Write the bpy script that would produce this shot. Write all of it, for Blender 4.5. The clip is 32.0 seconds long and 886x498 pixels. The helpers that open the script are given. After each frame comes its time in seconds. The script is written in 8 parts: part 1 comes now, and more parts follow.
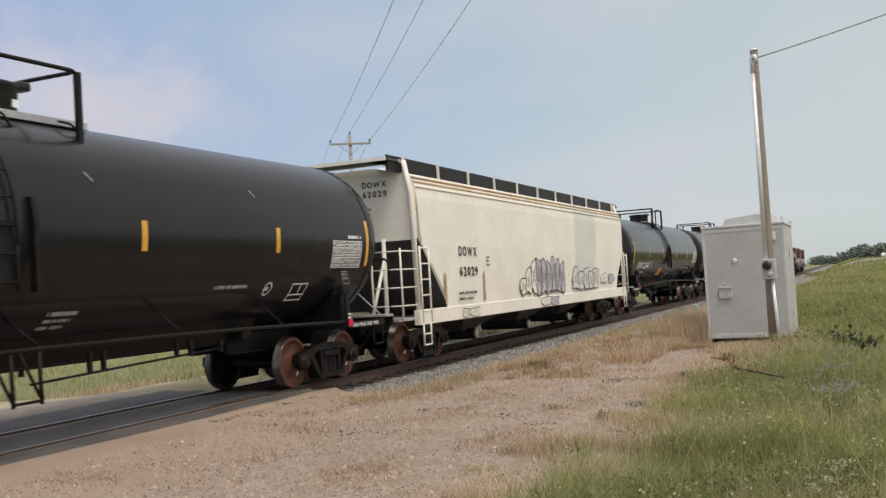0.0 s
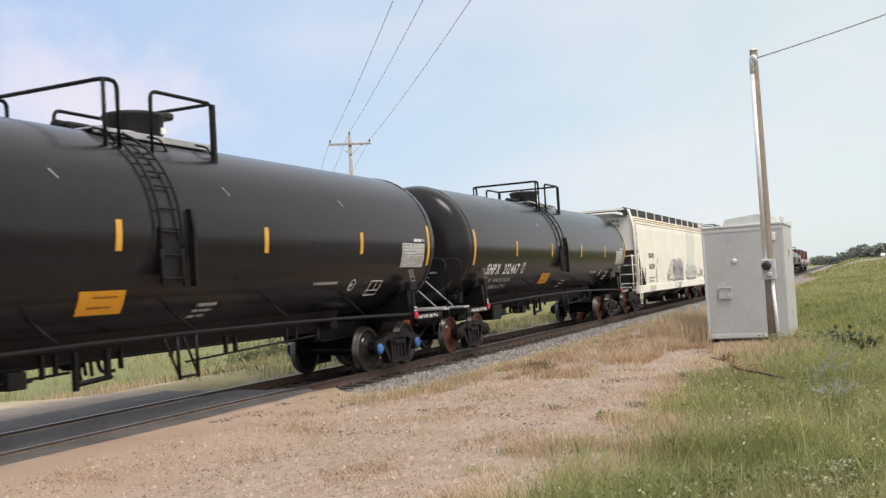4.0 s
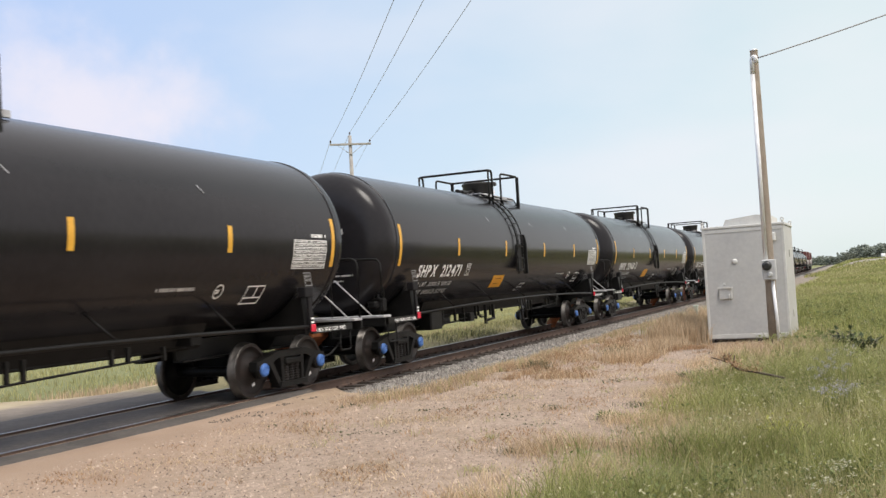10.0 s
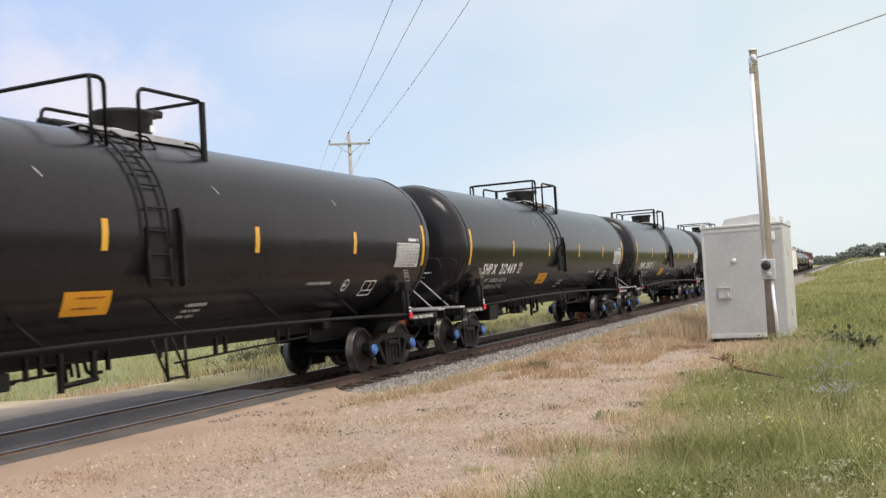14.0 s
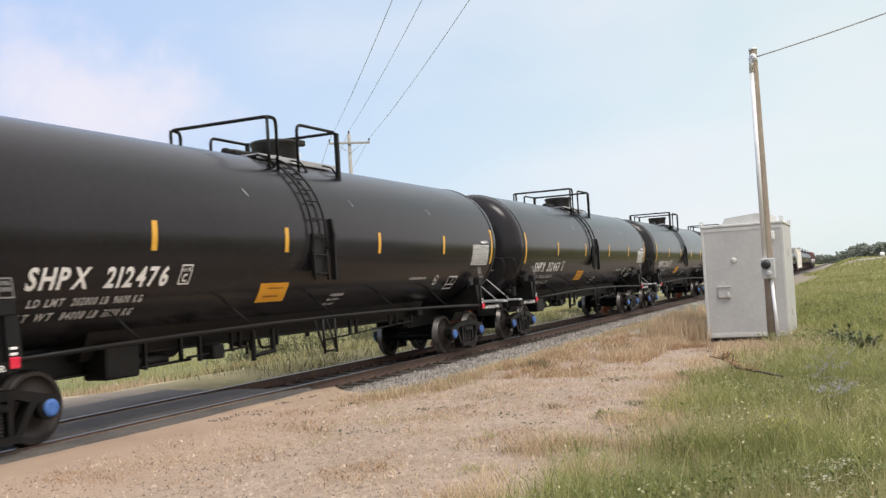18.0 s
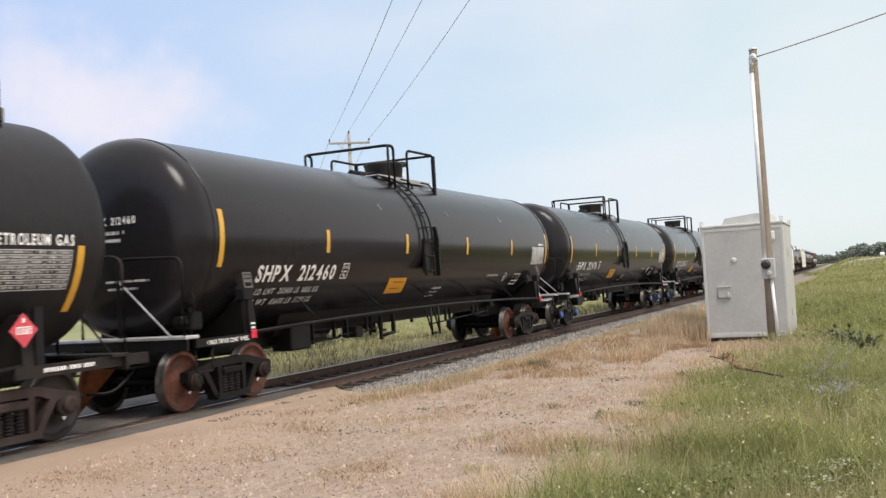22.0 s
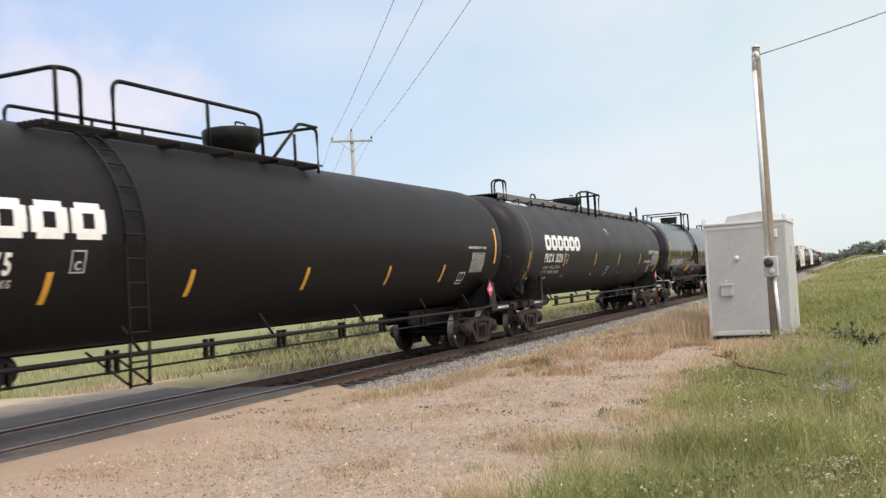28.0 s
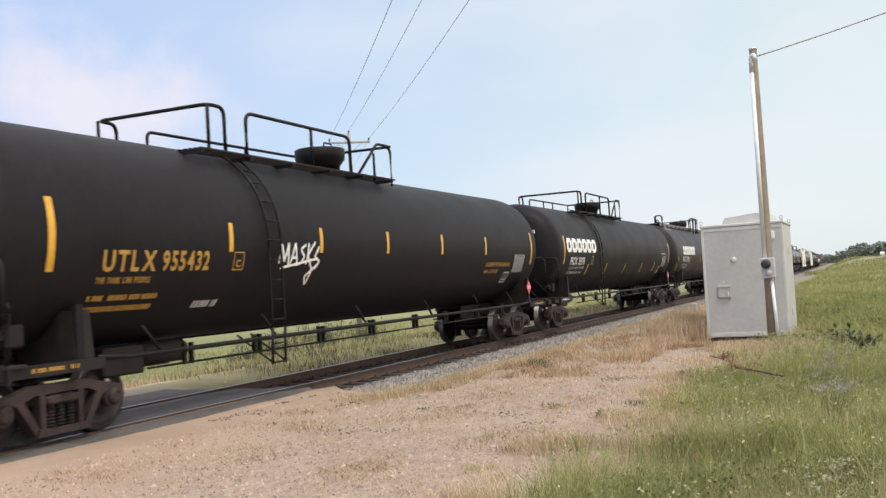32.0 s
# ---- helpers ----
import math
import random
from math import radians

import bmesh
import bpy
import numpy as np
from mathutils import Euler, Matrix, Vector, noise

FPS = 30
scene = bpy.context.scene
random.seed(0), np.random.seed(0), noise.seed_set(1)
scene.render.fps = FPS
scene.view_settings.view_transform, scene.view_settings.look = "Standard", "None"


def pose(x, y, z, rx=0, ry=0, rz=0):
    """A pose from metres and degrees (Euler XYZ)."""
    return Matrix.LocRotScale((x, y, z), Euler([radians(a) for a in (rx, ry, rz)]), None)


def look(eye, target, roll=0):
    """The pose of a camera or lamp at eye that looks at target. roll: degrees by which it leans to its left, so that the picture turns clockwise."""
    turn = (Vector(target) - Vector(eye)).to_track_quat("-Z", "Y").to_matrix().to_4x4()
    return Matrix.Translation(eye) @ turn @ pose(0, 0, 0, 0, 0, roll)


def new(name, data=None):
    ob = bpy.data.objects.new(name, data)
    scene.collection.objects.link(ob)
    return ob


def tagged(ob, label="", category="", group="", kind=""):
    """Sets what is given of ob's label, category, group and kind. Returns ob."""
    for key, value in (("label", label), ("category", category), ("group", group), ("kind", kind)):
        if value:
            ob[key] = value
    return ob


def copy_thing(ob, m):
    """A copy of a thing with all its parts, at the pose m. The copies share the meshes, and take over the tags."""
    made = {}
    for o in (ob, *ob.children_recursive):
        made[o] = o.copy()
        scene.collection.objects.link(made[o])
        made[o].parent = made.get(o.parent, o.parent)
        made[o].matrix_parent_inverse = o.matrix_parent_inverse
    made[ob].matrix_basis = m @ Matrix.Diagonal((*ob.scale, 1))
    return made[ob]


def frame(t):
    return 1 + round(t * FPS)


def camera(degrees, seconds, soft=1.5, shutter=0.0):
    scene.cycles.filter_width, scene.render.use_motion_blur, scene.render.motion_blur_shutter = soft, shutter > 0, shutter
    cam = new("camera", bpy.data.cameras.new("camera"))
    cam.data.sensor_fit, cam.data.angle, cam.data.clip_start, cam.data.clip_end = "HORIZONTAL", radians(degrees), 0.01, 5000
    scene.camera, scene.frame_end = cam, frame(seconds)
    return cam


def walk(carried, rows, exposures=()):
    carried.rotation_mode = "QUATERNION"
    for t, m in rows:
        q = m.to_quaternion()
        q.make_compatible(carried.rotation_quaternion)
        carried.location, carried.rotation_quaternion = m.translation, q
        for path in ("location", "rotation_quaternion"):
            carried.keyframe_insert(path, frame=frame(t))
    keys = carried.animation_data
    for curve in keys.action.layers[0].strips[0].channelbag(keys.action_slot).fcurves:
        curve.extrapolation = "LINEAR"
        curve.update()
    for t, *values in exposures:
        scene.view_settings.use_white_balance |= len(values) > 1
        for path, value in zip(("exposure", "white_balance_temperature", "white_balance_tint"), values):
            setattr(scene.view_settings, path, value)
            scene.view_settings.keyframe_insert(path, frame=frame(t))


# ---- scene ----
cam = camera(49.79, 32.0, soft=1.4, shutter=0.25)
EYE, YAW, PITCH, ROLL = (0.0, -10.309, 1.678), 23.798, 2.146, -3.419


def aim(yaw, pitch):
    """The camera's pose at its standpoint: yaw in degrees left of the track's direction, pitch upwards."""
    a, b = radians(yaw), radians(pitch)
    way = Vector((math.cos(a) * math.cos(b), math.sin(a) * math.cos(b), math.sin(b)))
    return look(EYE, Vector(EYE) + way * 20, ROLL)


# small sway of the held camera: seconds, sideways and upwards in thousandths of a radian
SWAY = [
    (0, 0.00, 0.44), (0.5, 1.83, 0.44), (1, 0.00, 0.00), (1.5, -0.89, 0.44),
    (2, -0.89, 0.44), (2.5, 0.00, 0.44), (3, 0.89, -0.89), (3.5, -0.44, 0.89),
    (5.5, 0.00, -0.44), (6, 0.00, 0.00), (6.5, -0.89, -0.44), (7, 0.89, -0.44),
    (7.5, -0.89, -0.89), (8, 0.00, -0.44), (8.5, 0.00, 0.44), (9, 0.00, 0.44),
    (9.5, 0.00, -0.89), (10, 0.00, 0.95), (10.5, 1.83, -0.89), (11, 2.72, 0.00),
    (11.5, -0.89, 0.00), (12, -0.89, 0.44), (12.5, 0.00, -0.44), (13, -0.89, -0.95),
    (13.5, 0.89, 0.00), (14, -0.89, 0.44), (14.5, 0.00, -0.44), (16.5, 0.89, 0.00),
    (17, 0.00, 0.89), (17.5, 1.83, -0.95), (18, -0.89, -0.44), (18.5, -0.89, 1.39),
    (19, -0.89, 0.44), (19.5, 0.00, -0.44), (20, 0.00, -1.33), (20.5, 2.72, -0.89),
    (21, 0.00, 0.00), (21.5, -0.95, 1.39), (22, -0.89, -0.44), (22.5, -0.89, 0.44),
    (23, 0.00, 1.83), (23.5, 0.89, 0.44), (24, -0.89, 0.44), (24.5, -0.89, -1.78),
    (25, -0.89, -0.89), (25.5, 0.00, 0.00), (27.5, 0.89, 0.89), (28, 1.83, -2.28),
    (28.5, -0.89, 0.95), (29, -0.89, 0.00), (29.5, -0.89, 0.44), (30, -0.44, 0.89),
    (30.5, 0.00, 0.89), (31, 0.00, -1.33), (31.5, 0.89, 0.00), (32, -0.89, -0.89),
]
walk(cam, [(t, aim(YAW + math.degrees(a / 1000), PITCH + math.degrees(b / 1000))) for t, a, b in SWAY],
     exposures=[(0, -0.53), (1, -0.37), (2, -0.28), (3, -0.19), (6, -0.05), (32, -0.05)])

# ---- world, sun, exposure ----
TO_SUN = Vector((-0.22, -0.42, 0.88)).normalized()
world = bpy.data.worlds.new("sky")
scene.world = world
world.use_nodes = True
wn, wl = world.node_tree.nodes, world.node_tree.links
wn.clear()
w_out = wn.new("ShaderNodeOutputWorld")
w_bg = wn.new("ShaderNodeBackground")
w_sky = wn.new("ShaderNodeTexSky")
w_sky.sky_type, w_sky.sun_disc = "NISHITA", False
w_sky.sun_elevation = math.asin(TO_SUN.z)
w_sky.sun_rotation = math.atan2(TO_SUN.x, TO_SUN.y)
w_sky.air_density, w_sky.dust_density, w_sky.ozone_density = 1.0, 1.2, 1.5
w_co = wn.new("ShaderNodeTexCoord")
w_map = wn.new("ShaderNodeMapping")
w_map.inputs["Location"].default_value, w_map.inputs["Scale"].default_value = (0.35, 0.1, 0.2), (1.0, 1.0, 2.6)
w_noise = wn.new("ShaderNodeTexNoise")
w_noise.inputs["Scale"].default_value, w_noise.inputs["Detail"].default_value = 2.6, 5.0
w_noise.inputs["Roughness"].default_value = 0.45
w_ramp = wn.new("ShaderNodeValToRGB")
w_ramp.color_ramp.elements[0].position, w_ramp.color_ramp.elements[1].position = 0.46, 0.82
w_ramp.color_ramp.elements[1].color = (0.75, 0.75, 0.75, 1)
w_haze, w_mix = wn.new("ShaderNodeMix"), wn.new("ShaderNodeMix")
w_haze.data_type = w_mix.data_type = "RGBA"
w_haze.inputs["Factor"].default_value = 0.72
w_mix.inputs["B"].default_value = (8.6, 8.5, 9.0, 1)
# the blue is stronger towards the north-west, milkier along the line
w_side, w_tint, w_blue = wn.new("ShaderNodeVectorMath"), wn.new("ShaderNodeMapRange"), wn.new("ShaderNodeMix")
w_side.operation = "DOT_PRODUCT"
w_side.inputs[1].default_value = (-0.40, 0.91, 0.15)
w_tint.inputs["From Min"].default_value, w_tint.inputs["From Max"].default_value = -0.35, 0.42
w_blue.data_type = "RGBA"
w_blue.inputs["A"].default_value, w_blue.inputs["B"].default_value = (8.5, 9.8, 9.65, 1), (5.8, 7.4, 10.7, 1)
wl.new(w_co.outputs["Generated"], w_side.inputs[0])
wl.new(w_side.outputs["Value"], w_tint.inputs["Value"])
wl.new(w_tint.outputs["Result"], w_blue.inputs["Factor"])
wl.new(w_blue.outputs["Result"], w_haze.inputs["B"])
# one soft bank of cumulus low in the north-west
w_near, w_bank, w_fray, w_cloud, w_puff = wn.new("ShaderNodeVectorMath"), wn.new("ShaderNodeMapRange"), wn.new("ShaderNodeMath"), wn.new("ShaderNodeMix"), wn.new("ShaderNodeTexNoise")
w_puff.inputs["Scale"].default_value, w_puff.inputs["Detail"].default_value, w_puff.inputs["Roughness"].default_value = 7.0, 6.0, 0.55
w_near.operation = "DISTANCE"
w_near.inputs[1].default_value = (0.71, 0.68, 0.40)
w_flat = wn.new("ShaderNodeVectorMath")
w_flat.operation = "MULTIPLY"
w_flat.inputs[1].default_value = (1.0, 1.0, 2.1)
wl.new(w_co.outputs["Generated"], w_flat.inputs[0])
w_fray.operation = "MULTIPLY_ADD"
w_fray.inputs[1].default_value = -0.55
w_bank.interpolation_type = "SMOOTHSTEP"
w_bank.inputs["From Min"].default_value, w_bank.inputs["From Max"].default_value = -0.08, -0.30
w_bank.inputs["To Max"].default_value = 0.85
w_cloud.data_type = "RGBA"
w_cloud.inputs["B"].default_value = (8.5, 8.1, 8.9, 1)
wl.new(w_flat.outputs["Vector"], w_near.inputs[0])
wl.new(w_co.outputs["Generated"], w_puff.inputs["Vector"])
wl.new(w_puff.outputs["Fac"], w_fray.inputs[0])
wl.new(w_near.outputs["Value"], w_fray.inputs[2])
wl.new(w_fray.outputs[0], w_bank.inputs["Value"])
wl.new(w_bank.outputs["Result"], w_cloud.inputs["Factor"])

wl.new(w_co.outputs["Generated"], w_map.inputs["Vector"])
wl.new(w_map.outputs["Vector"], w_noise.inputs["Vector"])
wl.new(w_noise.outputs["Fac"], w_ramp.inputs["Fac"])
wl.new(w_sky.outputs["Color"], w_haze.inputs["A"])
wl.new(w_haze.outputs["Result"], w_mix.inputs["A"])
# a bright, neutral haze overhead and towards the sun in the south
w_up, w_veil, w_most = wn.new("ShaderNodeSeparateXYZ"), wn.new("ShaderNodeMapRange"), wn.new("ShaderNodeMath")
w_veil.inputs["From Min"].default_value, w_veil.inputs["From Max"].default_value, w_veil.inputs["To Max"].default_value = 0.30, 0.75, 0.8
w_most.operation = "MAXIMUM"
wl.new(w_co.outputs["Generated"], w_up.inputs["Vector"])
wl.new(w_up.outputs["Z"], w_veil.inputs["Value"])
wl.new(w_veil.outputs["Result"], w_most.inputs[0])
wl.new(w_ramp.outputs["Color"], w_mix.inputs["Factor"])
w_south = wn.new("ShaderNodeMapRange")
w_south.inputs["From Min"].default_value, w_south.inputs["From Max"].default_value, w_south.inputs["To Max"].default_value = -0.06, -0.42, 0.9
wl.new(w_up.outputs["Y"], w_south.inputs["Value"])
wl.new(w_south.outputs["Result"], w_most.inputs[1])
w_deep = wn.new("ShaderNodeMix")
w_deep.data_type = "RGBA"
w_deep.inputs["B"].default_value = (12.7, 12.1, 12.05, 1)
wl.new(w_most.outputs[0], w_deep.inputs["Factor"])
wl.new(w_mix.outputs["Result"], w_deep.inputs["A"])
wl.new(w_deep.outputs["Result"], w_cloud.inputs["A"])
wl.new(w_cloud.outputs["Result"], w_bg.inputs["Color"])
wl.new(w_bg.outputs["Background"], w_out.inputs["Surface"])
w_bg.inputs["Strength"].default_value = 0.11

sun = new("sun", bpy.data.lights.new("sun", "SUN"))
sun.data.energy, sun.data.angle, sun.data.color = 2.62, radians(22.0), (1.0, 0.94, 0.86)
sun.matrix_world = look(TO_SUN * 50, (0, 0, 0))
scene.view_settings.exposure = 0.0


# ---- materials ----
def material(name, low, high, rough=0.6, metal=0.0, scale=3.0, fine=40.0, bump=0.1, fleck=None, spread=(0.35, 0.65), rough_var=0.12, random_tint=0.0, thin=0.0, shine=0.5):
    """A surface that wanders between two colours at a broad and a fine scale, with relief and uneven gloss. fleck: colour and share of small spots."""
    m = bpy.data.materials.new(name)
    m.use_nodes = True
    n, l = m.node_tree.nodes, m.node_tree.links
    b = n["Principled BSDF"]
    co = n.new("ShaderNodeTexCoord")
    big, small = n.new("ShaderNodeTexNoise"), n.new("ShaderNodeTexNoise")
    big.inputs["Scale"].default_value, big.inputs["Detail"].default_value = scale, 6
    small.inputs["Scale"].default_value, small.inputs["Detail"].default_value = fine, 3
    both = n.new("ShaderNodeMath")
    both.operation = "MULTIPLY_ADD"
    both.inputs[1].default_value = 0.6
    part_small = n.new("ShaderNodeMath")
    part_small.operation = "MULTIPLY"
    part_small.inputs[1].default_value = 0.4
    ramp = n.new("ShaderNodeValToRGB")
    ramp.color_ramp.elements[0].position, ramp.color_ramp.elements[1].position = spread
    ramp.color_ramp.elements[0].color, ramp.color_ramp.elements[1].color = (*low, 1), (*high, 1)
    for tex in (big, small):
        l.new(co.outputs["Object"], tex.inputs["Vector"])
    l.new(small.outputs["Fac"], part_small.inputs[0])
    l.new(big.outputs["Fac"], both.inputs[0])
    l.new(part_small.outputs[0], both.inputs[2])
    l.new(both.outputs[0], ramp.inputs["Fac"])
    colour = ramp.outputs["Color"]
    if fleck:
        spots, cut, mix = n.new("ShaderNodeTexNoise"), n.new("ShaderNodeValToRGB"), n.new("ShaderNodeMix")
        spots.inputs["Scale"].default_value, spots.inputs["Detail"].default_value = fine * 0.35, 8
        l.new(co.outputs["Object"], spots.inputs["Vector"])
        l.new(spots.outputs["Fac"], cut.inputs["Fac"])
        cut.color_ramp.elements[0].position, cut.color_ramp.elements[1].position = 0.78 - fleck[1], 0.86 - fleck[1]
        mix.data_type = "RGBA"
        mix.inputs["B"].default_value = (*fleck[0], 1)
        l.new(cut.outputs["Color"], mix.inputs["Factor"])
        l.new(colour, mix.inputs["A"])
        colour = mix.outputs["Result"]
    if random_tint:
        info, hsv, mul = n.new("ShaderNodeNewGeometry"), n.new("ShaderNodeHueSaturation"), n.new("ShaderNodeMapRange")
        mul.inputs["To Min"].default_value, mul.inputs["To Max"].default_value = 1 - random_tint, 1 + random_tint
        l.new(info.outputs["Random Per Island"], mul.inputs["Value"])
        l.new(mul.outputs["Result"], hsv.inputs["Value"])
        l.new(colour, hsv.inputs["Color"])
        colour = hsv.outputs["Color"]
    l.new(colour, b.inputs["Base Color"])
    if thin:
        glow, both_sides = n.new("ShaderNodeBsdfTranslucent"), n.new("ShaderNodeMixShader")
        both_sides.inputs["Fac"].default_value = thin
        l.new(colour, glow.inputs["Color"])
        l.new(b.outputs["BSDF"], both_sides.inputs[1])
        l.new(glow.outputs["BSDF"], both_sides.inputs[2])
        l.new(both_sides.outputs["Shader"], n["Material Output"].inputs["Surface"])
    gloss = n.new("ShaderNodeMapRange")
    gloss.inputs["To Min"].default_value, gloss.inputs["To Max"].default_value = max(0.03, rough - rough_var), min(1, rough + rough_var)
    l.new(big.outputs["Fac"], gloss.inputs["Value"])
    l.new(gloss.outputs["Result"], b.inputs["Roughness"])
    b.inputs["Metallic"].default_value = metal
    b.inputs["Specular IOR Level"].default_value = shine
    if bump:
        bp = n.new("ShaderNodeBump")
        bp.inputs["Strength"].default_value, bp.inputs["Distance"].default_value = bump, 0.02
        l.new(small.outputs["Fac"], bp.inputs["Height"])
        l.new(bp.outputs["Normal"], b.inputs["Normal"])
    return m


BLACK_GLOSS = material("black_tank_paint", (0.0138, 0.0132, 0.0152), (0.0195, 0.0187, 0.0212), 0.2, scale=0.7, fine=9, bump=0.006, rough_var=0.05, shine=0.21)
BLACK_DULL = material("weathered_black_paint", (0.013, 0.0124, 0.0138), (0.019, 0.0181, 0.0198), 0.5, scale=0.8, fine=7, bump=0.02, shine=0.10)
GREY_DULL = material("faded_black_paint", (0.020, 0.0192, 0.0212), (0.028, 0.0268, 0.0292), 0.47, scale=0.8, fine=7, bump=0.02, shine=0.14)
DUSTY_GREY = material("dusty_grey_steel", (0.10, 0.10, 0.10), (0.18, 0.175, 0.17), 0.6, scale=2, fine=20, bump=0.05)
DUSTY_BLACK = material("dusty_black_paint", (0.03, 0.03, 0.03), (0.055, 0.053, 0.051), 0.55, scale=2, fine=20, bump=0.03)
BLACK_IRON = material("black_ironwork", (0.004, 0.004, 0.004), (0.012, 0.0115, 0.011), 0.5, scale=5, fine=60, bump=0.1, shine=0.2)
GRIMY_IRON = material("grimy_ironwork", (0.007, 0.006, 0.0055), (0.024, 0.019, 0.017), 0.65, scale=5, fine=60, bump=0.15, shine=0.3)
BROWN_IRON = material("rusty_brown_casting", (0.018, 0.012, 0.011), (0.058, 0.037, 0.033), 0.7, scale=6, fine=50, bump=0.2)
RUST = material("orange_rust", (0.12, 0.035, 0.012), (0.36, 0.12, 0.04), 0.8, scale=7, fine=60, bump=0.2)
WHEEL_FACE = material("wheel_face_dark_rust", (0.005, 0.0045, 0.004), (0.024, 0.014, 0.011), 0.6, scale=5, fine=40, bump=0.1)
TREAD = material("worn_wheel_tread", (0.07, 0.064, 0.060), (0.20, 0.19, 0.18), 0.45, metal=1.0, scale=6, fine=60, bump=0.03)
RAIL_SIDE = material("brown_rail_side", (0.05, 0.032, 0.025), (0.12, 0.075, 0.055), 0.75, scale=6, fine=60, bump=0.1)
RAIL_TOP = material("polished_rail_head", (0.16, 0.155, 0.15), (0.32, 0.315, 0.31), 0.34, metal=1.0, scale=4, fine=60, bump=0.02)
BLUE_CAP = material("blue_bearing_cap", (0.05, 0.14, 0.42), (0.09, 0.22, 0.58), 0.45, scale=20, fine=80, bump=0.1)
WHITE_MARK = material("white_stencil_paint", (0.80, 0.80, 0.79), (0.92, 0.92, 0.90), 0.55, scale=6, fine=50, bump=0.02)
GREY_MARK = material("worn_white_stencil", (0.40, 0.40, 0.40), (0.62, 0.62, 0.61), 0.6, scale=8, fine=60, bump=0.02)
YELLOW_TAPE = material("amber_reflective_tape", (0.62, 0.33, 0.03), (0.78, 0.44, 0.05), 0.4, scale=4, fine=50, bump=0.02)
PALE_YELLOW = material("faded_yellow_stencil", (0.40, 0.21, 0.035), (0.56, 0.33, 0.06), 0.6, scale=6, fine=50, bump=0.02)
ORANGE_PANEL = material("orange_panel", (0.75, 0.34, 0.02), (0.85, 0.42, 0.03), 0.5, scale=4, fine=40, bump=0.02)
RED_LENS = material("red_reflector", (0.6, 0.01, 0.04), (0.75, 0.03, 0.07), 0.25, scale=10, fine=60, bump=0.02)
PLACARD_RED = material("red_placard", (0.55, 0.05, 0.07), (0.68, 0.09, 0.12), 0.5, scale=8, fine=60, bump=0.02)
HOPPER_WHITE = material("cream_hopper_paint", (0.79, 0.75, 0.645), (0.89, 0.86, 0.77), 0.6, scale=0.8, fine=5, bump=0.03, fleck=((0.42, 0.27, 0.14), 0.05))
HOPPER_PANEL = material("repainted_pale_panel", (0.62, 0.62, 0.56), (0.72, 0.72, 0.66), 0.6, scale=0.9, fine=6, bump=0.03)
HOPPER_GREY = material("grey_hopper_end", (0.60, 0.60, 0.57), (0.74, 0.73, 0.70), 0.6, scale=1.5, fine=8, bump=0.03)
# near-black for the shaded underside of the hoppers, and for the dark end grating
HOPPER_SHADE = material("shade_dark_hopper_steel", (0.05, 0.05, 0.05), (0.1, 0.095, 0.09), 0.7, scale=2, fine=20, bump=0.05)
FILL_LILAC = material("faded_lilac_spray", (0.40, 0.40, 0.43), (0.58, 0.57, 0.58), 0.7, scale=4, fine=30, bump=0.02)
DOME_GREY = material("dull_black_dome_paint", (0.014, 0.0135, 0.013), (0.032, 0.03, 0.029), 0.5, scale=4, fine=40, bump=0.05, shine=0.25)
BLACK_MARK = material("black_stencil_paint", (0.012, 0.012, 0.012), (0.03, 0.03, 0.03), 0.6, scale=6, fine=50, bump=0.02)
RUST_STREAK = material("rust_stained_paint", (0.33, 0.2, 0.1), (0.6, 0.46, 0.3), 0.7, scale=3, fine=20, bump=0.05)
BOARD = material("galvanised_walkway", (0.36, 0.36, 0.37), (0.56, 0.56, 0.57), 0.5, metal=0.4, scale=6, fine=60, bump=0.1)
CABINET = material("dull_aluminium_sheet", (0.46, 0.4554, 0.437), (0.552, 0.5474, 0.5198), 0.5, metal=0.25, scale=1.2, fine=12, bump=0.02)
CABINET_TRIM = material("pale_aluminium_trim", (0.551, 0.5462, 0.5178), (0.665, 0.6602, 0.6222), 0.5, metal=0.2, scale=3, fine=30, bump=0.02)
POLE_WOOD = material("weathered_pole_wood", (0.231, 0.189, 0.147), (0.35, 0.294, 0.238), 0.85, scale=3, fine=50, bump=0.3)
GREY_WOOD = material("grey_pole_wood", (0.28, 0.26, 0.24), (0.42, 0.40, 0.37), 0.85, scale=3, fine=40, bump=0.3)
CONDUIT = material("galvanised_conduit", (0.70, 0.70, 0.70), (0.86, 0.86, 0.86), 0.4, metal=0.3, scale=6, fine=60, bump=0.03)
METER_GREY = material("grey_meter_box", (0.42, 0.42, 0.41), (0.55, 0.55, 0.54), 0.45, scale=6, fine=50, bump=0.03)
GLASS_DARK = material("dark_meter_glass", (0.02, 0.02, 0.02), (0.05, 0.05, 0.05), 0.1, scale=6, fine=50, bump=0.0)
WIRE = material("dull_wire", (0.30, 0.30, 0.30), (0.44, 0.44, 0.44), 0.6, scale=6, fine=50, bump=0.0)
INSULATOR = material("brown_insulator", (0.05, 0.03, 0.02), (0.1, 0.06, 0.04), 0.2, scale=6, fine=50, bump=0.0)
TIE = material("creosoted_tie", (0.025, 0.02, 0.017), (0.075, 0.06, 0.05), 0.9, scale=6, fine=40, bump=0.4)
BALLAST = material("crushed_grey_stone", (0.1564, 0.1426, 0.126), (0.368, 0.3404, 0.3082), 0.9, scale=9, fine=30, bump=0.6, spread=(0.3, 0.7), random_tint=0.35)
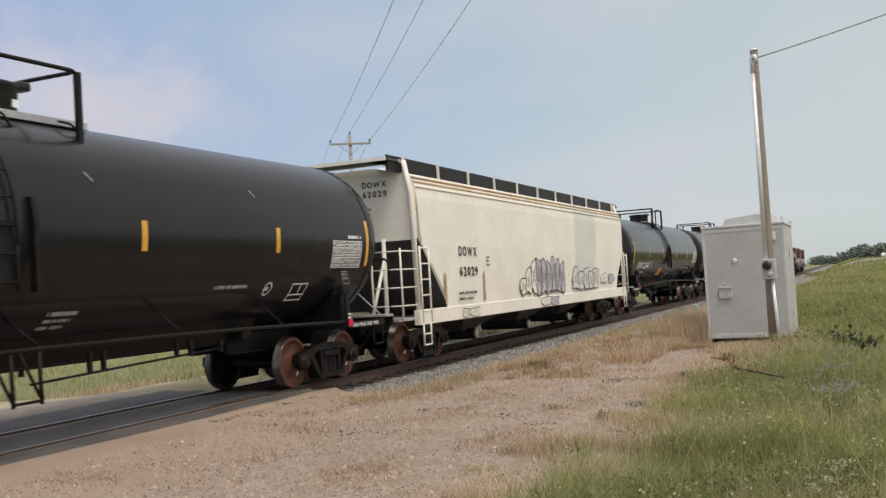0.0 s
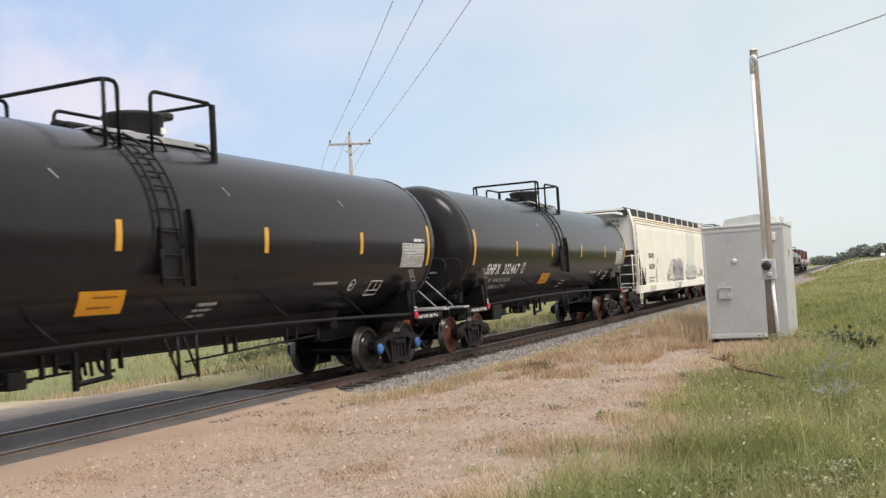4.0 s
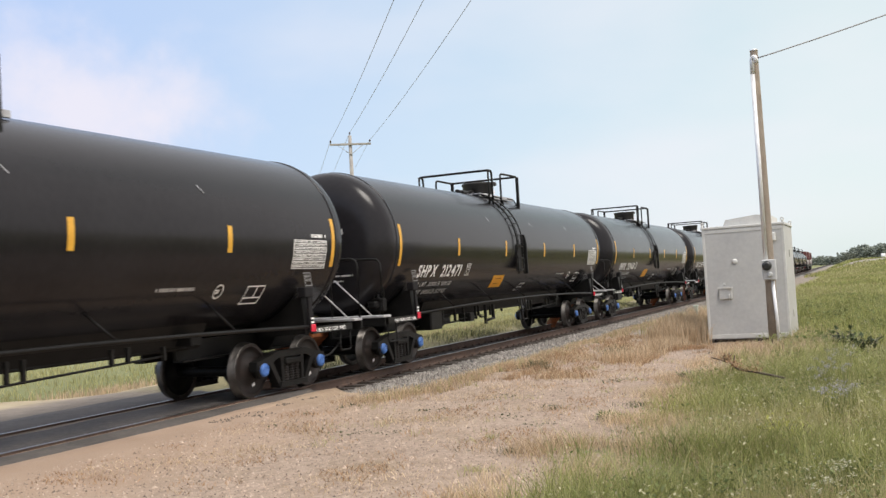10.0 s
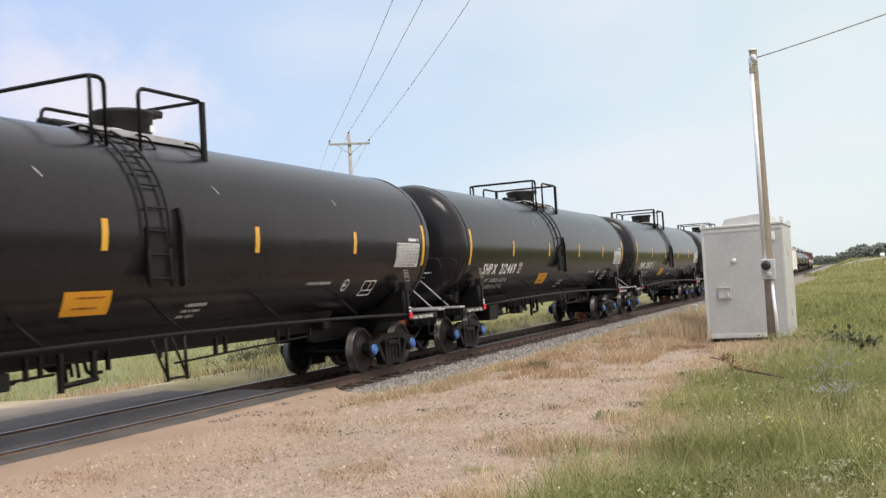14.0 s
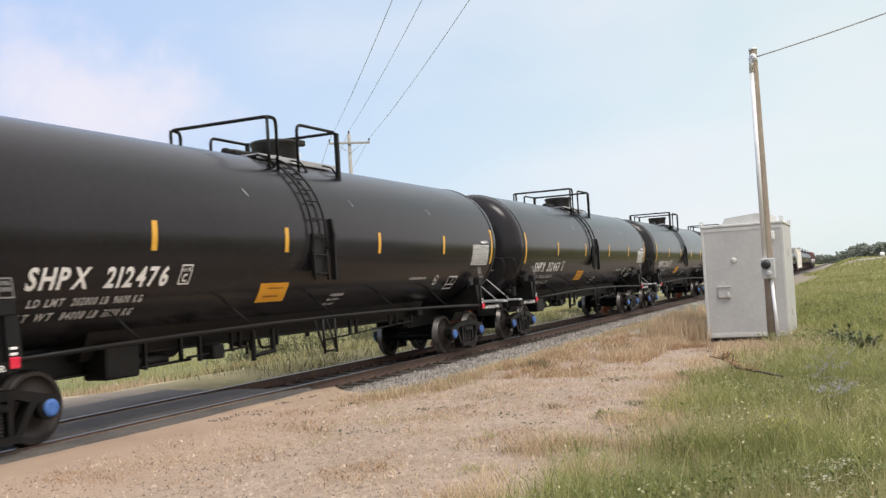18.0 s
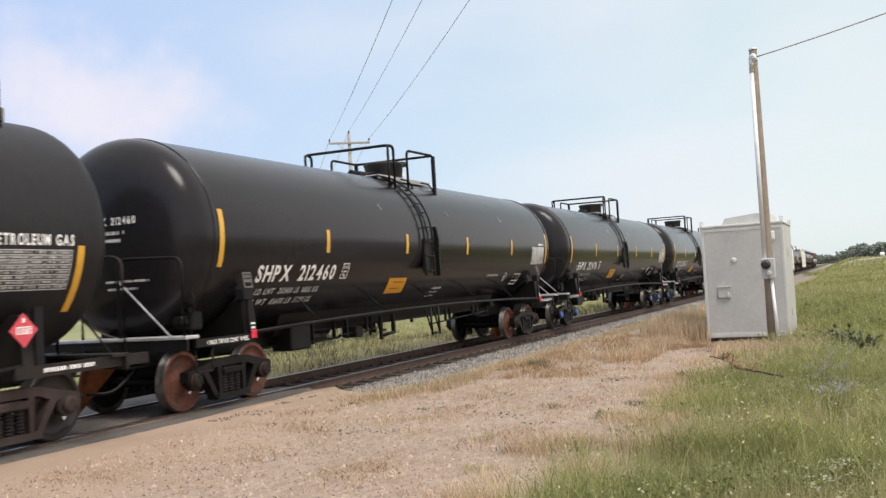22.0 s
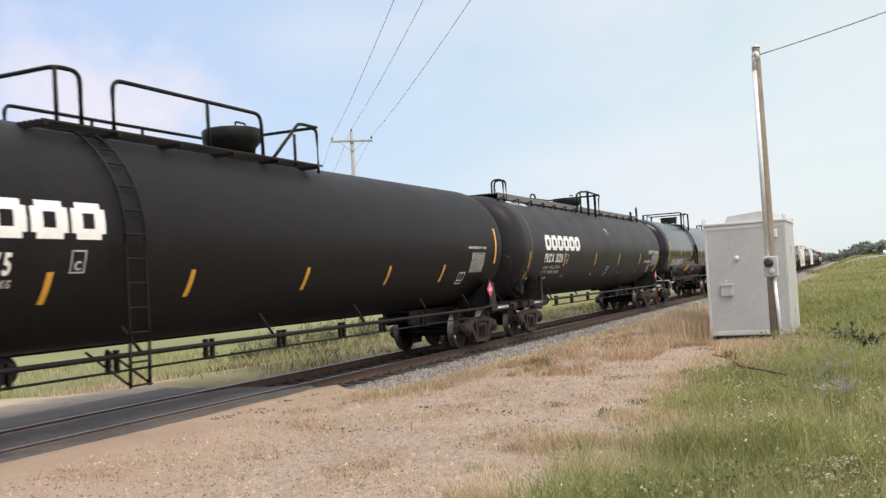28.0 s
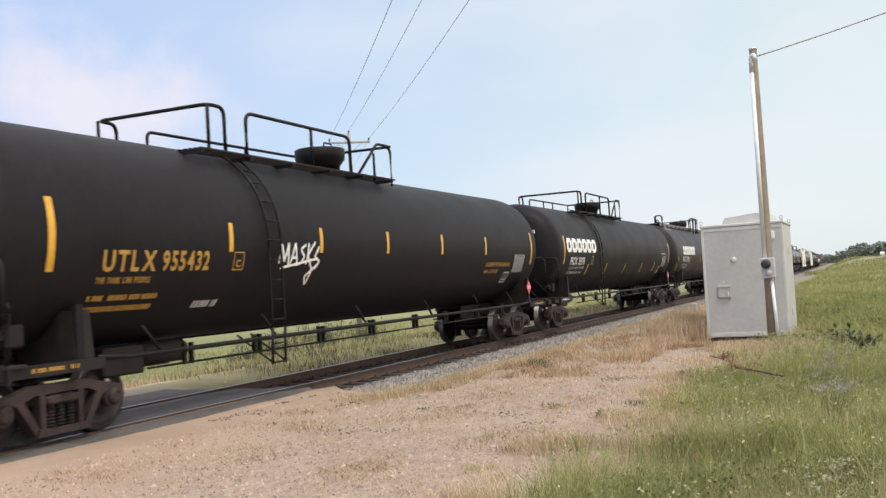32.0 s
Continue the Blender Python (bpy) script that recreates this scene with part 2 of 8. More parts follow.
DARK_BALLAST = material("dark_crushed_stone", (0.035, 0.033, 0.031), (0.10, 0.095, 0.09), 0.9, scale=5, fine=25, bump=0.6, random_tint=0.3)
GREEN_BLADE = material("green_grass", (0.175, 0.205, 0.060), (0.375, 0.385, 0.135), 0.6, scale=0.5, fine=4, bump=0.0, random_tint=0.45, thin=0.4)
PALE_BLADE = material("yellow_green_grass", (0.32, 0.3112, 0.128), (0.496, 0.4565, 0.24), 0.65, scale=0.5, fine=4, bump=0.0, random_tint=0.3, thin=0.4)
DRY_BLADE = material("dry_grass", (0.4704, 0.3567, 0.234), (0.6552, 0.5207, 0.3588), 0.75, scale=0.5, fine=4, bump=0.0, random_tint=0.3, thin=0.4)
BROWN_STRAW = material("withered_brown_straw", (0.2944, 0.1794, 0.1012), (0.4784, 0.3174, 0.184), 0.8, scale=0.5, fine=4, bump=0.0, random_tint=0.35, thin=0.3)
DARK_LEAF = material("dark_weed_leaf", (0.04, 0.06, 0.025), (0.09, 0.12, 0.045), 0.5, scale=4, fine=20, bump=0.0, random_tint=0.3, thin=0.4)
SHRUB_LEAF = material("grey_green_shrub", (0.07225, 0.085, 0.0425), (0.1445, 0.153, 0.0765), 0.7, scale=2, fine=10, bump=0.0, random_tint=0.35, thin=0.4)
DARK_GREEN_LEAF = material("dark_green_leaf", (0.12, 0.155, 0.055), (0.24, 0.275, 0.10), 0.55, scale=1, fine=6, bump=0.0, random_tint=0.4, thin=0.4)
YELLOW_LEAF = material("yellow_green_broad_leaf", (0.2295, 0.255, 0.0425), (0.374, 0.3825, 0.0935), 0.6, scale=1, fine=6, bump=0.0, random_tint=0.35, thin=0.4)
SEED_HEAD = material("pale_seed_head", (0.432, 0.405, 0.252), (0.63, 0.594, 0.414), 0.8, scale=1, fine=6, bump=0.0, random_tint=0.3, thin=0.3)
# leaf green paled towards grey: the distant haze is in this base colour
TREE_LEAF = material("haze_grey_far_leaf", (0.11, 0.13, 0.105), (0.17, 0.19, 0.155), 0.8, scale=0.1, fine=0.6, bump=0.0, random_tint=0.35)
BARK = material("tree_bark", (0.06, 0.045, 0.035), (0.12, 0.1, 0.08), 0.9, scale=2, fine=12, bump=0.2)
LOCO_RED = material("dull_red_loco_paint", (0.09, 0.03, 0.028), (0.15, 0.045, 0.04), 0.5, scale=1, fine=8, bump=0.03)
WHITE_ENAMEL = material("white_enamel", (0.7, 0.7, 0.68), (0.82, 0.82, 0.8), 0.4, scale=5, fine=40, bump=0.02)
STICK = material("bleached_stick", (0.4, 0.32, 0.22), (0.55, 0.46, 0.34), 0.8, scale=8, fine=50, bump=0.2)


def ground_material():
    """Earth that is pale gravel on the yard, brown weedy soil along the line, and grass beyond, with ragged borders."""
    m = bpy.data.materials.new("yard_gravel_and_field")
    m.use_nodes = True
    n, l = m.node_tree.nodes, m.node_tree.links
    b = n["Principled BSDF"]
    co, sep = n.new("ShaderNodeTexCoord"), n.new("ShaderNodeSeparateXYZ")
    l.new(co.outputs["Object"], sep.inputs["Vector"])

    def noise_of(scale, detail=6, rough=0.55):
        t = n.new("ShaderNodeTexNoise")
        t.inputs["Scale"].default_value, t.inputs["Detail"].default_value, t.inputs["Roughness"].default_value = scale, detail, rough
        l.new(co.outputs["Object"], t.inputs["Vector"])
        return t.outputs["Fac"]

    def two(fac, low, high, a=0.35, c=0.65):
        r = n.new("ShaderNodeValToRGB")
        r.color_ramp.elements[0].position, r.color_ramp.elements[1].position = a, c
        r.color_ramp.elements[0].color, r.color_ramp.elements[1].color = (*low, 1), (*high, 1)
        l.new(fac, r.inputs["Fac"])
        return r.outputs["Color"]

    def maths(op, a, c, d=None):
        t = n.new("ShaderNodeMath")
        t.operation = op
        for i, v in enumerate((a, c, d)):
            if v is None:
                continue
            if isinstance(v, (int, float)):
                t.inputs[i].default_value = v
            else:
                l.new(v, t.inputs[i])
        return t.outputs[0]

    def blend(fac, a, c):
        t = n.new("ShaderNodeMix")
        t.data_type = "RGBA"
        l.new(fac, t.inputs["Factor"])
        l.new(a, t.inputs["A"])
        l.new(c, t.inputs["B"])
        return t.outputs["Result"]

    def step(v, lo, hi):
        t = n.new("ShaderNodeMapRange")
        t.interpolation_type = "SMOOTHSTEP"
        t.inputs["From Min"].default_value, t.inputs["From Max"].default_value = lo, hi
        l.new(v, t.inputs["Value"])
        return t.outputs["Result"]

    rag = maths("SUBTRACT", noise_of(0.5, 8, 0.65), 0.5)
    x = maths("MULTIPLY_ADD", rag, 5.0, sep.outputs["X"])
    y = maths("MULTIPLY_ADD", rag, 3.0, sep.outputs["Y"])
    gravel = two(noise_of(0.45, 9, 0.7), (0.2624, 0.1927, 0.141), (0.3813, 0.2952, 0.2214), 0.3, 0.7)
    pebbles = two(noise_of(16, 6, 0.75), (0.1968, 0.1517, 0.1189), (0.4428, 0.3526, 0.2788), 0.3, 0.72)
    cells = n.new("ShaderNodeTexVoronoi")
    cells.inputs["Scale"].default_value = 15
    l.new(co.outputs["Object"], cells.inputs["Vector"])
    chip = n.new("ShaderNodeSeparateColor")
    l.new(cells.outputs["Color"], chip.inputs["Color"])
    chips = two(chip.outputs[0], (0.1312, 0.0943, 0.0738), (0.5412, 0.4264, 0.3444), 0.05, 1.0)
    half = n.new("ShaderNodeValue")
    half.outputs[0].default_value = 0.5
    gravel = blend(half.outputs[0], gravel, blend(half.outputs[0], pebbles, chips))
    weedy = two(noise_of(1.1, 9, 0.75), (0.205, 0.1517, 0.0984), (0.328, 0.246, 0.164), 0.35, 0.65)
    gravel = blend(step(noise_of(0.33, 7, 0.7), 0.52, 0.68), gravel, weedy)
    soil = two(noise_of(1.3, 9, 0.7), (0.2624, 0.1886, 0.1271), (0.4264, 0.3239, 0.2255), 0.3, 0.7)
    shoulder = two(noise_of(2.2, 9, 0.75), (0.1728, 0.144, 0.1188), (0.3024, 0.2556, 0.2088), 0.3, 0.7)
    grass = blend(step(noise_of(2.4, 8, 0.75), 0.42, 0.62), two(noise_of(0.35, 9, 0.7), (0.1066, 0.123, 0.041), (0.2132, 0.2132, 0.082), 0.3, 0.7), two(noise_of(9.0, 6, 0.7), (0.164, 0.1312, 0.0656), (0.3444, 0.2788, 0.1558), 0.3, 0.7))
    meadow = two(noise_of(0.02, 9, 0.6), (0.1558, 0.1681, 0.0656), (0.2542, 0.2542, 0.1107), 0.35, 0.65)
    bank = two(noise_of(0.9, 8, 0.7), (0.3444, 0.2788, 0.1804), (0.4756, 0.4018, 0.2706), 0.3, 0.7)
    sand = two(noise_of(0.8, 8, 0.6), (0.328, 0.2337, 0.1681), (0.4018, 0.2952, 0.2173), 0.3, 0.7)
    c = blend(step(y, -3.6, -2.5), gravel, soil)
    c = blend(step(maths("MULTIPLY_ADD", x, -1.0, maths("MULTIPLY", y, 0.5)), -15.5, -12.5), c, blend(step(y, -4.6, -2.6), gravel, sand))
    c = blend(step(maths("MULTIPLY_ADD", y, -2.0, x), 33.0, 37.0), c, shoulder)
    c = blend(step(maths("MULTIPLY_ADD", x, -0.1, maths("MULTIPLY", y, -1.0)), 6.5, 7.3), c, grass)
    c = blend(step(maths("MULTIPLY_ADD", x, 0.04, maths("MULTIPLY", y, -1.0)), 9.0, 10.0), c, grass)
    c = blend(step(sep.outputs["Y"], -0.78, -0.66), c, blend(step(noise_of(0.9, 7, 0.7), 0.35, 0.7), two(noise_of(3, 8, 0.7), (0.234, 0.1833, 0.1443), (0.3276, 0.2613, 0.2067)), shoulder))
    weeds = two(noise_of(0.8, 8, 0.7), (0.1394, 0.1271, 0.0615), (0.2788, 0.246, 0.1312), 0.3, 0.7)
    c = blend(maths("MULTIPLY", step(x, 27.5, 31.0), step(maths("MULTIPLY", y, -1.0), 4.4, 5.4)), c, grass)
    c = blend(step(y, 1.6, 2.6), c, blend(step(x, 14.0, 17.5), shoulder, weeds))
    c = blend(step(y, 3.6, 4.6), c, bank)
    c = blend(step(y, 5.4, 7.0), c, meadow)
    c = blend(step(maths("MULTIPLY", y, -1.0), 25.0, 60.0), c, meadow)
    l.new(c, b.inputs["Base Color"])
    b.inputs["Roughness"].default_value = 0.95
    bp = n.new("ShaderNodeBump")
    bp.inputs["Strength"].default_value, bp.inputs["Distance"].default_value = 0.7, 0.03
    l.new(noise_of(22, 5, 0.7), bp.inputs["Height"])
    l.new(bp.outputs["Normal"], b.inputs["Normal"])
    return m


GROUND = ground_material()
# oily dirt, with the train's shadow on the crossing darkened into its colour
OILY_SHADED_EARTH = material("oily_shade_dark_packed_earth", (0.0595, 0.0525, 0.0476), (0.133, 0.1155, 0.1015), 0.85, scale=1.2, fine=14, bump=0.4, fleck=((0.182, 0.154, 0.126), 0.12))


# ---- mesh helpers ----
def mesh_of(name, bm, mats):
    me = bpy.data.meshes.new(name)
    bm.to_mesh(me)
    bm.free()
    for m in mats if isinstance(mats, (list, tuple)) else [mats]:
        me.materials.append(m)
    return me


def part(name, bm, mat, parent, label=""):
    """Links a bmesh as one mesh object under a thing or a part."""
    ob = new(name, mesh_of(name, bm, mat))
    ob.parent = parent
    return tagged(ob, label)


def thing(name, label, category, group="", kind="", at=None):
    ob = new(name)
    ob.empty_display_size = 0.3
    if at is not None:
        ob.matrix_world = at
    return tagged(ob, label, category, group, kind)


def solid(name, bm, mat, label, category, group="", kind=""):
    return tagged(new(name, mesh_of(name, bm, mat)), label, category, group, kind)


def box(bm, x0, x1, y0, y1, z0, z1, mi=0, bevel=0.0):
    vs = [bm.verts.new((x, y, z)) for x in (x0, x1) for y in (y0, y1) for z in (z0, z1)]
    fs = [bm.faces.new([vs[i] for i in f]) for f in ((0, 1, 3, 2), (4, 6, 7, 5), (0, 4, 5, 1), (2, 3, 7, 6), (0, 2, 6, 4), (1, 5, 7, 3))]
    for f in fs:
        f.material_index = mi
    if bevel:
        es = list({e for f in fs for e in f.edges})
        r = bmesh.ops.bevel(bm, geom=es, offset=bevel, segments=1, affect="EDGES", profile=0.5)
        for f in r["faces"]:
            f.material_index = mi
    return bm


def tube(bm, pts, r, seg=8, mi=0, caps=True):
    """A round bar along a line of points."""
    pts = [Vector(p) for p in pts]
    rings = []
    for i, p in enumerate(pts):
        a, c = pts[max(i - 1, 0)], pts[min(i + 1, len(pts) - 1)]
        d = (c - a).normalized()
        side = d.cross(Vector((0, 0, 1)))
        if side.length < 1e-3:
            side = d.cross(Vector((0, 1, 0)))
        side.normalize()
        up = side.cross(d)
        rings.append([bm.verts.new(p + (side * math.cos(k * math.tau / seg) + up * math.sin(k * math.tau / seg)) * r) for k in range(seg)])
    for a, c in zip(rings, rings[1:]):
        for k in range(seg):
            f = bm.faces.new((a[k], a[(k + 1) % seg], c[(k + 1) % seg], c[k]))
            f.smooth, f.material_index = True, mi
    if caps:
        for ring in (rings[0][::-1], rings[-1]):
            bm.faces.new(ring).material_index = mi
    return bm


def bent(corners, r=0.12, n=4):
    """Points along a bar bent round its corners with radius r."""
    c = [Vector(p) for p in corners]
    out = [c[0]]
    for a, p, d in zip(c, c[1:], c[2:]):
        u, v = (a - p), (d - p)
        k = min(r, u.length * 0.45, v.length * 0.45)
        s, e = p + u.normalized() * k, p + v.normalized() * k
        for i in range(n + 1):
            t = i / n
            out.append(s * (1 - t) ** 2 + p * 2 * t * (1 - t) + e * t * t)
    return out + [c[-1]]


def lathe(bm, profile, axis="x", seg=48, centre=(0, 0, 0), mi=0, smooth=True, close=True):
    """Turns a profile of (along, radius) round an axis."""
    rings = []
    for a, r in profile:
        ring = []
        for k in range(seg):
            c, s = math.cos(k * math.tau / seg) * r, math.sin(k * math.tau / seg) * r
            v = {"x": (a, c, s), "y": (s, a, c), "z": (c, s, a)}[axis]
            ring.append(bm.verts.new(Vector(centre) + Vector(v)))
        rings.append(ring)
    for a, c in zip(rings, rings[1:]):
        for k in range(seg):
            f = bm.faces.new((a[k], a[(k + 1) % seg], c[(k + 1) % seg], c[k]))
            f.smooth, f.material_index = smooth, mi
    if close:
        for ring in (rings[0][::-1], rings[-1]):
            bm.faces.new(ring).material_index = mi
    return bm


def prism(bm, outline, y0, y1, mi=0, axis="y"):
    """A plate cut to an outline of (x, z), thick from y0 to y1."""
    def at(p, y):
        return (p[0], y, p[1]) if axis == "y" else (y, p[0], p[1])
    a = [bm.verts.new(at(p, y0)) for p in outline]
    c = [bm.verts.new(at(p, y1)) for p in outline]
    n = len(outline)
    fs = [bm.faces.new(a), bm.faces.new(c[::-1])]
    fs += [bm.faces.new((a[i], c[i], c[(i + 1) % n], a[(i + 1) % n])) for i in range(n)]
    for f in fs:
        f.material_index = mi
    return bm


def sheet(bm, x0, x1, z0, z1, put, nx=1, nz=6, mi=0, lean=0.0):
    """A painted rectangle of (x, z), laid onto a surface by put(x, z)."""
    g = [[bm.verts.new(put(x0 + (x1 - x0) * i / nx + lean * (j / nz - 0.5), z0 + (z1 - z0) * j / nz)) for j in range(nz + 1)] for i in range(nx + 1)]
    for i in range(nx):
        for j in range(nz):
            f = bm.faces.new((g[i][j], g[i + 1][j], g[i + 1][j + 1], g[i][j + 1]))
            f.smooth, f.material_index = True, mi
    return bm


# ---- lettering ----
GLYPHS = {}


def make_glyphs(letters):
    """Flat triangles of each letter of the built-in font, cap height 1, cut in thin bands so that they can be laid round a tank."""
    for ch in letters:
        cu = bpy.data.curves.new("letter", "FONT")
        cu.body, cu.size, cu.offset, cu.resolution_u = ch, 1.0, 0.03, 3
        ob = new("letter", cu)
        me = bpy.data.meshes.new_from_object(ob.evaluated_get(bpy.context.evaluated_depsgraph_get()))
        bpy.data.objects.remove(ob)
        bpy.data.curves.remove(cu)
        bm = bmesh.new()
        bm.from_mesh(me)
        bpy.data.meshes.remove(me)
        bmesh.ops.triangulate(bm, faces=bm.faces[:])
        for i in range(1, 8):
            bmesh.ops.bisect_plane(bm, geom=bm.verts[:] + bm.edges[:] + bm.faces[:], plane_co=(0, i * 0.09, 0), plane_no=(0, 1, 0))
        bm.verts.ensure_lookup_table()
        bm.verts.index_update()
        vs = [(v.co.x, v.co.y / 0.72) for v in bm.verts]
        lo, hi = min(v[0] for v in vs), max(v[0] for v in vs)
        GLYPHS[ch] = ([((x - lo), y) for x, y in vs], [[v.index for v in f.verts] for f in bm.faces], hi - lo)
        bm.free()


def lettering(bm, text, x0, x1, z0, z1, put, gap=0.16, mi=0, slant=0.0):
    """Writes text into the rectangle from (x0, z0) to (x1, z1), laid onto a surface by put(x, z)."""
    spans, total = [], 0.0
    for ch in text:
        w = 0.34 if ch == " " else GLYPHS[ch][2]
        spans.append(total)
        total += w + gap
    total -= gap
    k, h = (x1 - x0) / total, z1 - z0
    for ch, at in zip(text, spans):
        if ch == " ":
            continue
        vs, fs, _ = GLYPHS[ch]
        made = [bm.verts.new(put(x0 + (at + x) * k + slant * h * y, z0 + y * h)) for x, y in vs]
        for f in fs:
            bm.faces.new([made[i] for i in f]).material_index = mi
    return bm


def bars(bm, x0, x1, z, h, put, seed, mi=0):
    """A line of writing too small to read, as short bars."""
    r = random.Random(seed)
    x = x0
    while x < x1 - h * 0.3:
        w = min(h * r.uniform(0.45, 0.8), x1 - x)
        if r.random() < 0.84:
            sheet(bm, x, x + w * 0.7, z, z + h, put, 1, 1, mi)
        x += w
    return bm


make_glyphs("0123456789SHPXUTLDOWRCNIQEFMGAZBK")

# ---- rolling stock: trucks ----
WHEEL_R, GAUGE = 0.457, 0.755


def wheelset_mesh(name, cap, face=None):
    bm = bmesh.new()
    for s in (-1, 1):
        tread = [(s * 0.815, 0.30), (s * 0.815, WHEEL_R - 0.012), (s * 0.80, WHEEL_R), (s * 0.71, WHEEL_R + 0.004), (s * 0.695, WHEEL_R + 0.026), (s * 0.675, WHEEL_R + 0.026), (s * 0.67, WHEEL_R - 0.02), (s * 0.67, 0.30)]
        lathe(bm, [(s * 0.815, 0.395), (s * 0.815, WHEEL_R - 0.012)], "y", 40, mi=0, close=False)
        lathe(bm, tread[1:7] + [(s * 0.67, 0.395)], "y", 40, mi=1, close=False)
        plate = [(s * 0.67, 0.395), (s * 0.72, 0.36), (s * 0.735, 0.2), (s * 0.66, 0.14), (s * 0.66, 0.09)]
        lathe(bm, plate, "y", 40, mi=4, close=False)
        front = [(s * 0.815, 0.395), (s * 0.79, 0.375), (s * 0.765, 0.34), (s * 0.775, 0.2), (s * 0.86, 0.135), (s * 0.86, 0.09)]
        lathe(bm, front, "y", 40, mi=0, close=False)
        lathe(bm, [(s * 0.86, 0.085), (s * 0.95, 0.085), (s * 0.95, 0.115), (s * 1.07, 0.115), (s * 1.075, 0.10)], "y", 24, mi=0, close=False)
        lathe(bm, [(s * 1.07, 0.112), (s * 1.10, 0.108), (s * 1.118, 0.085), (s * 1.12, 0.06)], "y", 24, mi=2)
        for k in range(3):
            a = k * math.tau / 3
            box(bm, math.cos(a) * 0.062 - 0.016, math.cos(a) * 0.062 + 0.016, s * 1.115 - 0.02, s * 1.115 + 0.02, math.sin(a) * 0.062 - 0.016, math.sin(a) * 0.062 + 0.016, mi=2)
        sheet(bm, 0.24, 0.29, -0.05, 0.04, lambda x, z: (x, s * 0.778, z), 1, 1, mi=3)
    lathe(bm, [(-0.9, 0.085), (-0.6, 0.088), (0, 0.08), (0.6, 0.088), (0.9, 0.085)], "y", 16, mi=4)
    bmesh.ops.recalc_face_normals(bm, faces=bm.faces[:])
    return mesh_of(name, bm, [face or WHEEL_FACE, TREAD, cap, WHITE_MARK, BLACK_IRON])


def side_frame_mesh(name, mat, s):
    """A cast truck side frame with its two windows and the pedestal ends."""
    bm = bmesh.new()
    y0, y1 = s * 0.90, s * 1.06
    wb = 0.889
    top = [(-wb - 0.19, 0.45), (-wb - 0.17, 0.60), (-wb + 0.12, 0.655), (-0.42, 0.735), (0.42, 0.735), (wb - 0.12, 0.655), (wb + 0.17, 0.60), (wb + 0.19, 0.45)]
    prism(bm, top + [(wb + 0.10, 0.45), (wb + 0.10, 0.545), (wb - 0.13, 0.555), (wb - 0.18, 0.52), (0.42, 0.62), (-0.42, 0.62), (-wb + 0.18, 0.52), (-wb + 0.13, 0.555), (-wb - 0.10, 0.545), (-wb - 0.10, 0.45)], y0, y1)
    for k in (-1, 1):
        prism(bm, [(k * (wb - 0.14), 0.60), (k * (wb - 0.26), 0.62), (k * 0.34, 0.16), (k * 0.42, 0.125)], y0, y1)
        prism(bm, [(k * 0.36, 0.66), (k * 0.265, 0.66), (k * 0.265, 0.18), (k * 0.34, 0.18)], y0, y1)
        lathe(bm, [(s * 0.93, 0.145), (s * 1.05, 0.15)], "y", 20, (k * wb, 0, WHEEL_R))
        box(bm, k * wb - 0.16, k * wb + 0.16, min(y0, y1), max(y0, y1), 0.545, 0.60)
    prism(bm, [(-0.43, 0.115), (0.43, 0.115), (0.40, 0.205), (-0.40, 0.205)], s * 0.87, s * 1.09)
    box(bm, -0.25, 0.25, min(s * 0.9, s * 1.10), max(s * 0.9, s * 1.10), 0.49, 0.59, bevel=0.02)
    bmesh.ops.recalc_face_normals(bm, faces=bm.faces[:])
    return mesh_of(name, bm, mat)


def spring_mesh(name, mat, s):
    bm = bmesh.new()
    for x in (-0.16, 0.0, 0.16):
        prof = []
        for i in range(7):
            z = 0.205 + i * 0.042
            prof += [(z, 0.052), (z + 0.012, 0.07), (z + 0.026, 0.07), (z + 0.036, 0.052)]
        lathe(bm, prof, "z", 12, (x, s * 1.0, 0))
    return mesh_of(name, bm, mat)


def bolster_mesh(name, mat):
    bm = bmesh.new()
    prism(bm, [(-1.06, 0.50), (-0.5, 0.44), (0.5, 0.44), (1.06, 0.50), (1.06, 0.60), (0.4, 0.68), (-0.4, 0.68), (-1.06, 0.60)], -0.19, 0.19, axis="x")
    for k in (-1, 1):
        tube(bm, [(k * 0.34, -0.72, 0.36), (k * 0.34, 0.72, 0.36)], 0.05, 8)
        for s in (-1, 1):
            box(bm, k * 0.43 - 0.035, k * 0.43 + 0.035, s * 0.74 - 0.06, s * 0.74 + 0.06, 0.24, 0.56, bevel=0.015)
    bmesh.ops.recalc_face_normals(bm, faces=bm.faces[:])
    return mesh_of(name, bm, mat)


TRUCK_KITS = {}


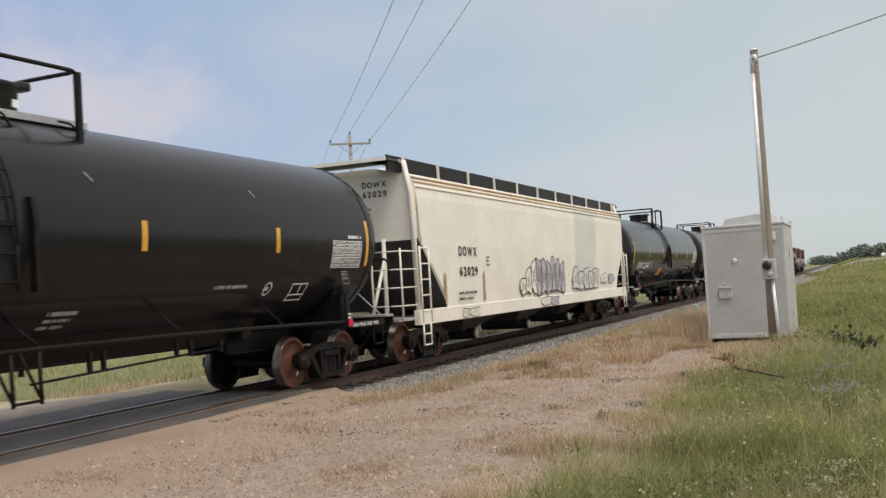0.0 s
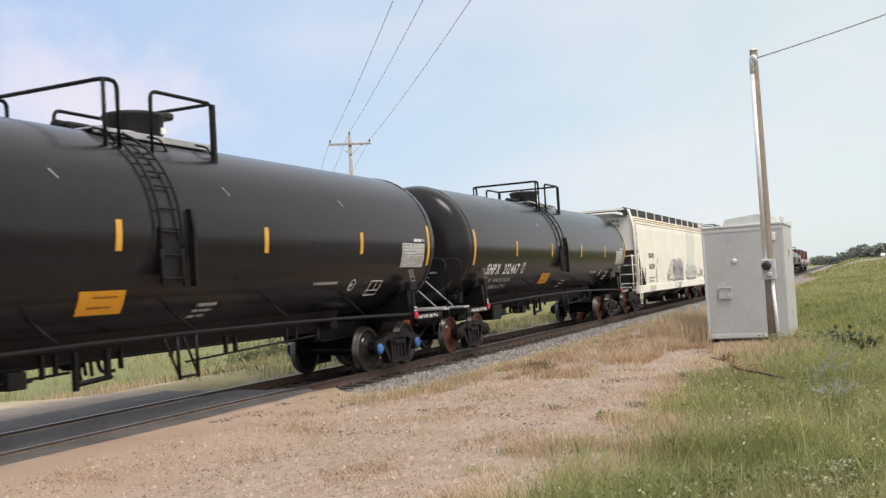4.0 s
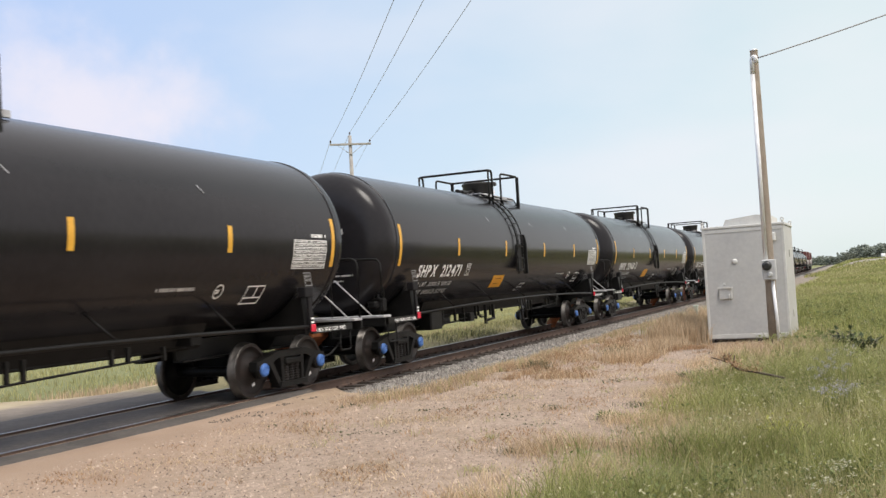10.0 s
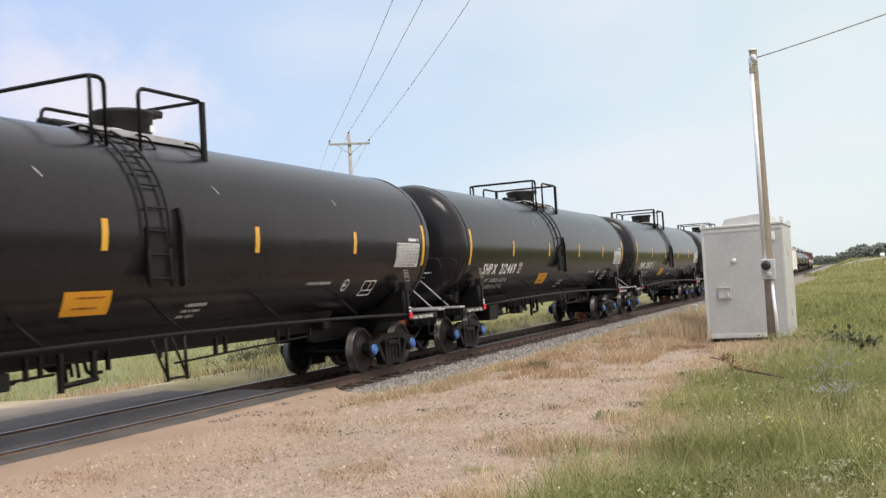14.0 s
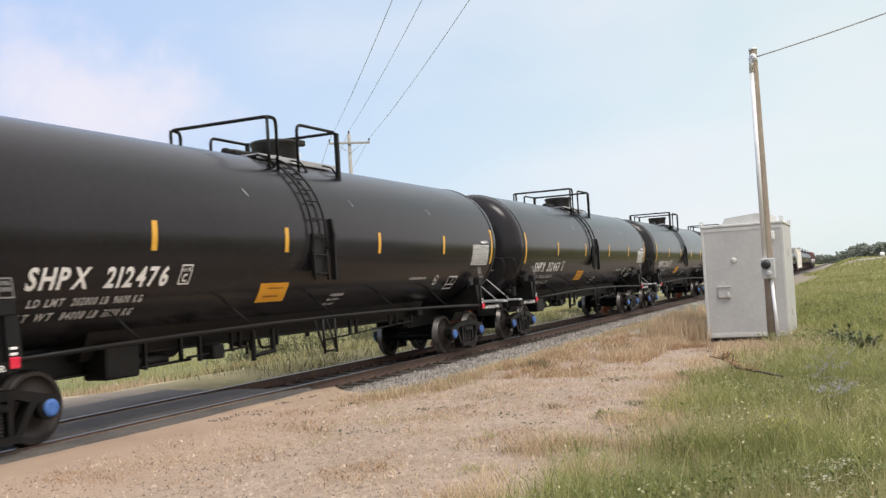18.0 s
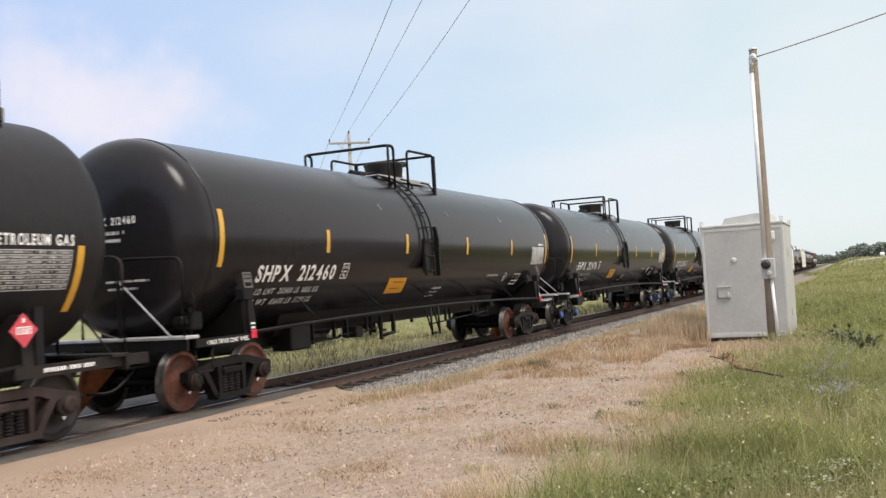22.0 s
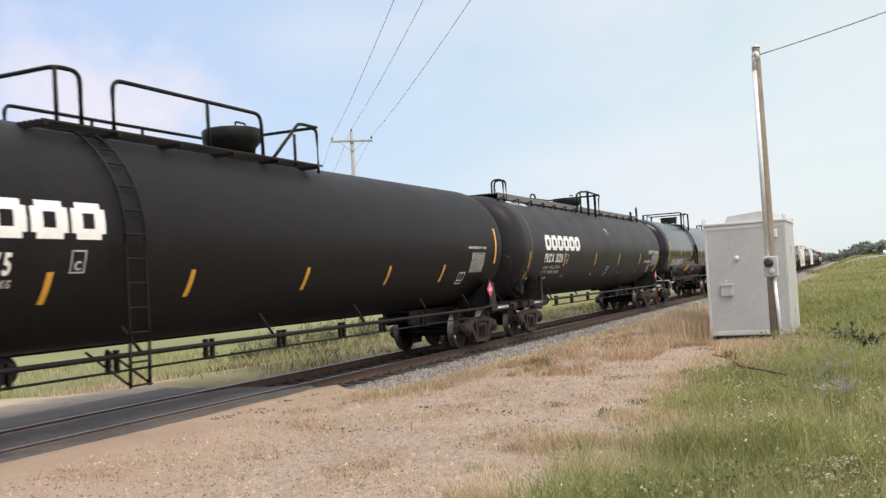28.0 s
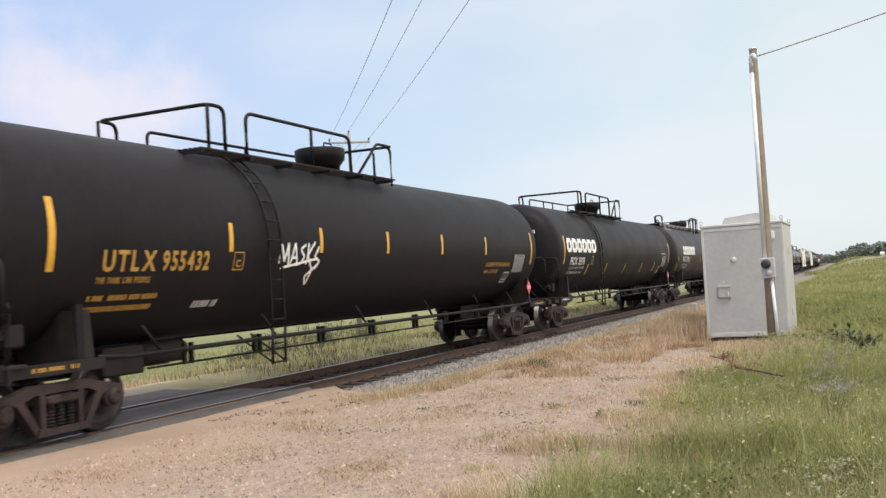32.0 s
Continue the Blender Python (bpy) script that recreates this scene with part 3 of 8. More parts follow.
def truck(car, x, finish, label):
    """A two-axle truck under a car: side frames, springs, bolster and two wheelsets that roll."""
    if finish not in TRUCK_KITS:
        iron, cap, spring, face = {"blue": (BLACK_IRON, BLUE_CAP, GRIMY_IRON, WHEEL_FACE), "black": (BLACK_IRON, GRIMY_IRON, GRIMY_IRON, RUST_WHEEL), "brown": (BROWN_IRON, BROWN_IRON, GRIMY_IRON, WHEEL_FACE)}[finish]
        TRUCK_KITS[finish] = [side_frame_mesh("side_frame", iron, -1), side_frame_mesh("side_frame", iron, 1), spring_mesh("spring_pack", spring, -1), spring_mesh("spring_pack", spring, 1), bolster_mesh("bolster", iron), wheelset_mesh("wheelset", cap, face)]
    kit = TRUCK_KITS[finish]
    t = new("truck", kit[4])
    t.parent = car
    t.location = (x, 0, 0)
    tagged(t, label)
    for name, me in (("side_frame", kit[0]), ("side_frame", kit[1]), ("spring_pack", kit[2]), ("spring_pack", kit[3])):
        o = new(name, me)
        o.parent = t
    for k in (-0.889, 0.889):
        o = new("wheelset", kit[5])
        o.parent = t
        o.location = (k, 0, WHEEL_R)
    return t


RUST_WHEEL = material("red_rust_wheel", (0.035, 0.018, 0.014), (0.19, 0.062, 0.034), 0.7, scale=5, fine=40, bump=0.15)
TRUCK_LABELS = {"blue": "black cast truck with blue bearing caps", "black": "black cast truck with rust-red wheels", "brown": "rusty brown cast truck"}


def coupler(car, x, s, mat):
    """A coupler with its shank, knuckle and air hose."""
    bm = bmesh.new()
    a, c = sorted((x - s * 0.75, x - s * 0.12))
    box(bm, a, c, -0.08, 0.08, 0.78, 0.92, bevel=0.02)
    prism(bm, [(x - s * 0.2, -0.17), (x + s * 0.02, -0.17), (x + s * 0.06, -0.05), (x - s * 0.02, 0.02), (x + s * 0.05, 0.14), (x - s * 0.1, 0.16), (x - s * 0.22, 0.1)], 0.72, 0.98)
    for v in bm.verts[-14:]:
        v.co = Vector((v.co.x, v.co.z, v.co.y))
    bmesh.ops.recalc_face_normals(bm, faces=bm.faces[:])
    c = part("coupler", bm, mat, car)
    bm = bmesh.new()
    tube(bm, bent([(x - s * 0.7, -0.4, 0.8), (x - s * 0.55, -0.4, 0.62), (x - s * 0.25, -0.35, 0.40), (x, -0.1, 0.42)], 0.15), 0.025, 8)
    part("air_hose", bm, BLACK_IRON, c)
    return c


def sill(car, x0, x1, mat, z0=0.72, z1=1.06, half=0.33):
    """A stub of the centre sill, of top-hat section."""
    bm = bmesh.new()
    h = half
    prism(bm, [(-h - 0.15, z0), (-h + 0.03, z0), (-h + 0.03, z1 - 0.05), (h - 0.03, z1 - 0.05), (h - 0.03, z0), (h + 0.15, z0), (h + 0.15, z0 + 0.03), (h + 0.03, z0 + 0.03), (h + 0.03, z1 - 0.005), (-h - 0.03, z1 - 0.005), (-h - 0.03, z0 + 0.03), (-h - 0.15, z0 + 0.03)], x0, x1, axis="x")
    bmesh.ops.recalc_face_normals(bm, faces=bm.faces[:])
    return part("stub_sill", bm, mat, car)


def around(r, zc, off=0.006):
    """Lays (x, z) onto the near side of a tank of radius r."""
    return lambda x, z: (x, -math.sqrt(max((r + off) ** 2 - (z - zc) ** 2, 0.01)), z)


DISH = 0.68


def on_dish(y, z, r, zc):
    """How far a dished head bulges at (y, z), as a share of its depth."""
    rho = min(math.hypot(y, z - zc) / r, 0.999)
    return (1 - rho ** (2 / DISH)) ** (DISH / 2)


def shell(car, half, head, r, zc, mat, seg=72, shift=0.0, front=None):
    """The tank: a barrel with dished heads, the front one of its own depth where front is given."""
    bm = bmesh.new()
    prof = [(-half - head * math.cos(a) ** DISH, r * math.sin(a) ** DISH) for a in [i * math.pi / 36 for i in range(18)]] + [(-half, r)]
    prof[0] = (-half - head, 0.02)
    mid = [(-half + 2 * half * i / 8, r) for i in range(1, 8)]
    lathe(bm, prof + mid + [(half + (-a - half) * (front or head) / head, b) for a, b in reversed(prof)], "x", seg, (shift, 0, zc))
    return part("tank_shell", bm, mat, car)


def ring(car, x, r, zc, w, mat, name="weld_ring"):
    bm = bmesh.new()
    lathe(bm, [(x - w, r - 0.01), (x - w * 0.7, r + 0.012), (x + w * 0.7, r + 0.012), (x + w, r - 0.01)], "x", 72, (0, 0, zc), close=False)
    return part(name, bm, mat, car)


def tape(car, x, z0, z1, r, zc, w=0.055):
    put = around(r, zc, 0.005)
    for s in (1, -1):
        bm = bmesh.new()
        sheet(bm, x - w, x + w, z0, z1, (lambda a, b: (put(a, b)[0], s * put(a, b)[1], b)), 1, 10)
        part("reflective_strip", bm, YELLOW_TAPE, car)


# ---- rolling stock: tank cars ----
TANK_R, TANK_Z, LONGER = 1.545, 2.665, 1.017


def spec_table(car, x0, x1, z0, z1, put, seed, mat=None):
    """A painted data table: frame, rules and rows of writing too small to read."""
    bm = bmesh.new()
    e = 0.016
    for a, c in ((x0, x0 + e), (x1 - e, x1)):
        sheet(bm, a, c, z0, z1, put, 1, 6)
    for f in (0.46, 0.64, 0.82):
        sheet(bm, x0 + (x1 - x0) * f, x0 + (x1 - x0) * f + e * 0.8, z0, z1, put, 1, 6)
    rows = 8
    for i in range(rows + 1):
        z = z0 + (z1 - z0) * i / rows
        sheet(bm, x0, x1, z - 0.006, z + 0.006, put, 1, 1)
    for i in range(rows):
        z = z0 + (z1 - z0) * (i + 0.3) / rows
        for f0, f1 in ((0.03, 0.44), (0.49, 0.62), (0.67, 0.8), (0.85, 0.97)):
            bars(bm, x0 + (x1 - x0) * f0, x0 + (x1 - x0) * f1, z, (z1 - z0) / rows * 0.5, put, seed + i * 7 + int(f0 * 100))
    return tagged(part("data_table", bm, mat or WHITE_MARK, car, "white painted data table"), kind="stuff")


def frame_box(bm, x0, x1, z0, z1, put, e=0.02, lean=0.0):
    sheet(bm, x0, x1, z0, z0 + e, put, 1, 1)
    sheet(bm, x0, x1, z1 - e, z1, put, 1, 1)
    sheet(bm, x0, x0 + e, z0, z1, put, 1, 4)
    sheet(bm, x1 - e, x1, z0, z1, put, 1, 4)
    return bm


def ladder(car, x0, x1, z0, z1, r, zc, mat, foot=None):
    """A side ladder that follows the tank's curve up to the walkway."""
    bm = bmesh.new()
    top = 0.55
    pts = []
    for i in range(15):
        z = z0 + (z1 - z0) * i / 14
        y = -math.sqrt(max((r + 0.06) ** 2 - (z - zc) ** 2, top ** 2)) if z > zc else -(r + 0.06)
        pts.append((y, z))
    for x in (x0, x1):
        tube(bm, [(x, y, z) for y, z in pts], 0.021, 6)
    if foot is not None:
        for x in (x0, x1):
            tube(bm, [(x, -(r + 0.06), z0), (x, -1.56, foot)], 0.024, 6)
            tube(bm, [(x, -1.56, foot + 0.03), (x - 0.28, -1.1, foot + 0.5)], 0.018, 6)
    whole = part("side_ladder", bm, mat, car)
    rungs, z = [], z0 + 0.12
    while z < z1 - 0.05:
        y = -math.sqrt(max((r + 0.06) ** 2 - (z - zc) ** 2, top ** 2)) if z > zc else -(r + 0.06)
        rungs.append((y, z))
        z += 0.32 if z < zc + 0.6 else 0.21
    if foot is not None:
        rungs += [(-1.6, foot + 0.03 + k * 0.3) for k in range(int((z0 - foot) / 0.3) + 1)]
    bm = bmesh.new()
    tube(bm, [(x0, 0, 0), (x1, 0, 0)], 0.015, 6)
    me = mesh_of("rung", bm, mat)
    for y, z in rungs:
        o = new("rung", me)
        o.parent, o.location = whole, (0, y, z)
    return whole


def rail_loop(car, corners, mat, r=0.028, bend=0.14, posts=()):
    bm = bmesh.new()
    tube(bm, bent(corners, bend), r, 8)
    for a, c in posts:
        tube(bm, [a, c], r * 0.9, 8)
    return part("handrail", bm, mat, car)


def end_gear(car, x, s, mat, board, board_label, z=1.12, rails=True):
    """What stands at one end of a tank car: crosswise step boards, end handrails, brace, brake stand."""
    bm = bmesh.new()
    a, c = sorted((x, x - s * 0.30))
    box(bm, a, c, -1.56, 1.56, z, z + 0.05, bevel=0.01)
    box(bm, min(x - s * 0.02, x - s * 0.06), max(x - s * 0.02, x - s * 0.06), -1.56, 1.56, z - 0.16, z, mi=1)
    part("end_step_board", bm, [board, mat], car, board_label)
    h = 2.28
    for k in (-1, 1):
        bm = bmesh.new()
        tube(bm, bent([(x - s * 0.03, k * 1.52, z), (x - s * 0.03, k * 1.52, h), (x - s * 0.03, k * 0.36, h + 0.04), (x - s * 0.03, k * 0.36, z)], 0.16), 0.024, 8)
        part("end_handrail", bm, mat, car)
    for k in (-1, 1):
        bm = bmesh.new()
        tube(bm, [(x - s * 0.03, k * 0.38, h - 0.30), (x - s * 0.03, k * 1.28, z + 0.04)], 0.014, 6)
        part("end_brace", bm, board, car)


def brake_stand(car, x, mat):
    bm = bmesh.new()
    tube(bm, [(x, -1.05, 1.1), (x, -1.05, 1.72)], 0.04, 8)
    box(bm, x - 0.13, x + 0.13, -1.2, -0.9, 1.22, 1.5, bevel=0.03)
    box(bm, x - 0.28, x - 0.1, -1.15, -0.95, 1.3, 1.44, bevel=0.03)
    stand = part("brake_stand", bm, mat, car)
    bm = bmesh.new()
    tube(bm, [(x - 0.16 + 0.26 * 0, -1.05 + 0.24 * math.cos(k * math.tau / 16), 1.62 + 0.24 * math.sin(k * math.tau / 16)) for k in range(17)], 0.016, 6)
    for k in range(4):
        a = k * math.pi / 2
        tube(bm, [(x - 0.16, -1.05, 1.62), (x - 0.16, -1.05 + 0.24 * math.cos(a), 1.62 + 0.24 * math.sin(a))], 0.01, 5)
    part("brake_wheel", bm, mat, stand)


def placard_post(car, x, s, mat, top, light=True):
    """A leaning post on the side rail with a placard holder, and the red reflector at its foot."""
    bm = bmesh.new()
    prism(bm, [(x - 0.07, 1.0), (x + 0.07, 1.0), (x - 0.035, top - 0.2), (x - 0.105, top - 0.2)], -1.50, -1.46)
    box(bm, x - 0.21, x + 0.05, -1.52, -1.36, top - 0.24, top - 0.06, bevel=0.015)
    post = part("placard_post", bm, mat, car)
    bm = bmesh.new()
    put = lambda a, b: (a, -1.515 + (b - top) * 0.15, b)
    frame_box(bm, x - 0.19, x + 0.03, top - 0.05, top + 0.19, put, 0.02)
    bars(bm, x - 0.16, x + 0.0, top + 0.03, 0.05, put, 3)
    bars(bm, x - 0.16, x + 0.0, top + 0.1, 0.05, put, 4)
    part("placard_holder", bm, DUSTY_GREY, post)
    if light:
        bm = bmesh.new()
        box(bm, x - 0.065, x + 0.065, -1.535, -1.502, 1.02, 1.15, bevel=0.01)
        part("red_reflector", bm, RED_LENS, post, "red square reflector")
        bm = bmesh.new()
        sheet(bm, x - 0.05, x + 0.05, 1.17, 1.20, lambda a, b: (a, -1.506, b), 1, 1)
        sheet(bm, x - 0.05, x + 0.05, 1.235, 1.265, lambda a, b: (a, -1.506, b), 1, 1)
        part("white_tag", bm, WHITE_MARK, post)
    return post


def under_gear(car, mat):
    """Brake rods, levers, reservoir, outlet and hangers below the tank, all uneven."""
    bm = bmesh.new()
    tube(bm, [(-4.9, -0.55, 0.94), (4.9, -0.55, 0.96)], 0.026, 6)
    tube(bm, [(-4.9, 0.35, 0.88), (4.9, 0.35, 0.88)], 0.022, 6)
    tube(bm, [(0.1, -1.15, 0.79), (2.0, -1.15, 0.86), (3.75, -1.15, 0.92)], 0.018, 6)
    tube(bm, [(-3.3, -0.8, 0.80), (-1.75, -0.8, 0.84)], 0.02, 6)
    tube(bm, [(-4.2, -0.7, 0.74), (-3.1, -0.7, 0.76)], 0.024, 6)
    part("brake_rod", bm, mat, car)
    for x, z0, z1, y in ((1.04, 0.82, 1.1, -1.15), (1.28, 0.83, 1.1, -1.15), (2.70, 0.88, 1.1, -1.15), (3.0, 0.89, 1.1, -1.15), (3.7, 0.86, 1.05, -1.15), (-2.2, 0.80, 1.1, -0.8), (-1.98, 0.82, 1.1, -0.8), (-3.0, 0.72, 1.1, -0.8), (-3.32, 0.76, 1.1, -0.7), (-4.1, 0.70, 1.1, -0.7), (-0.62, 0.78, 1.1, -0.6), (0.55, 0.84, 1.05, -0.5)):
        bm = bmesh.new()
        box(bm, x - 0.024, x + 0.024, y - 0.03, y + 0.03, z0, z1)
        part("rod_hanger", bm, mat, car)
    bm = bmesh.new()
    box(bm, -1.80, -1.74, -0.95, -0.88, 0.60, 1.1)
    tube(bm, [(-1.77, -0.92, 0.68), (-1.15, -0.92, 0.72)], 0.036, 8)
    box(bm, -1.24, -1.17, -0.95, -0.88, 0.70, 1.1)
    part("brake_lever", bm, mat, car)
    bm = bmesh.new()
    lathe(bm, [(0.80, 0.12), (0.86, 0.18), (1.12, 0.19), (1.2, 0.24)], "z", 16, (-0.95, 0, 0))
    for x, z in ((-1.06, 0.66), (-0.96, 0.72), (-0.84, 0.70)):
        tube(bm, [(x, -0.24, 1.0), (x + 0.02, -0.26, z)], 0.03, 6)
    tube(bm, bent([(-0.78, -0.3, 1.0), (-0.72, -0.32, 0.74), (-0.45, -0.32, 0.74)], 0.08), 0.028, 6)
    part("bottom_outlet", bm, mat, car)
    bm = bmesh.new()
    lathe(bm, [(-4.0, 0.05), (-3.98, 0.19), (-3.15, 0.19), (-3.13, 0.05)], "x", 20, (0, -0.35, 0.99))
    part("air_reservoir", bm, mat, car)
    bm = bmesh.new()
    box(bm, -4.95, -4.30, -0.8, -0.35, 0.64, 1.1, bevel=0.03)
    tube(bm, [(-4.30, -0.58, 0.82), (-3.55, -0.58, 0.80)], 0.09, 10)
    part("brake_cylinder", bm, mat, car)
    bm = bmesh.new()
    box(bm, -2.78, -2.50, -0.9, -0.55, 0.72, 0.94, bevel=0.02)
    tube(bm, [(-2.9, -0.72, 0.78), (-2.3, -0.72, 0.80)], 0.03, 6)
    part("control_valve", bm, mat, car)


def saddle(car, x, s, mat, r, zc):
    """The cradle between tank and truck, with its gusset plates."""
    bm = bmesh.new()
    n = 10
    arc = [(-1.25 + 2.5 * i / n, zc - math.sqrt((r - 0.01) ** 2 - (-1.25 + 2.5 * i / n) ** 2)) for i in range(n + 1)]
    prism(bm, arc + [(0.6, 0.74), (-0.6, 0.74)], x - 0.03, x + 0.03, axis="x")
    for k in (-1, 1):
        prism(bm, [(k * 1.25, 1.62), (k * 1.40, 1.62), (k * 1.46, 1.0), (k * 0.5, 0.95), (k * 0.5, 1.2), (k * 0.9, 1.3)], x - 0.16, x + 0.16, axis="x")
    bmesh.ops.recalc_face_normals(bm, faces=bm.faces[:])
    return part("saddle", bm, mat, car)


def number_mesh(text, put):
    """The owner's mark or the car's number, a mesh each."""
    bm = bmesh.new()
    if text.isdigit():
        lettering(bm, text, -5.62, -4.42 if text.count("1") < 2 else -4.5, 1.90, 2.16, put)
    else:
        lettering(bm, text, -6.77, -5.80, 1.90, 2.16, put)
    return mesh_of("car_number" if text.isdigit() else "reporting_mark", bm, WHITE_MARK)


def weight_lines(bm, put, words):
    """The load limit and light weight, one line each."""
    if words is None:
        bars(bm, -6.80, -5.1, 1.70, 0.075, put, 11)
        bars(bm, -6.85, -5.0, 1.53, 0.075, put, 12)
        return
    for row, z, a in ((words[0], 1.69, -6.74), (words[1], 1.52, -6.80)):
        lettering(bm, row[0], a, a + 0.56, z, z + 0.095, put)
        lettering(bm, row[1], a + 0.70, a + 1.32, z, z + 0.095, put)
        lettering(bm, row[2], a + 1.42, a + 1.96, z, z + 0.095, put)


def weight_mesh(words):
    bm = bmesh.new()
    weight_lines(bm, around(TANK_R, TANK_Z), words)
    return mesh_of("weight_stencil", bm, GREY_MARK)


LIGHT_LOAD = (("LD LMT", "202400 LB", "91800 KG"), ("LT WT", "83600 LB", "37900 KG"))
HEAVY_LOAD = (("LD LMT", "202000 LB", "91600 KG"), ("LT WT", "84000 LB", "38100 KG"))
MEAN_LOAD = (("LD LMT", "202100 LB", "91650 KG"), ("LT WT", "83900 LB", "38050 KG"))
WEIGHTS = {"212467": LIGHT_LOAD, "212460": LIGHT_LOAD, "212471": HEAVY_LOAD, "212476": HEAVY_LOAD, "212469": MEAN_LOAD, "212463": MEAN_LOAD, "212468": (("LD LMT", "202200 LB", "91700 KG"), ("LT WT", "83800 LB", "38000 KG"))}


def end_number_mesh(text):
    bm = bmesh.new()

    def on_head(y, z):
        return (-(7.95 + 0.68 * on_dish(y, z, TANK_R, TANK_Z)) * LONGER - 0.012, y, z)
    flip = lambda a, z: on_head(-a, z)
    lettering(bm, text, -0.25, 0.65, 2.84, 2.95, flip)
    bars(bm, -0.12, 0.46, 2.69, 0.05, flip, 5)
    bars(bm, -0.12, 0.38, 2.58, 0.05, flip, 6)
    bars(bm, 0.05, 0.80, 1.98, 0.035, flip, 7)
    bars(bm, 0.05, 0.6, 1.87, 0.035, flip, 8)
    return mesh_of("end_number", bm, WHITE_MARK)


def short_tank_car():
    """The common car of the train: glossy black, 18.3 m over its couplers, with a railed platform round one dome."""
    car = thing("tank_car", "glossy black railway tank car with amber edge strips", "tank car", "cars of the train")
    r, zc, put = TANK_R, TANK_Z, around(TANK_R, TANK_Z)
    shell(car, 7.95, 0.68, r, zc, BLACK_GLOSS)
    for x in (-7.95, 7.95):
        ring(car, x, r, zc, 0.035, BLACK_GLOSS)
    for x in (-7.79, 7.84):
        tape(car, x, 2.14, 3.01, r, zc)
    for x in (-4.74, -1.55, 1.72, 4.84):
        tape(car, x, 2.37, 2.78, r, zc)
    for name, me in (("reporting_mark", number_mesh("SHPX", put)), ("car_number", number_mesh("212467", put)), ("end_number", end_number_mesh("SHPX 212467"))):
        o = new(name, me)
        o.parent = car
        if name == "end_number":
            tagged(o, kind="stuff")
    bm = bmesh.new()
    frame_box(bm, -4.11, -3.87, 1.90, 2.18, put, 0.018)
    lettering(bm, "PLATE", -4.075, -3.905, 2.085, 2.135, put)
    lettering(bm, "C", -4.04, -3.94, 1.94, 2.05, put)
    part("plate_stencil", bm, WHITE_MARK, car)
    bm = bmesh.new()
    weight_lines(bm, put, None)
    tagged(part("weight_stencil", bm, GREY_MARK, car), kind="stuff")
    bm = bmesh.new()
    bars(bm, 3.42, 4.24, 1.82, 0.05, put, 13)
    bars(bm, 0.42, 0.92, 1.58, 0.05, put, 14)
    bars(bm, 0.42, 0.86, 1.50, 0.04, put, 15)
    bars(bm, 0.40, 0.80, 1.42, 0.04, put, 16)
    tagged(part("small_stencil", bm, GREY_MARK, car), kind="stuff")
    bm = bmesh.new()
    sheet(bm, -1.99, -1.18, 1.56, 1.87, put, 2, 6, lean=-0.12)
    panel = part("warning_panel", bm, ORANGE_PANEL, car, "orange warning panel")
    bm = bmesh.new()
    over = around(r, zc, 0.009)
    for k, (a, b) in enumerate(((-1.82, -1.34), (-1.80, -1.38))):
        bars(bm, a, b, 1.77 - k * 0.13, 0.026, over, 71 + k)
    tagged(part("panel_lettering", bm, RUST, panel), kind="stuff")
    spec_table(car, 6.57, 7.62, 2.12, 2.60, put, 40)
    bm = bmesh.new()
    bars(bm, 7.1, 7.6, 2.65, 0.06, put, 61)
    frame_box(bm, 5.54, 6.02, 1.57, 1.86, put, 0.02)
    sheet(bm, 5.80, 5.82, 1.68, 1.84, put, 1, 2)
    sheet(bm, 5.54, 6.02, 1.66, 1.68, put, 1, 1)
    for k in range(14):
        a, b = k * math.tau / 14, (k + 1) * math.tau / 14
        vs = [bm.verts.new(put(4.83 + math.cos(t) * q, 1.79 + math.sin(t) * q)) for t, q in ((a, 0.11), (b, 0.11), (b, 0.09), (a, 0.09))]
        bm.faces.new(vs)
    bars(bm, 4.76, 4.90, 1.76, 0.06, put, 62)
    tagged(part("inspection_stencil", bm, WHITE_MARK, car), kind="stuff")
    # top platform
    ladder(car, -0.84, -0.41, 1.88, 4.20, r, zc, BLACK_IRON)
    bm = bmesh.new()
    box(bm, -0.82, -0.43, -r - 0.022, -r + 0.02, 1.95, 2.70)
    part("ladder_backing", bm, BLACK_IRON, car)
    for x in (-0.15,):
        bm = bmesh.new()
        prism(bm, [(-r - 0.09, 1.88), (-r + 0.01, 1.88), (-r + 0.01, 2.62), (-r + 0.05, 2.98), (-r - 0.04, 2.98), (-r - 0.09, 2.7)], x - 0.03, x + 0.03, axis="x")
        bmesh.ops.recalc_face_normals(bm, faces=bm.faces[:])
        part("ladder_guard", bm, BLACK_IRON, car)
    bm = bmesh.new()
    for x in (-0.44, -0.04):
        tube(bm, [(x, -1.46, 1.20), (x, -1.48, 0.58)], 0.026, 6)
        tube(bm, [(x, -1.48, 0.62), (x - 0.28, -1.46, 1.20)], 0.02, 6)
    tube(bm, [(-0.44, -1.48, 0.62), (-0.04, -1.48, 0.62)], 0.02, 6)
    part("hanging_step", bm, BLACK_IRON, car)
    # railing round the platform: an arch across its rear end with short returns, and a U round the rest, open at the ladder
    near, far, top = -0.98, 1.12, 4.78
    rail_loop(car, [(-0.86, near, 3.84), (-0.86, near, top), (-1.12, near, top), (-1.12, far, top), (-0.86, far, top), (-0.86, far, 3.76)], BLACK_IRON, 0.032, 0.12, posts=[((-1.12, y, 3.72), (-1.12, y, top)) for y in (near, far)])
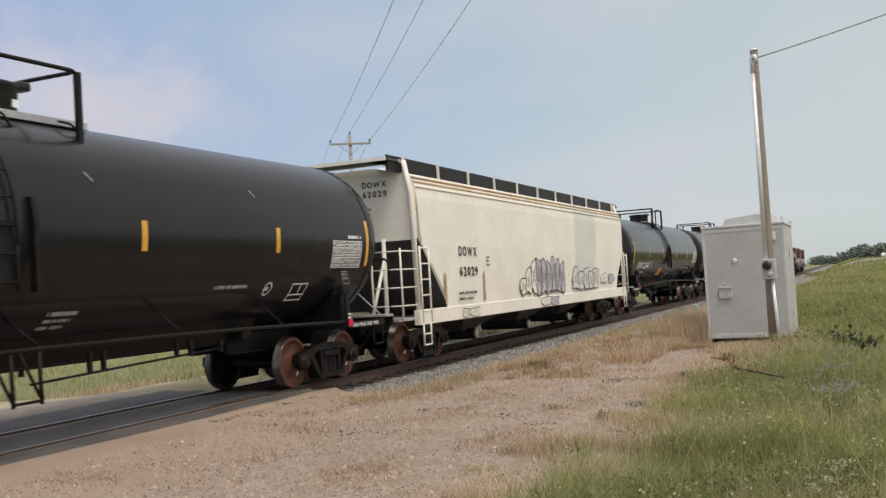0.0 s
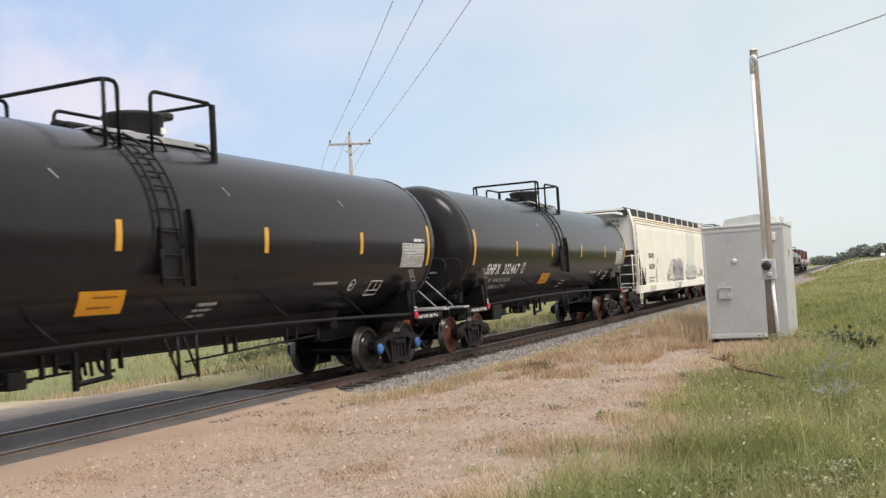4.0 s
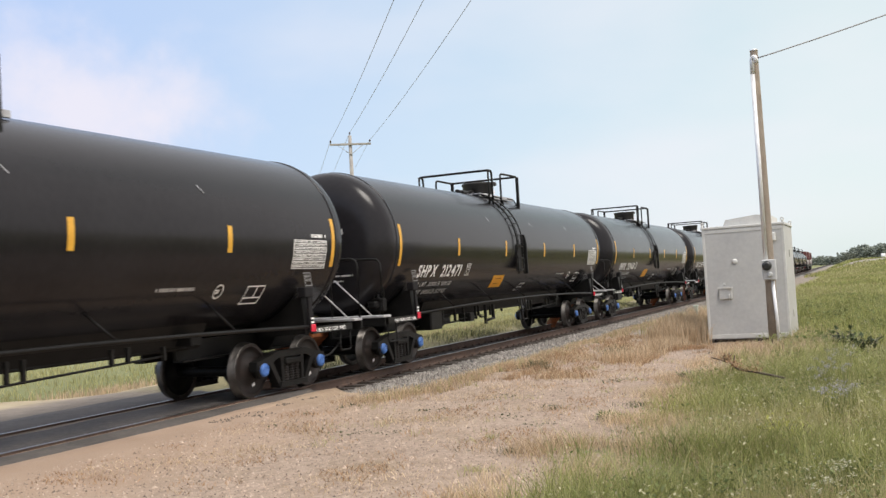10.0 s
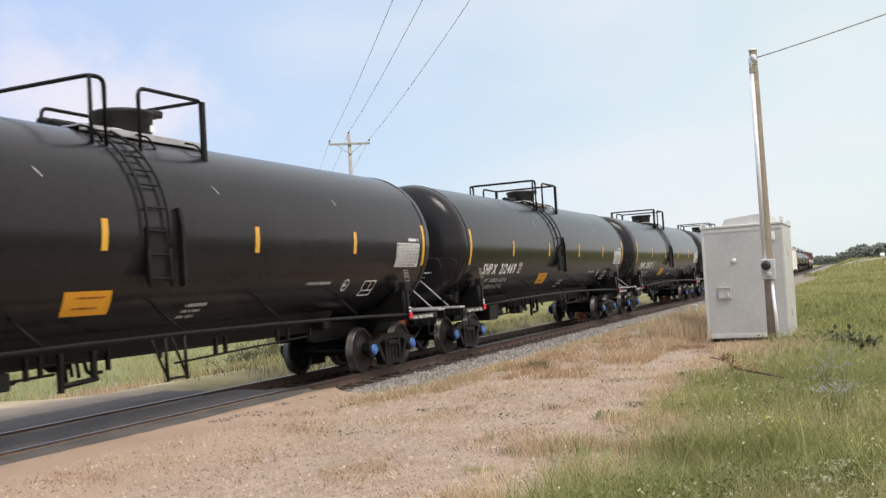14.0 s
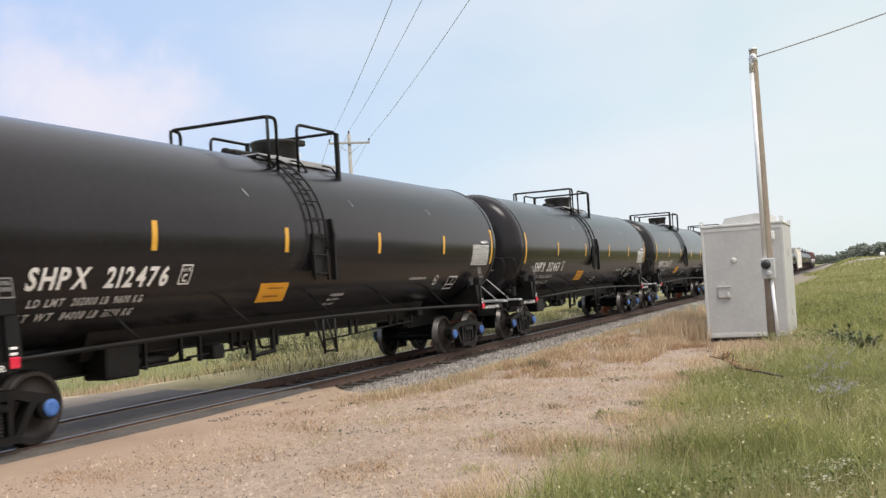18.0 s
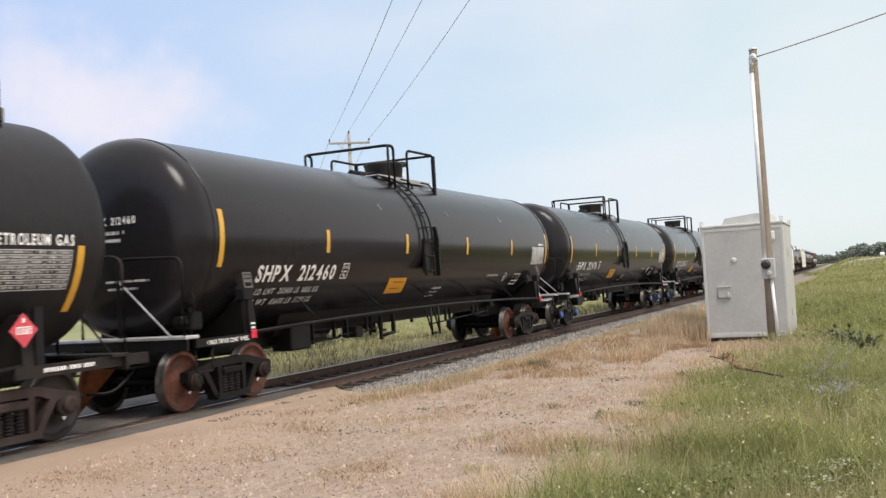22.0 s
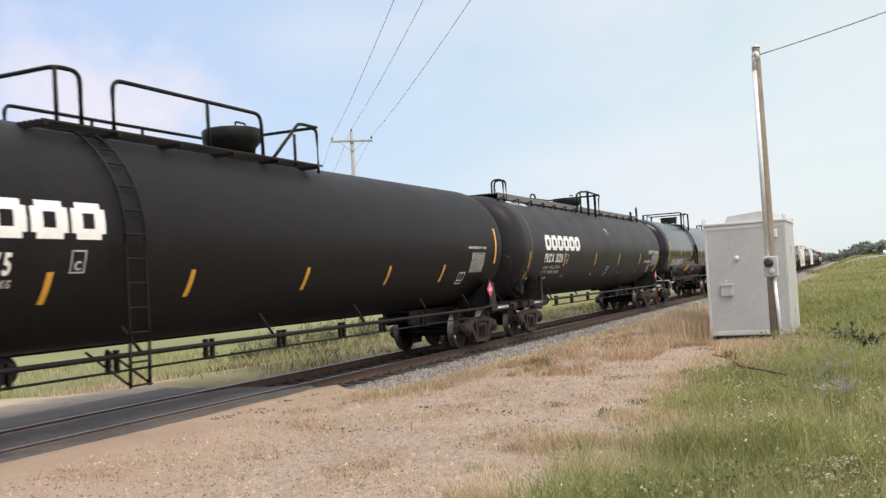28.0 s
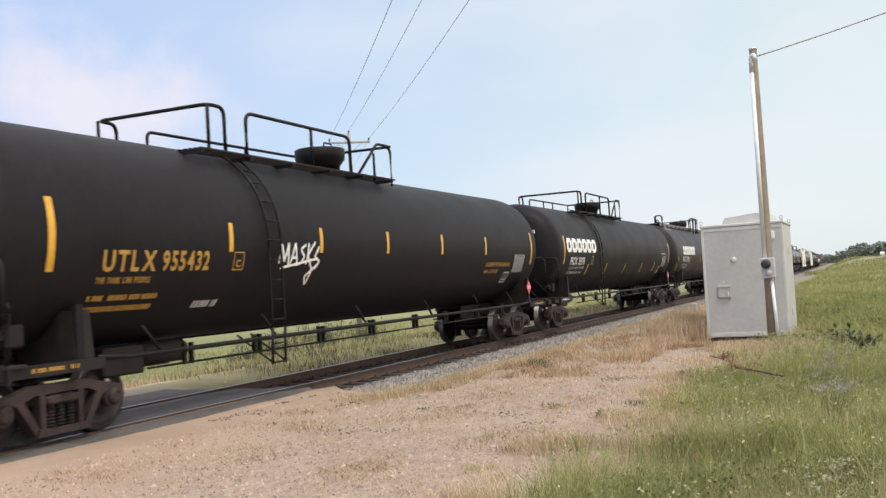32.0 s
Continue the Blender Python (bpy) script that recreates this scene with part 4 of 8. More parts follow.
    rail_loop(car, [(-0.20, near, 3.80), (-0.20, near, top - 0.02), (1.22, near, top), (1.22, far, top), (0.02, far, top), (0.02, far, 3.76)], BLACK_IRON, 0.030, 0.14)
    for y in (near, far):
        bm = bmesh.new()
        box(bm, 1.18, 1.26, y - 0.04, y + 0.04, 3.72, top - 0.01, bevel=0.008)
        part("corner_post", bm, BLACK_IRON, car)
    bm = bmesh.new()
    box(bm, -0.95, 1.72, -0.60, 0.60, 4.165, 4.195, bevel=0.006)
    box(bm, -0.95, 1.72, -0.64, -0.60, 4.10, 4.20, bevel=0.006)
    part("platform", bm, BOARD, car, "pale galvanised platform")
    for x in (-0.95, 0.1, 1.2):
        bm = bmesh.new()
        tube(bm, bent([(x, -0.60, 4.17), (x + 0.03, -0.84, 4.10), (x + 0.12, -0.90, 3.90)], 0.06), 0.018, 6)
        part("platform_bracket", bm, BLACK_IRON, car)
    bm = bmesh.new()
    lathe(bm, [(4.195, 0.40), (4.22, 0.43), (4.54, 0.455), (4.57, 0.48), (4.61, 0.48), (4.63, 0.44), (4.65, 0.02)], "z", 32, (0.53, 0, 0))
    box(bm, 0.78, 1.00, -0.42, -0.20, 4.55, 4.67, bevel=0.03)
    part("dome_housing", bm, DOME_GREY, car)
    bm = bmesh.new()
    box(bm, -0.95, -0.45, -0.14, 0.14, 4.195, 4.33, bevel=0.04)
    lathe(bm, [(-1.06, 0.04), (-1.05, 0.09), (-0.92, 0.09)], "x", 12, (0, 0, 4.26))
    tube(bm, [(-0.5, 0, 4.28), (0.1, 0, 4.36)], 0.05, 8)
    part("vent_valve", bm, BLACK_IRON, car)
    for x in (-2.45, 0.90, 4.36):
        bm = bmesh.new()
        sheet(bm, x - 0.010, x + 0.010, 3.26, 3.38, put, 1, 4, lean=-0.10)
        part("bare_weld", bm, BOARD, car, "short slanted pale mark")
    bm = bmesh.new()
    box(bm, 0.66, 0.76, -0.432, -0.38, 4.30, 4.40)
    part("dome_tag", bm, WHITE_MARK, car)
    bm = bmesh.new()
    box(bm, -0.2, 0.02, -0.5, -0.3, 4.196, 4.25, bevel=0.02)
    part("dome_latch", bm, GREY_MARK, car)
    # frame and ends
    for s in (-1, 1):
        sill(car, *sorted((s * 8.75, s * 4.9)), BLACK_IRON)
        saddle(car, s * 7.07, s, BLACK_IRON, r, zc)
        end_gear(car, s * 8.74, s, BLACK_IRON, BOARD, "galvanised step board")
        placard_post(car, s * 7.08, s, BLACK_DULL, 1.86)
        coupler(car, s * 9.158, s, RUST)
        bm = bmesh.new()
        box(bm, *sorted((s * 8.45, s * 7.1)), 1.43, 1.50, 0.98, 1.10)
        part("end_side_sill", bm, BLACK_IRON, car)
        bm = bmesh.new()
        box(bm, *sorted((s * 8.45, s * 7.1)), -1.50, -1.43, 0.98, 1.10)
        side = part("end_side_sill", bm, BLACK_IRON, car)
        bm = bmesh.new()
        lettering(bm, "1 INCH TREAD COND WHEEL", *sorted((s * 7.2, s * 8.2)), 1.005, 1.07, lambda a, b: (a, -1.505, b))
        tagged(part("sill_stencil", bm, WHITE_MARK, side), kind="stuff")
        for k in (-1, 1):
            bm = bmesh.new()
            tube(bm, bent([(s * 8.42, k * 1.46, 1.0), (s * 8.42, k * 1.46, 0.62), (s * 8.05, k * 1.46, 0.62), (s * 8.05, k * 1.46, 1.0)], 0.05), 0.016, 6)
            part("sill_step", bm, BLACK_IRON, car)
    brake_stand(car, -8.02, BLACK_IRON)
    bm = bmesh.new()
    for k in (-1, 1):
        tube(bm, [(x, k * 1.46, 1.11 + 0.11 * (1 - (x / 7) ** 2)) for x in (-7, -5.5, -4, -2, 0, 2, 4, 5.5, 7)], 0.032, 8)
    for x in (-5, -2.5, 0, 2.5, 5):
        for k in (-1, 1):
            tube(bm, [(x, k * 1.46, 1.11 + 0.11 * (1 - (x / 7) ** 2)), (x - 0.2, k * 1.1, 1.60)], 0.018, 6)
    part("side_handrail", bm, BLACK_IRON, car)
    bm = bmesh.new()
    prism(bm, [(-0.75, 1.32), (-0.55, 0.92), (0.55, 0.92), (0.75, 1.32)], -5.2, 5.2, axis="x")
    bmesh.ops.recalc_face_normals(bm, faces=bm.faces[:])
    part("belly_pan", bm, BLACK_IRON, car)
    under_gear(car, BLACK_IRON)
    bm = bmesh.new()
    box(bm, 4.62, 4.86, -0.9, -0.3, 0.98, 1.16, bevel=0.02)
    part("tool_box", bm, BLACK_IRON, car)
    # the drawings above are for a car of 18.3 m; this series is 1.7 percent longer
    for me in {o.data for o in car.children_recursive}:
        me.transform(Matrix.Diagonal((LONGER, 1, 1, 1)))
    return car


def swap(car, names, meshes):
    for o in car.children:
        for n, me in zip(names, meshes):
            if o.name.split(".")[0] == n:
                o.data = me


def diamond(car, x, y, z, mat, facing, size=0.2, text="1075"):
    """A red diamond placard on a small backing plate."""
    bm = bmesh.new()
    def put(a, b):
        return (x + a, y - 0.012, z + b) if facing == "side" else (x - 0.012, y - a, z + b)
    k = size
    outer = [(0, k), (k, 0), (0, -k), (-k, 0)]
    if facing == "side":
        prism(bm, [(x + a, z + b) for a, b in outer], y - 0.008, y, mi=0)
    else:
        prism(bm, [(y + a, z + b) for a, b in outer], x - 0.008, x, mi=0, axis="x")
    bmesh.ops.recalc_face_normals(bm, faces=bm.faces[:])
    sheet(bm, -k * 0.55, k * 0.55, -k * 0.22, k * 0.22, put, 1, 1, mi=1)
    put2 = lambda a, b: (lambda p: (p[0] - (0.004 if facing != "side" else 0), p[1] - (0.004 if facing == "side" else 0), p[2]))(put(a, b))
    lettering(bm, text, -k * 0.45, k * 0.45, -k * 0.16, k * 0.16, put2, mi=0)
    sheet(bm, -k * 0.1, k * 0.1, k * 0.45, k * 0.7, put, 1, 1, mi=1)
    return part("placard", bm, [mat, WHITE_MARK], car, "red diamond gas placard")


def logo(car, x0, x1, z0, z1, put):
    """Six plain white blocks, each with a dark slot."""
    w = (x1 - x0) / 6
    t = (z1 - z0) * 0.29
    for k in range(6):
        bm = bmesh.new()
        a, c = x0 + w * k + w * 0.03, x0 + w * (k + 1) - w * 0.06
        q = w * 0.12
        sheet(bm, a + q, c - q, z1 - t, z1, put, 2, 4)
        sheet(bm, a + q, c - q, z0, z0 + t, put, 2, 4)
        sheet(bm, a, a + q, z0 + q, z1 - q, put, 1, 6)
        sheet(bm, c - q, c, z0 + q, z1 - q, put, 1, 6)
        sheet(bm, a + q, a + w * 0.3, z0 + t, z1 - t, put, 1, 4)
        sheet(bm, c - w * 0.3, c - q, z0 + t, z1 - t, put, 1, 4)
        part("painted_block", bm, WHITE_MARK, car, "big white painted block")


def long_tank_car(kind):
    """The three gas cars at the tail: long, dull black tanks without visible outlets. kind: full_walk (a walkway along the whole top), lettered or yellow."""
    length, span, half = {"full_walk": (20.65, 16.5, 9.30), "lettered": (20.98, 17.3, 9.10), "yellow": (21.08, 17.3, 9.10)}[kind]
    label = {"full_walk": "dull black gas tank car with a walkway along its top", "lettered": "dull black gas tank car with big white blocks on its side", "yellow": "dull black gas tank car with yellow lettering and graffiti"}[kind]
    car = thing("tank_car", label, "tank car", "cars of the train")
    r, zc = 1.53, 2.60
    put = around(r, zc)
    mid = {"full_walk": -0.1, "lettered": -0.1, "yellow": -0.25}[kind]
    shell(car, half, 0.80, r, zc, GREY_DULL if kind == "full_walk" else BLACK_DULL, shift=mid, front=0.56 if kind == "full_walk" else None)
    end = {"full_walk": (-9.2, 9.0), "lettered": (-9.0, 8.80), "yellow": (-9.16, 8.66)}[kind]
    for x in end:
        if kind == "full_walk":
            tape(car, x, 1.62, 2.42, r, zc)
        else:
            tape(car, x, 2.10, 3.0, r, zc)
    if kind == "full_walk":
        strips, z0, z1 = (-5.76, -1.95, 1.56, 5.30), 1.97, 2.40
    elif kind == "lettered":
        strips, z0, z1 = (-5.92, -3.27, -0.16, 2.96, 5.68), 1.70, 2.08
    else:
        strips, z0, z1 = (-5.65, -3.01, -0.42, 2.29, 5.03), 2.36, 2.80
    for x in strips:
        tape(car, x, z0, z1, r, zc, 0.05)
    # lettering
    if kind == "yellow":
        bm = bmesh.new()
        lettering(bm, "UTLX", -8.30, -7.30, 2.10, 2.37, put)
        lettering(bm, "955432", -7.17, -6.15, 2.10, 2.37, put)
        part("reporting_mark", bm, PALE_YELLOW, car)
        bm = bmesh.new()
        lettering(bm, "THE TANK CAR PEOPLE", -8.36, -7.36, 1.94, 2.02, put)
        bars(bm, -8.4, -7.05, 1.72, 0.07, put, 22)
        bars(bm, -8.45, -7.1, 1.58, 0.07, put, 23)
        frame_box(bm, -5.56, -5.30, 2.08, 2.36, put, 0.018)
        lettering(bm, "C", -5.49, -5.37, 2.13, 2.24, put)
        lettering(bm, "LIQUEFIED PETROLEUM GAS", 5.15, 6.95, 2.06, 2.16, put)
        lettering(bm, "NON ODORIZED", 5.15, 6.15, 1.89, 1.98, put)
        tagged(part("yellow_stencil", bm, PALE_YELLOW, car, "faded yellow stencils"), kind="stuff")
        # scrawled tag: strokes in a unit box
        tag = [[(0, .35), (.04, .95), (.12, .4), (.2, 1), (.22, .3)], [(.26, .3), (.36, 1), (.44, .25)], [(.28, .5), (.42, .55)], [(.62, .95), (.5, .8), (.6, .55), (.5, .3)], [(.7, 1.0), (.66, .3)], [(.86, 1.05), (.68, .6), (.84, .1), (.78, -.35), (.7, -.1), (.95, .3)], [(.97, .9), (.86, .55), (1, .4), (.9, .15)], [(.06, .2), (.95, .5)]]
        for s in tag:
            bm = bmesh.new()
            for (a, b), (c, d) in zip(s, s[1:]):
                p, q = Vector((-4.32 + a * 1.27, 2.0 + b * 0.52)), Vector((-4.32 + c * 1.27, 2.0 + d * 0.52))
                side = Vector((-(q - p).y, (q - p).x)).normalized() * 0.022
                n = 5
                rows = [[bm.verts.new(put(*(p + (q - p) * i / n + side * k))) for k in (-1, 1)] for i in range(n + 1)]
                for u, v in zip(rows, rows[1:]):
                    bm.faces.new((u[0], u[1], v[1], v[0]))
            part("graffiti", bm, WHITE_MARK, car, "white sprayed scrawl")
        bm = bmesh.new()
        bars(bm, -6.2, -5.6, 1.55, 0.1, put, 27)
        part("scratch_marks", bm, GREY_MARK, car)
    else:
        bm = bmesh.new()
        x0, x1 = ((-7.86, -4.05) if kind == "full_walk" else (-8.76, -5.04))
        logo(car, x0, x1, 2.47, 2.93, put)
        if kind == "full_walk":
            lettering(bm, "PROX 30216", -7.83, -5.99, 2.11, 2.37, put)
        else:
            lettering(bm, "PROX 32975", -8.24, -6.51, 2.06, 2.31, put)
        part("reporting_mark", bm, WHITE_MARK, car)
        if kind == "lettered":
            bm = bmesh.new()

            def on_head(a, z):
                return (mid - half - 0.80 * on_dish(a, z, r, zc) - 0.012, -a, z)
            lettering(bm, "PROX 32975", 0.14, 0.86, 3.10, 3.21, on_head)
            for k in range(4):
                bars(bm, 0.18, 0.74 - 0.1 * (k % 2), 2.96 - k * 0.11, 0.045, on_head, 36 + k)
            tagged(part("end_number", bm, WHITE_MARK, car), kind="stuff")
        bm = bmesh.new()
        a = -7.82 if kind == "full_walk" else -8.22
        words = {"full_walk": (("LD LMT", "162500LB", "73700KG"), ("LT WT", "100500LB", "45600KG")), "lettered": (("LD LMT", "164400 LB", "74 550 KG"), None)}[kind]
        for row, z in zip(words, (1.91, 1.77)):
            if row is None:
                bars(bm, a, a + 1.65, z, 0.07, put, 32)
                continue
            for word, u, v in zip(row, (0.0, 0.62, 1.22), (0.50, 1.12, 1.75)):
                lettering(bm, word, a + u, a + v, z, z + 0.09, put)
        if kind == "full_walk":
            bars(bm, a - 0.06, a + 0.8, 1.6, 0.06, put, 33)
        c = -5.51 if kind == "full_walk" else -5.51
        frame_box(bm, c - 0.12, c + 0.12, 2.06, 2.34, put, 0.018)
        lettering(bm, "C", c - 0.05, c + 0.05, 2.1, 2.21, put)
        if kind == "full_walk":
            for k, z in enumerate((3.28, 3.20, 3.12)):
                bars(bm, -0.16 + 0.04 * k, 0.18 + 0.05 * k, z, 0.05, put, 34 + k)
            for k, z in enumerate((1.87, 1.77, 1.66, 1.58)):
                bars(bm, -0.1 + 0.02 * k, 0.36 - 0.06 * k, z, 0.05, put, 134 + k)
            for x in (-8.88, -5.46, -1.95, 2.15, 5.22):
                spot = [(x + 0.05 * math.cos(q * math.tau / 10), 1.67 + 0.05 * math.sin(q * math.tau / 10)) for q in range(10)]
                bm.faces.new([bm.verts.new(put(*q)) for q in spot])
        else:
            bars(bm, 6.9, 8.2, 2.46, 0.06, put, 34)
        tagged(part("weight_stencil", bm, GREY_MARK, car), kind="stuff")
    bm = bmesh.new()
    if kind == "full_walk":
        lettering(bm, "LIQUEFIED PETROLEUM GAS", 6.86, 8.88, 2.42, 2.55, put)
        lettering(bm, "NOT ODORIZED", 6.28, 7.42, 2.02, 2.13, put, slant=0.1)
    q = 0.55 if kind == "full_walk" else 0.0
    frame_box(bm, 6.68 + q, 7.06 + q, 1.63, 1.90, put, 0.022)
    sheet(bm, 6.86 + q, 6.88 + q, 1.72, 1.90, put, 1, 2)
    sheet(bm, 6.68 + q, 7.06 + q, 1.70, 1.72, put, 1, 1)
    tagged(part("contents_stencil", bm, WHITE_MARK, car), kind="stuff")
    spec_table(car, 7.68 if kind == "full_walk" else 7.24, 8.86 if kind == "full_walk" else 8.06, 1.90, 2.36, put, 90, GREY_MARK)
    # top gear
    if kind == "full_walk":
        bm = bmesh.new()
        box(bm, -9.3, 8.70, -0.66, -0.62, 4.02, 4.20, bevel=0.01)
        box(bm, -9.3, 8.70, -0.62, 0.66, 4.17, 4.195)
        part("top_walkway", bm, DUSTY_GREY, car, "dusty grey walkway")
        bm = bmesh.new()
        lettering(bm, "PROX 30216", -9.0, -7.35, 3.86, 3.98, around(r, zc))
        part("top_number", bm, WHITE_MARK, car)
        for k in range(15):
            x = -9.25 + k * 1.235
            if not -1.4 < x < 0.8:
                rail_loop(car, [(x - 0.32, -0.74, 3.96), (x, -0.82, 4.07), (x, -0.82, 3.90)], BLACK_IRON, 0.024, 0.03)
        for x in (-8.95, -8.72):
            rail_loop(car, [(x, -0.70, 3.9), (x, -0.70, 4.60), (x, -0.34, 4.60), (x, -0.34, 4.0)], BLACK_IRON, 0.028, 0.14)
        for x, h in ((7.1, 4.33), (8.3, 4.58)):
            rail_loop(car, [(x, -0.76, 3.9), (x, -0.76, h), (x + 0.22, -0.76, h), (x + 0.22, -0.76, 3.9)], BLACK_IRON, 0.026, 0.14)
        # cage round the dome: near side arched, cut corners, a lower bow on the far side
        rail_loop(car, [(-2.2, -0.98, 3.9), (-2.2, -0.98, 4.52), (-1.68, -0.98, 4.66), (-0.66, -0.98, 4.73), (0.32, -0.98, 4.70), (1.1, -0.98, 4.70), (1.1, 0.2, 4.70), (1.1, 0.2, 4.05)], BLACK_IRON, 0.034, 0.16, posts=[((-1.68, -0.98, 4.64), (-1.68, -0.98, 3.88))])
        for x in (-0.66, 0.32):
            bm = bmesh.new()
            box(bm, x - 0.035, x + 0.035, -1.02, -0.94, 3.82, 4.71, bevel=0.006)
            part("cage_post", bm, BLACK_IRON, car)
        rail_loop(car, [(0.88, -0.98, 3.88), (0.88, -0.98, 4.55), (1.05, -0.98, 4.66)], BLACK_IRON, 0.028, 0.06)
        rail_loop(car, [(-1.15, 1.1, 4.0), (-1.15, 1.1, 4.70), (-0.95, 1.1, 4.82), (-0.56, 1.1, 4.80), (-0.53, 1.1, 4.0)], BLACK_IRON, 0.03, 0.12)
        rail_loop(car, [(-1.15, 1.1, 4.64), (1.1, 1.1, 4.68), (1.1, 0.2, 4.70)], BLACK_IRON, 0.028, 0.1)
        dome_x, dome_z = -0.12, 4.14
        ring(car, -9.1, r, zc, 0.10, DUSTY_BLACK, "head_band")
    else:
        d = 0.0 if kind == "lettered" else -0.12
        near, far, top = -1.05, 1.18, 4.72
        b, e = -5.33 + d, 0.98 + d
        rail_loop(car, [(b + 0.42, near, 4.0), (b + 0.42, near, top), (b, near, top), (b, far, top), (b + 0.42, far, top), (b + 0.42, far, 4.0)], BLACK_IRON, 0.032, 0.16, posts=[((b, y, 3.98), (b, y, top)) for y in (near, far)])
        rail_loop(car, [(-4.32 + d, near, 4.0), (-4.32 + d, near, top), (-0.82 + d, near, top), (-0.80 + d, near, 4.0)], BLACK_IRON, 0.032, 0.18, posts=[((-2.26 + d, near, top), (-2.26 + d, near, 4.0))])
        rail_loop(car, [(-4.15 + d, far, 4.0), (-4.15 + d, far, top - 0.03), (e, far, top), (e, near, top), (e, near, 3.86)], BLACK_IRON, 0.03, 0.14, posts=[((-2.4 + d, far, top - 0.03), (-2.4 + d, far, 4.0)), ((-1.2 + d, far, top - 0.03), (-1.2 + d, far, 4.0)), ((e, far, top), (e, far, 4.0))])
        rail_loop(car, [(-0.60 + d, near, 3.92), (0.34 + d, near, top - 0.02), (0.5 + d, near, top), (e, near, top)], BLACK_IRON, 0.03, 0.05, posts=[((0.2 + d, near, 4.5), (0.2 + d, near, 3.92))])
        bm = bmesh.new()
        box(bm, b - 0.28, b - 0.22, -1.12, 1.12, 3.93, 3.98)
        walk_top = part("top_walkway", bm, GRIMY_IRON, car)
        for k in range(10):
            y = (-1.12 if k < 5 else 0.14) + k * 0.10
            bm = bmesh.new()
            box(bm, b - 0.3, e + 0.05, y, y + 0.04, 3.98, 4.01)
            part("slat", bm, GRIMY_IRON, walk_top)
        for k in range(1, 6):
            x = b - 0.25 + (e - b + 0.15) * k / 5
            bm = bmesh.new()
            box(bm, x - 0.03, x + 0.03, -1.12, 1.12, 3.93, 3.98)
            part("cross_bar", bm, GRIMY_IRON, walk_top)
        dome_x, dome_z = -0.22 + d, 4.20
        lx = -4.80 if kind == "lettered" else -4.76
        ladder(car, lx, lx + 0.36, 1.15, 4.12, r, zc, BLACK_IRON, foot=0.56)
    bm = bmesh.new()
    lathe(bm, [(dome_z, 0.40), (dome_z + 0.1, 0.42), (dome_z + 0.22, 0.52), (dome_z + 0.42, 0.53), (dome_z + 0.45, 0.50), (dome_z + 0.48, 0.02)], "z", 28, (dome_x, 0, 0))
    tube(bm, bent([(dome_x - 0.15, -0.2, dome_z + 0.45), (dome_x - 0.15, -0.2, dome_z + 0.56), (dome_x + 0.15, -0.2, dome_z + 0.56), (dome_x + 0.15, -0.2, dome_z + 0.45)], 0.04), 0.018, 6)
    part("dome_housing", bm, BLACK_IRON, car)
    # frame and ends
    iron = GRIMY_IRON
    he = length / 2
    for s in (-1, 1):
        sill(car, *sorted((s * (he - 0.4), s * (he - 4.6))), iron)
        saddle(car, s * span / 2 - (0.3 if kind == "yellow" and s > 0 else 0), s, iron, r, zc)
        end_gear(car, s * (he - 0.62), s, iron, GRIMY_IRON, "grimy step board", 1.0)
        coupler(car, s * he, s, BROWN_IRON)
        bm = bmesh.new()
        box(bm, *sorted((s * (he - 0.2), s * (span / 2 - 0.3))), 1.42, 1.50, 0.88, 1.02)
        part("end_side_sill", bm, iron, car)
        bm = bmesh.new()
        box(bm, *sorted((s * (he - 0.2), s * (span / 2 - 0.3))), -1.50, -1.42, 0.88, 1.02)
        side = part("end_side_sill", bm, iron, car)
        bm = bmesh.new()
        bars(bm, *sorted((s * (span / 2 + 0.1), s * (span / 2 + 0.9))), 0.93, 0.05, lambda a, b: (a, -1.505, b), 77 + s)
        tagged(part("sill_stencil", bm, PALE_YELLOW if kind == "yellow" else WHITE_MARK, side), kind="stuff")
        # triangular gusset with a round hole, standing on the sill
        bm = bmesh.new()
        x = s * (span / 2 + 0.08) - (0.4 if s > 0 and kind != "full_walk" else 0)
        prism(bm, [(x + 0.06, 1.70), (x - 0.06, 1.70), (x - 0.06, 1.02), (x + 0.06, 1.02)], -1.48, -1.43)
        prism(bm, [(-1.46, 1.70), (-1.40, 1.70), (-0.95, 1.02), (-1.46, 1.02)], x - 0.02, x + 0.02, axis="x")
        bmesh.ops.recalc_face_normals(bm, faces=bm.faces[:])
        part("gusset", bm, BLACK_DULL, car)
        if s > 0:
            diamond(car, (8.06 if kind == "full_walk" else 8.22), -1.52, 1.44, PLACARD_RED, "side")
    diamond(car, -he + 0.58, -0.36, 1.42, PLACARD_RED, "end")
    brake_stand(car, -he + 1.1, iron)
    bm = bmesh.new()
    reach = span / 2 - 0.2
    for k in (-1, 1):
        tube(bm, [(-reach, k * 1.46, 1.02), (-reach + 0.6, k * 1.42, 0.98), (reach - 0.6, k * 1.42, 0.98), (reach, k * 1.46, 1.02)], 0.035, 8)
        for x in (-7.2, -4.4, -1.3, 1.78, 4.7, 7.1):
            tube(bm, [(x, k * 1.42, 0.98), (x - 0.31, k * 1.36, 1.36)], 0.024, 6)
    part("side_handrail", bm, BLACK_IRON, car)
    for x in (-6.6, -4.9, -2.93, -1.02, 0.96, 2.57, 4.5, 6.3):
        for dx in (-0.075, 0.075):
            bm = bmesh.new()
            box(bm, x + dx - 0.028, x + dx + 0.028, -1.40, -1.34, 0.76, 1.06)
            part("pipe_hanger", bm, BLACK_IRON, car)
    bm = bmesh.new()
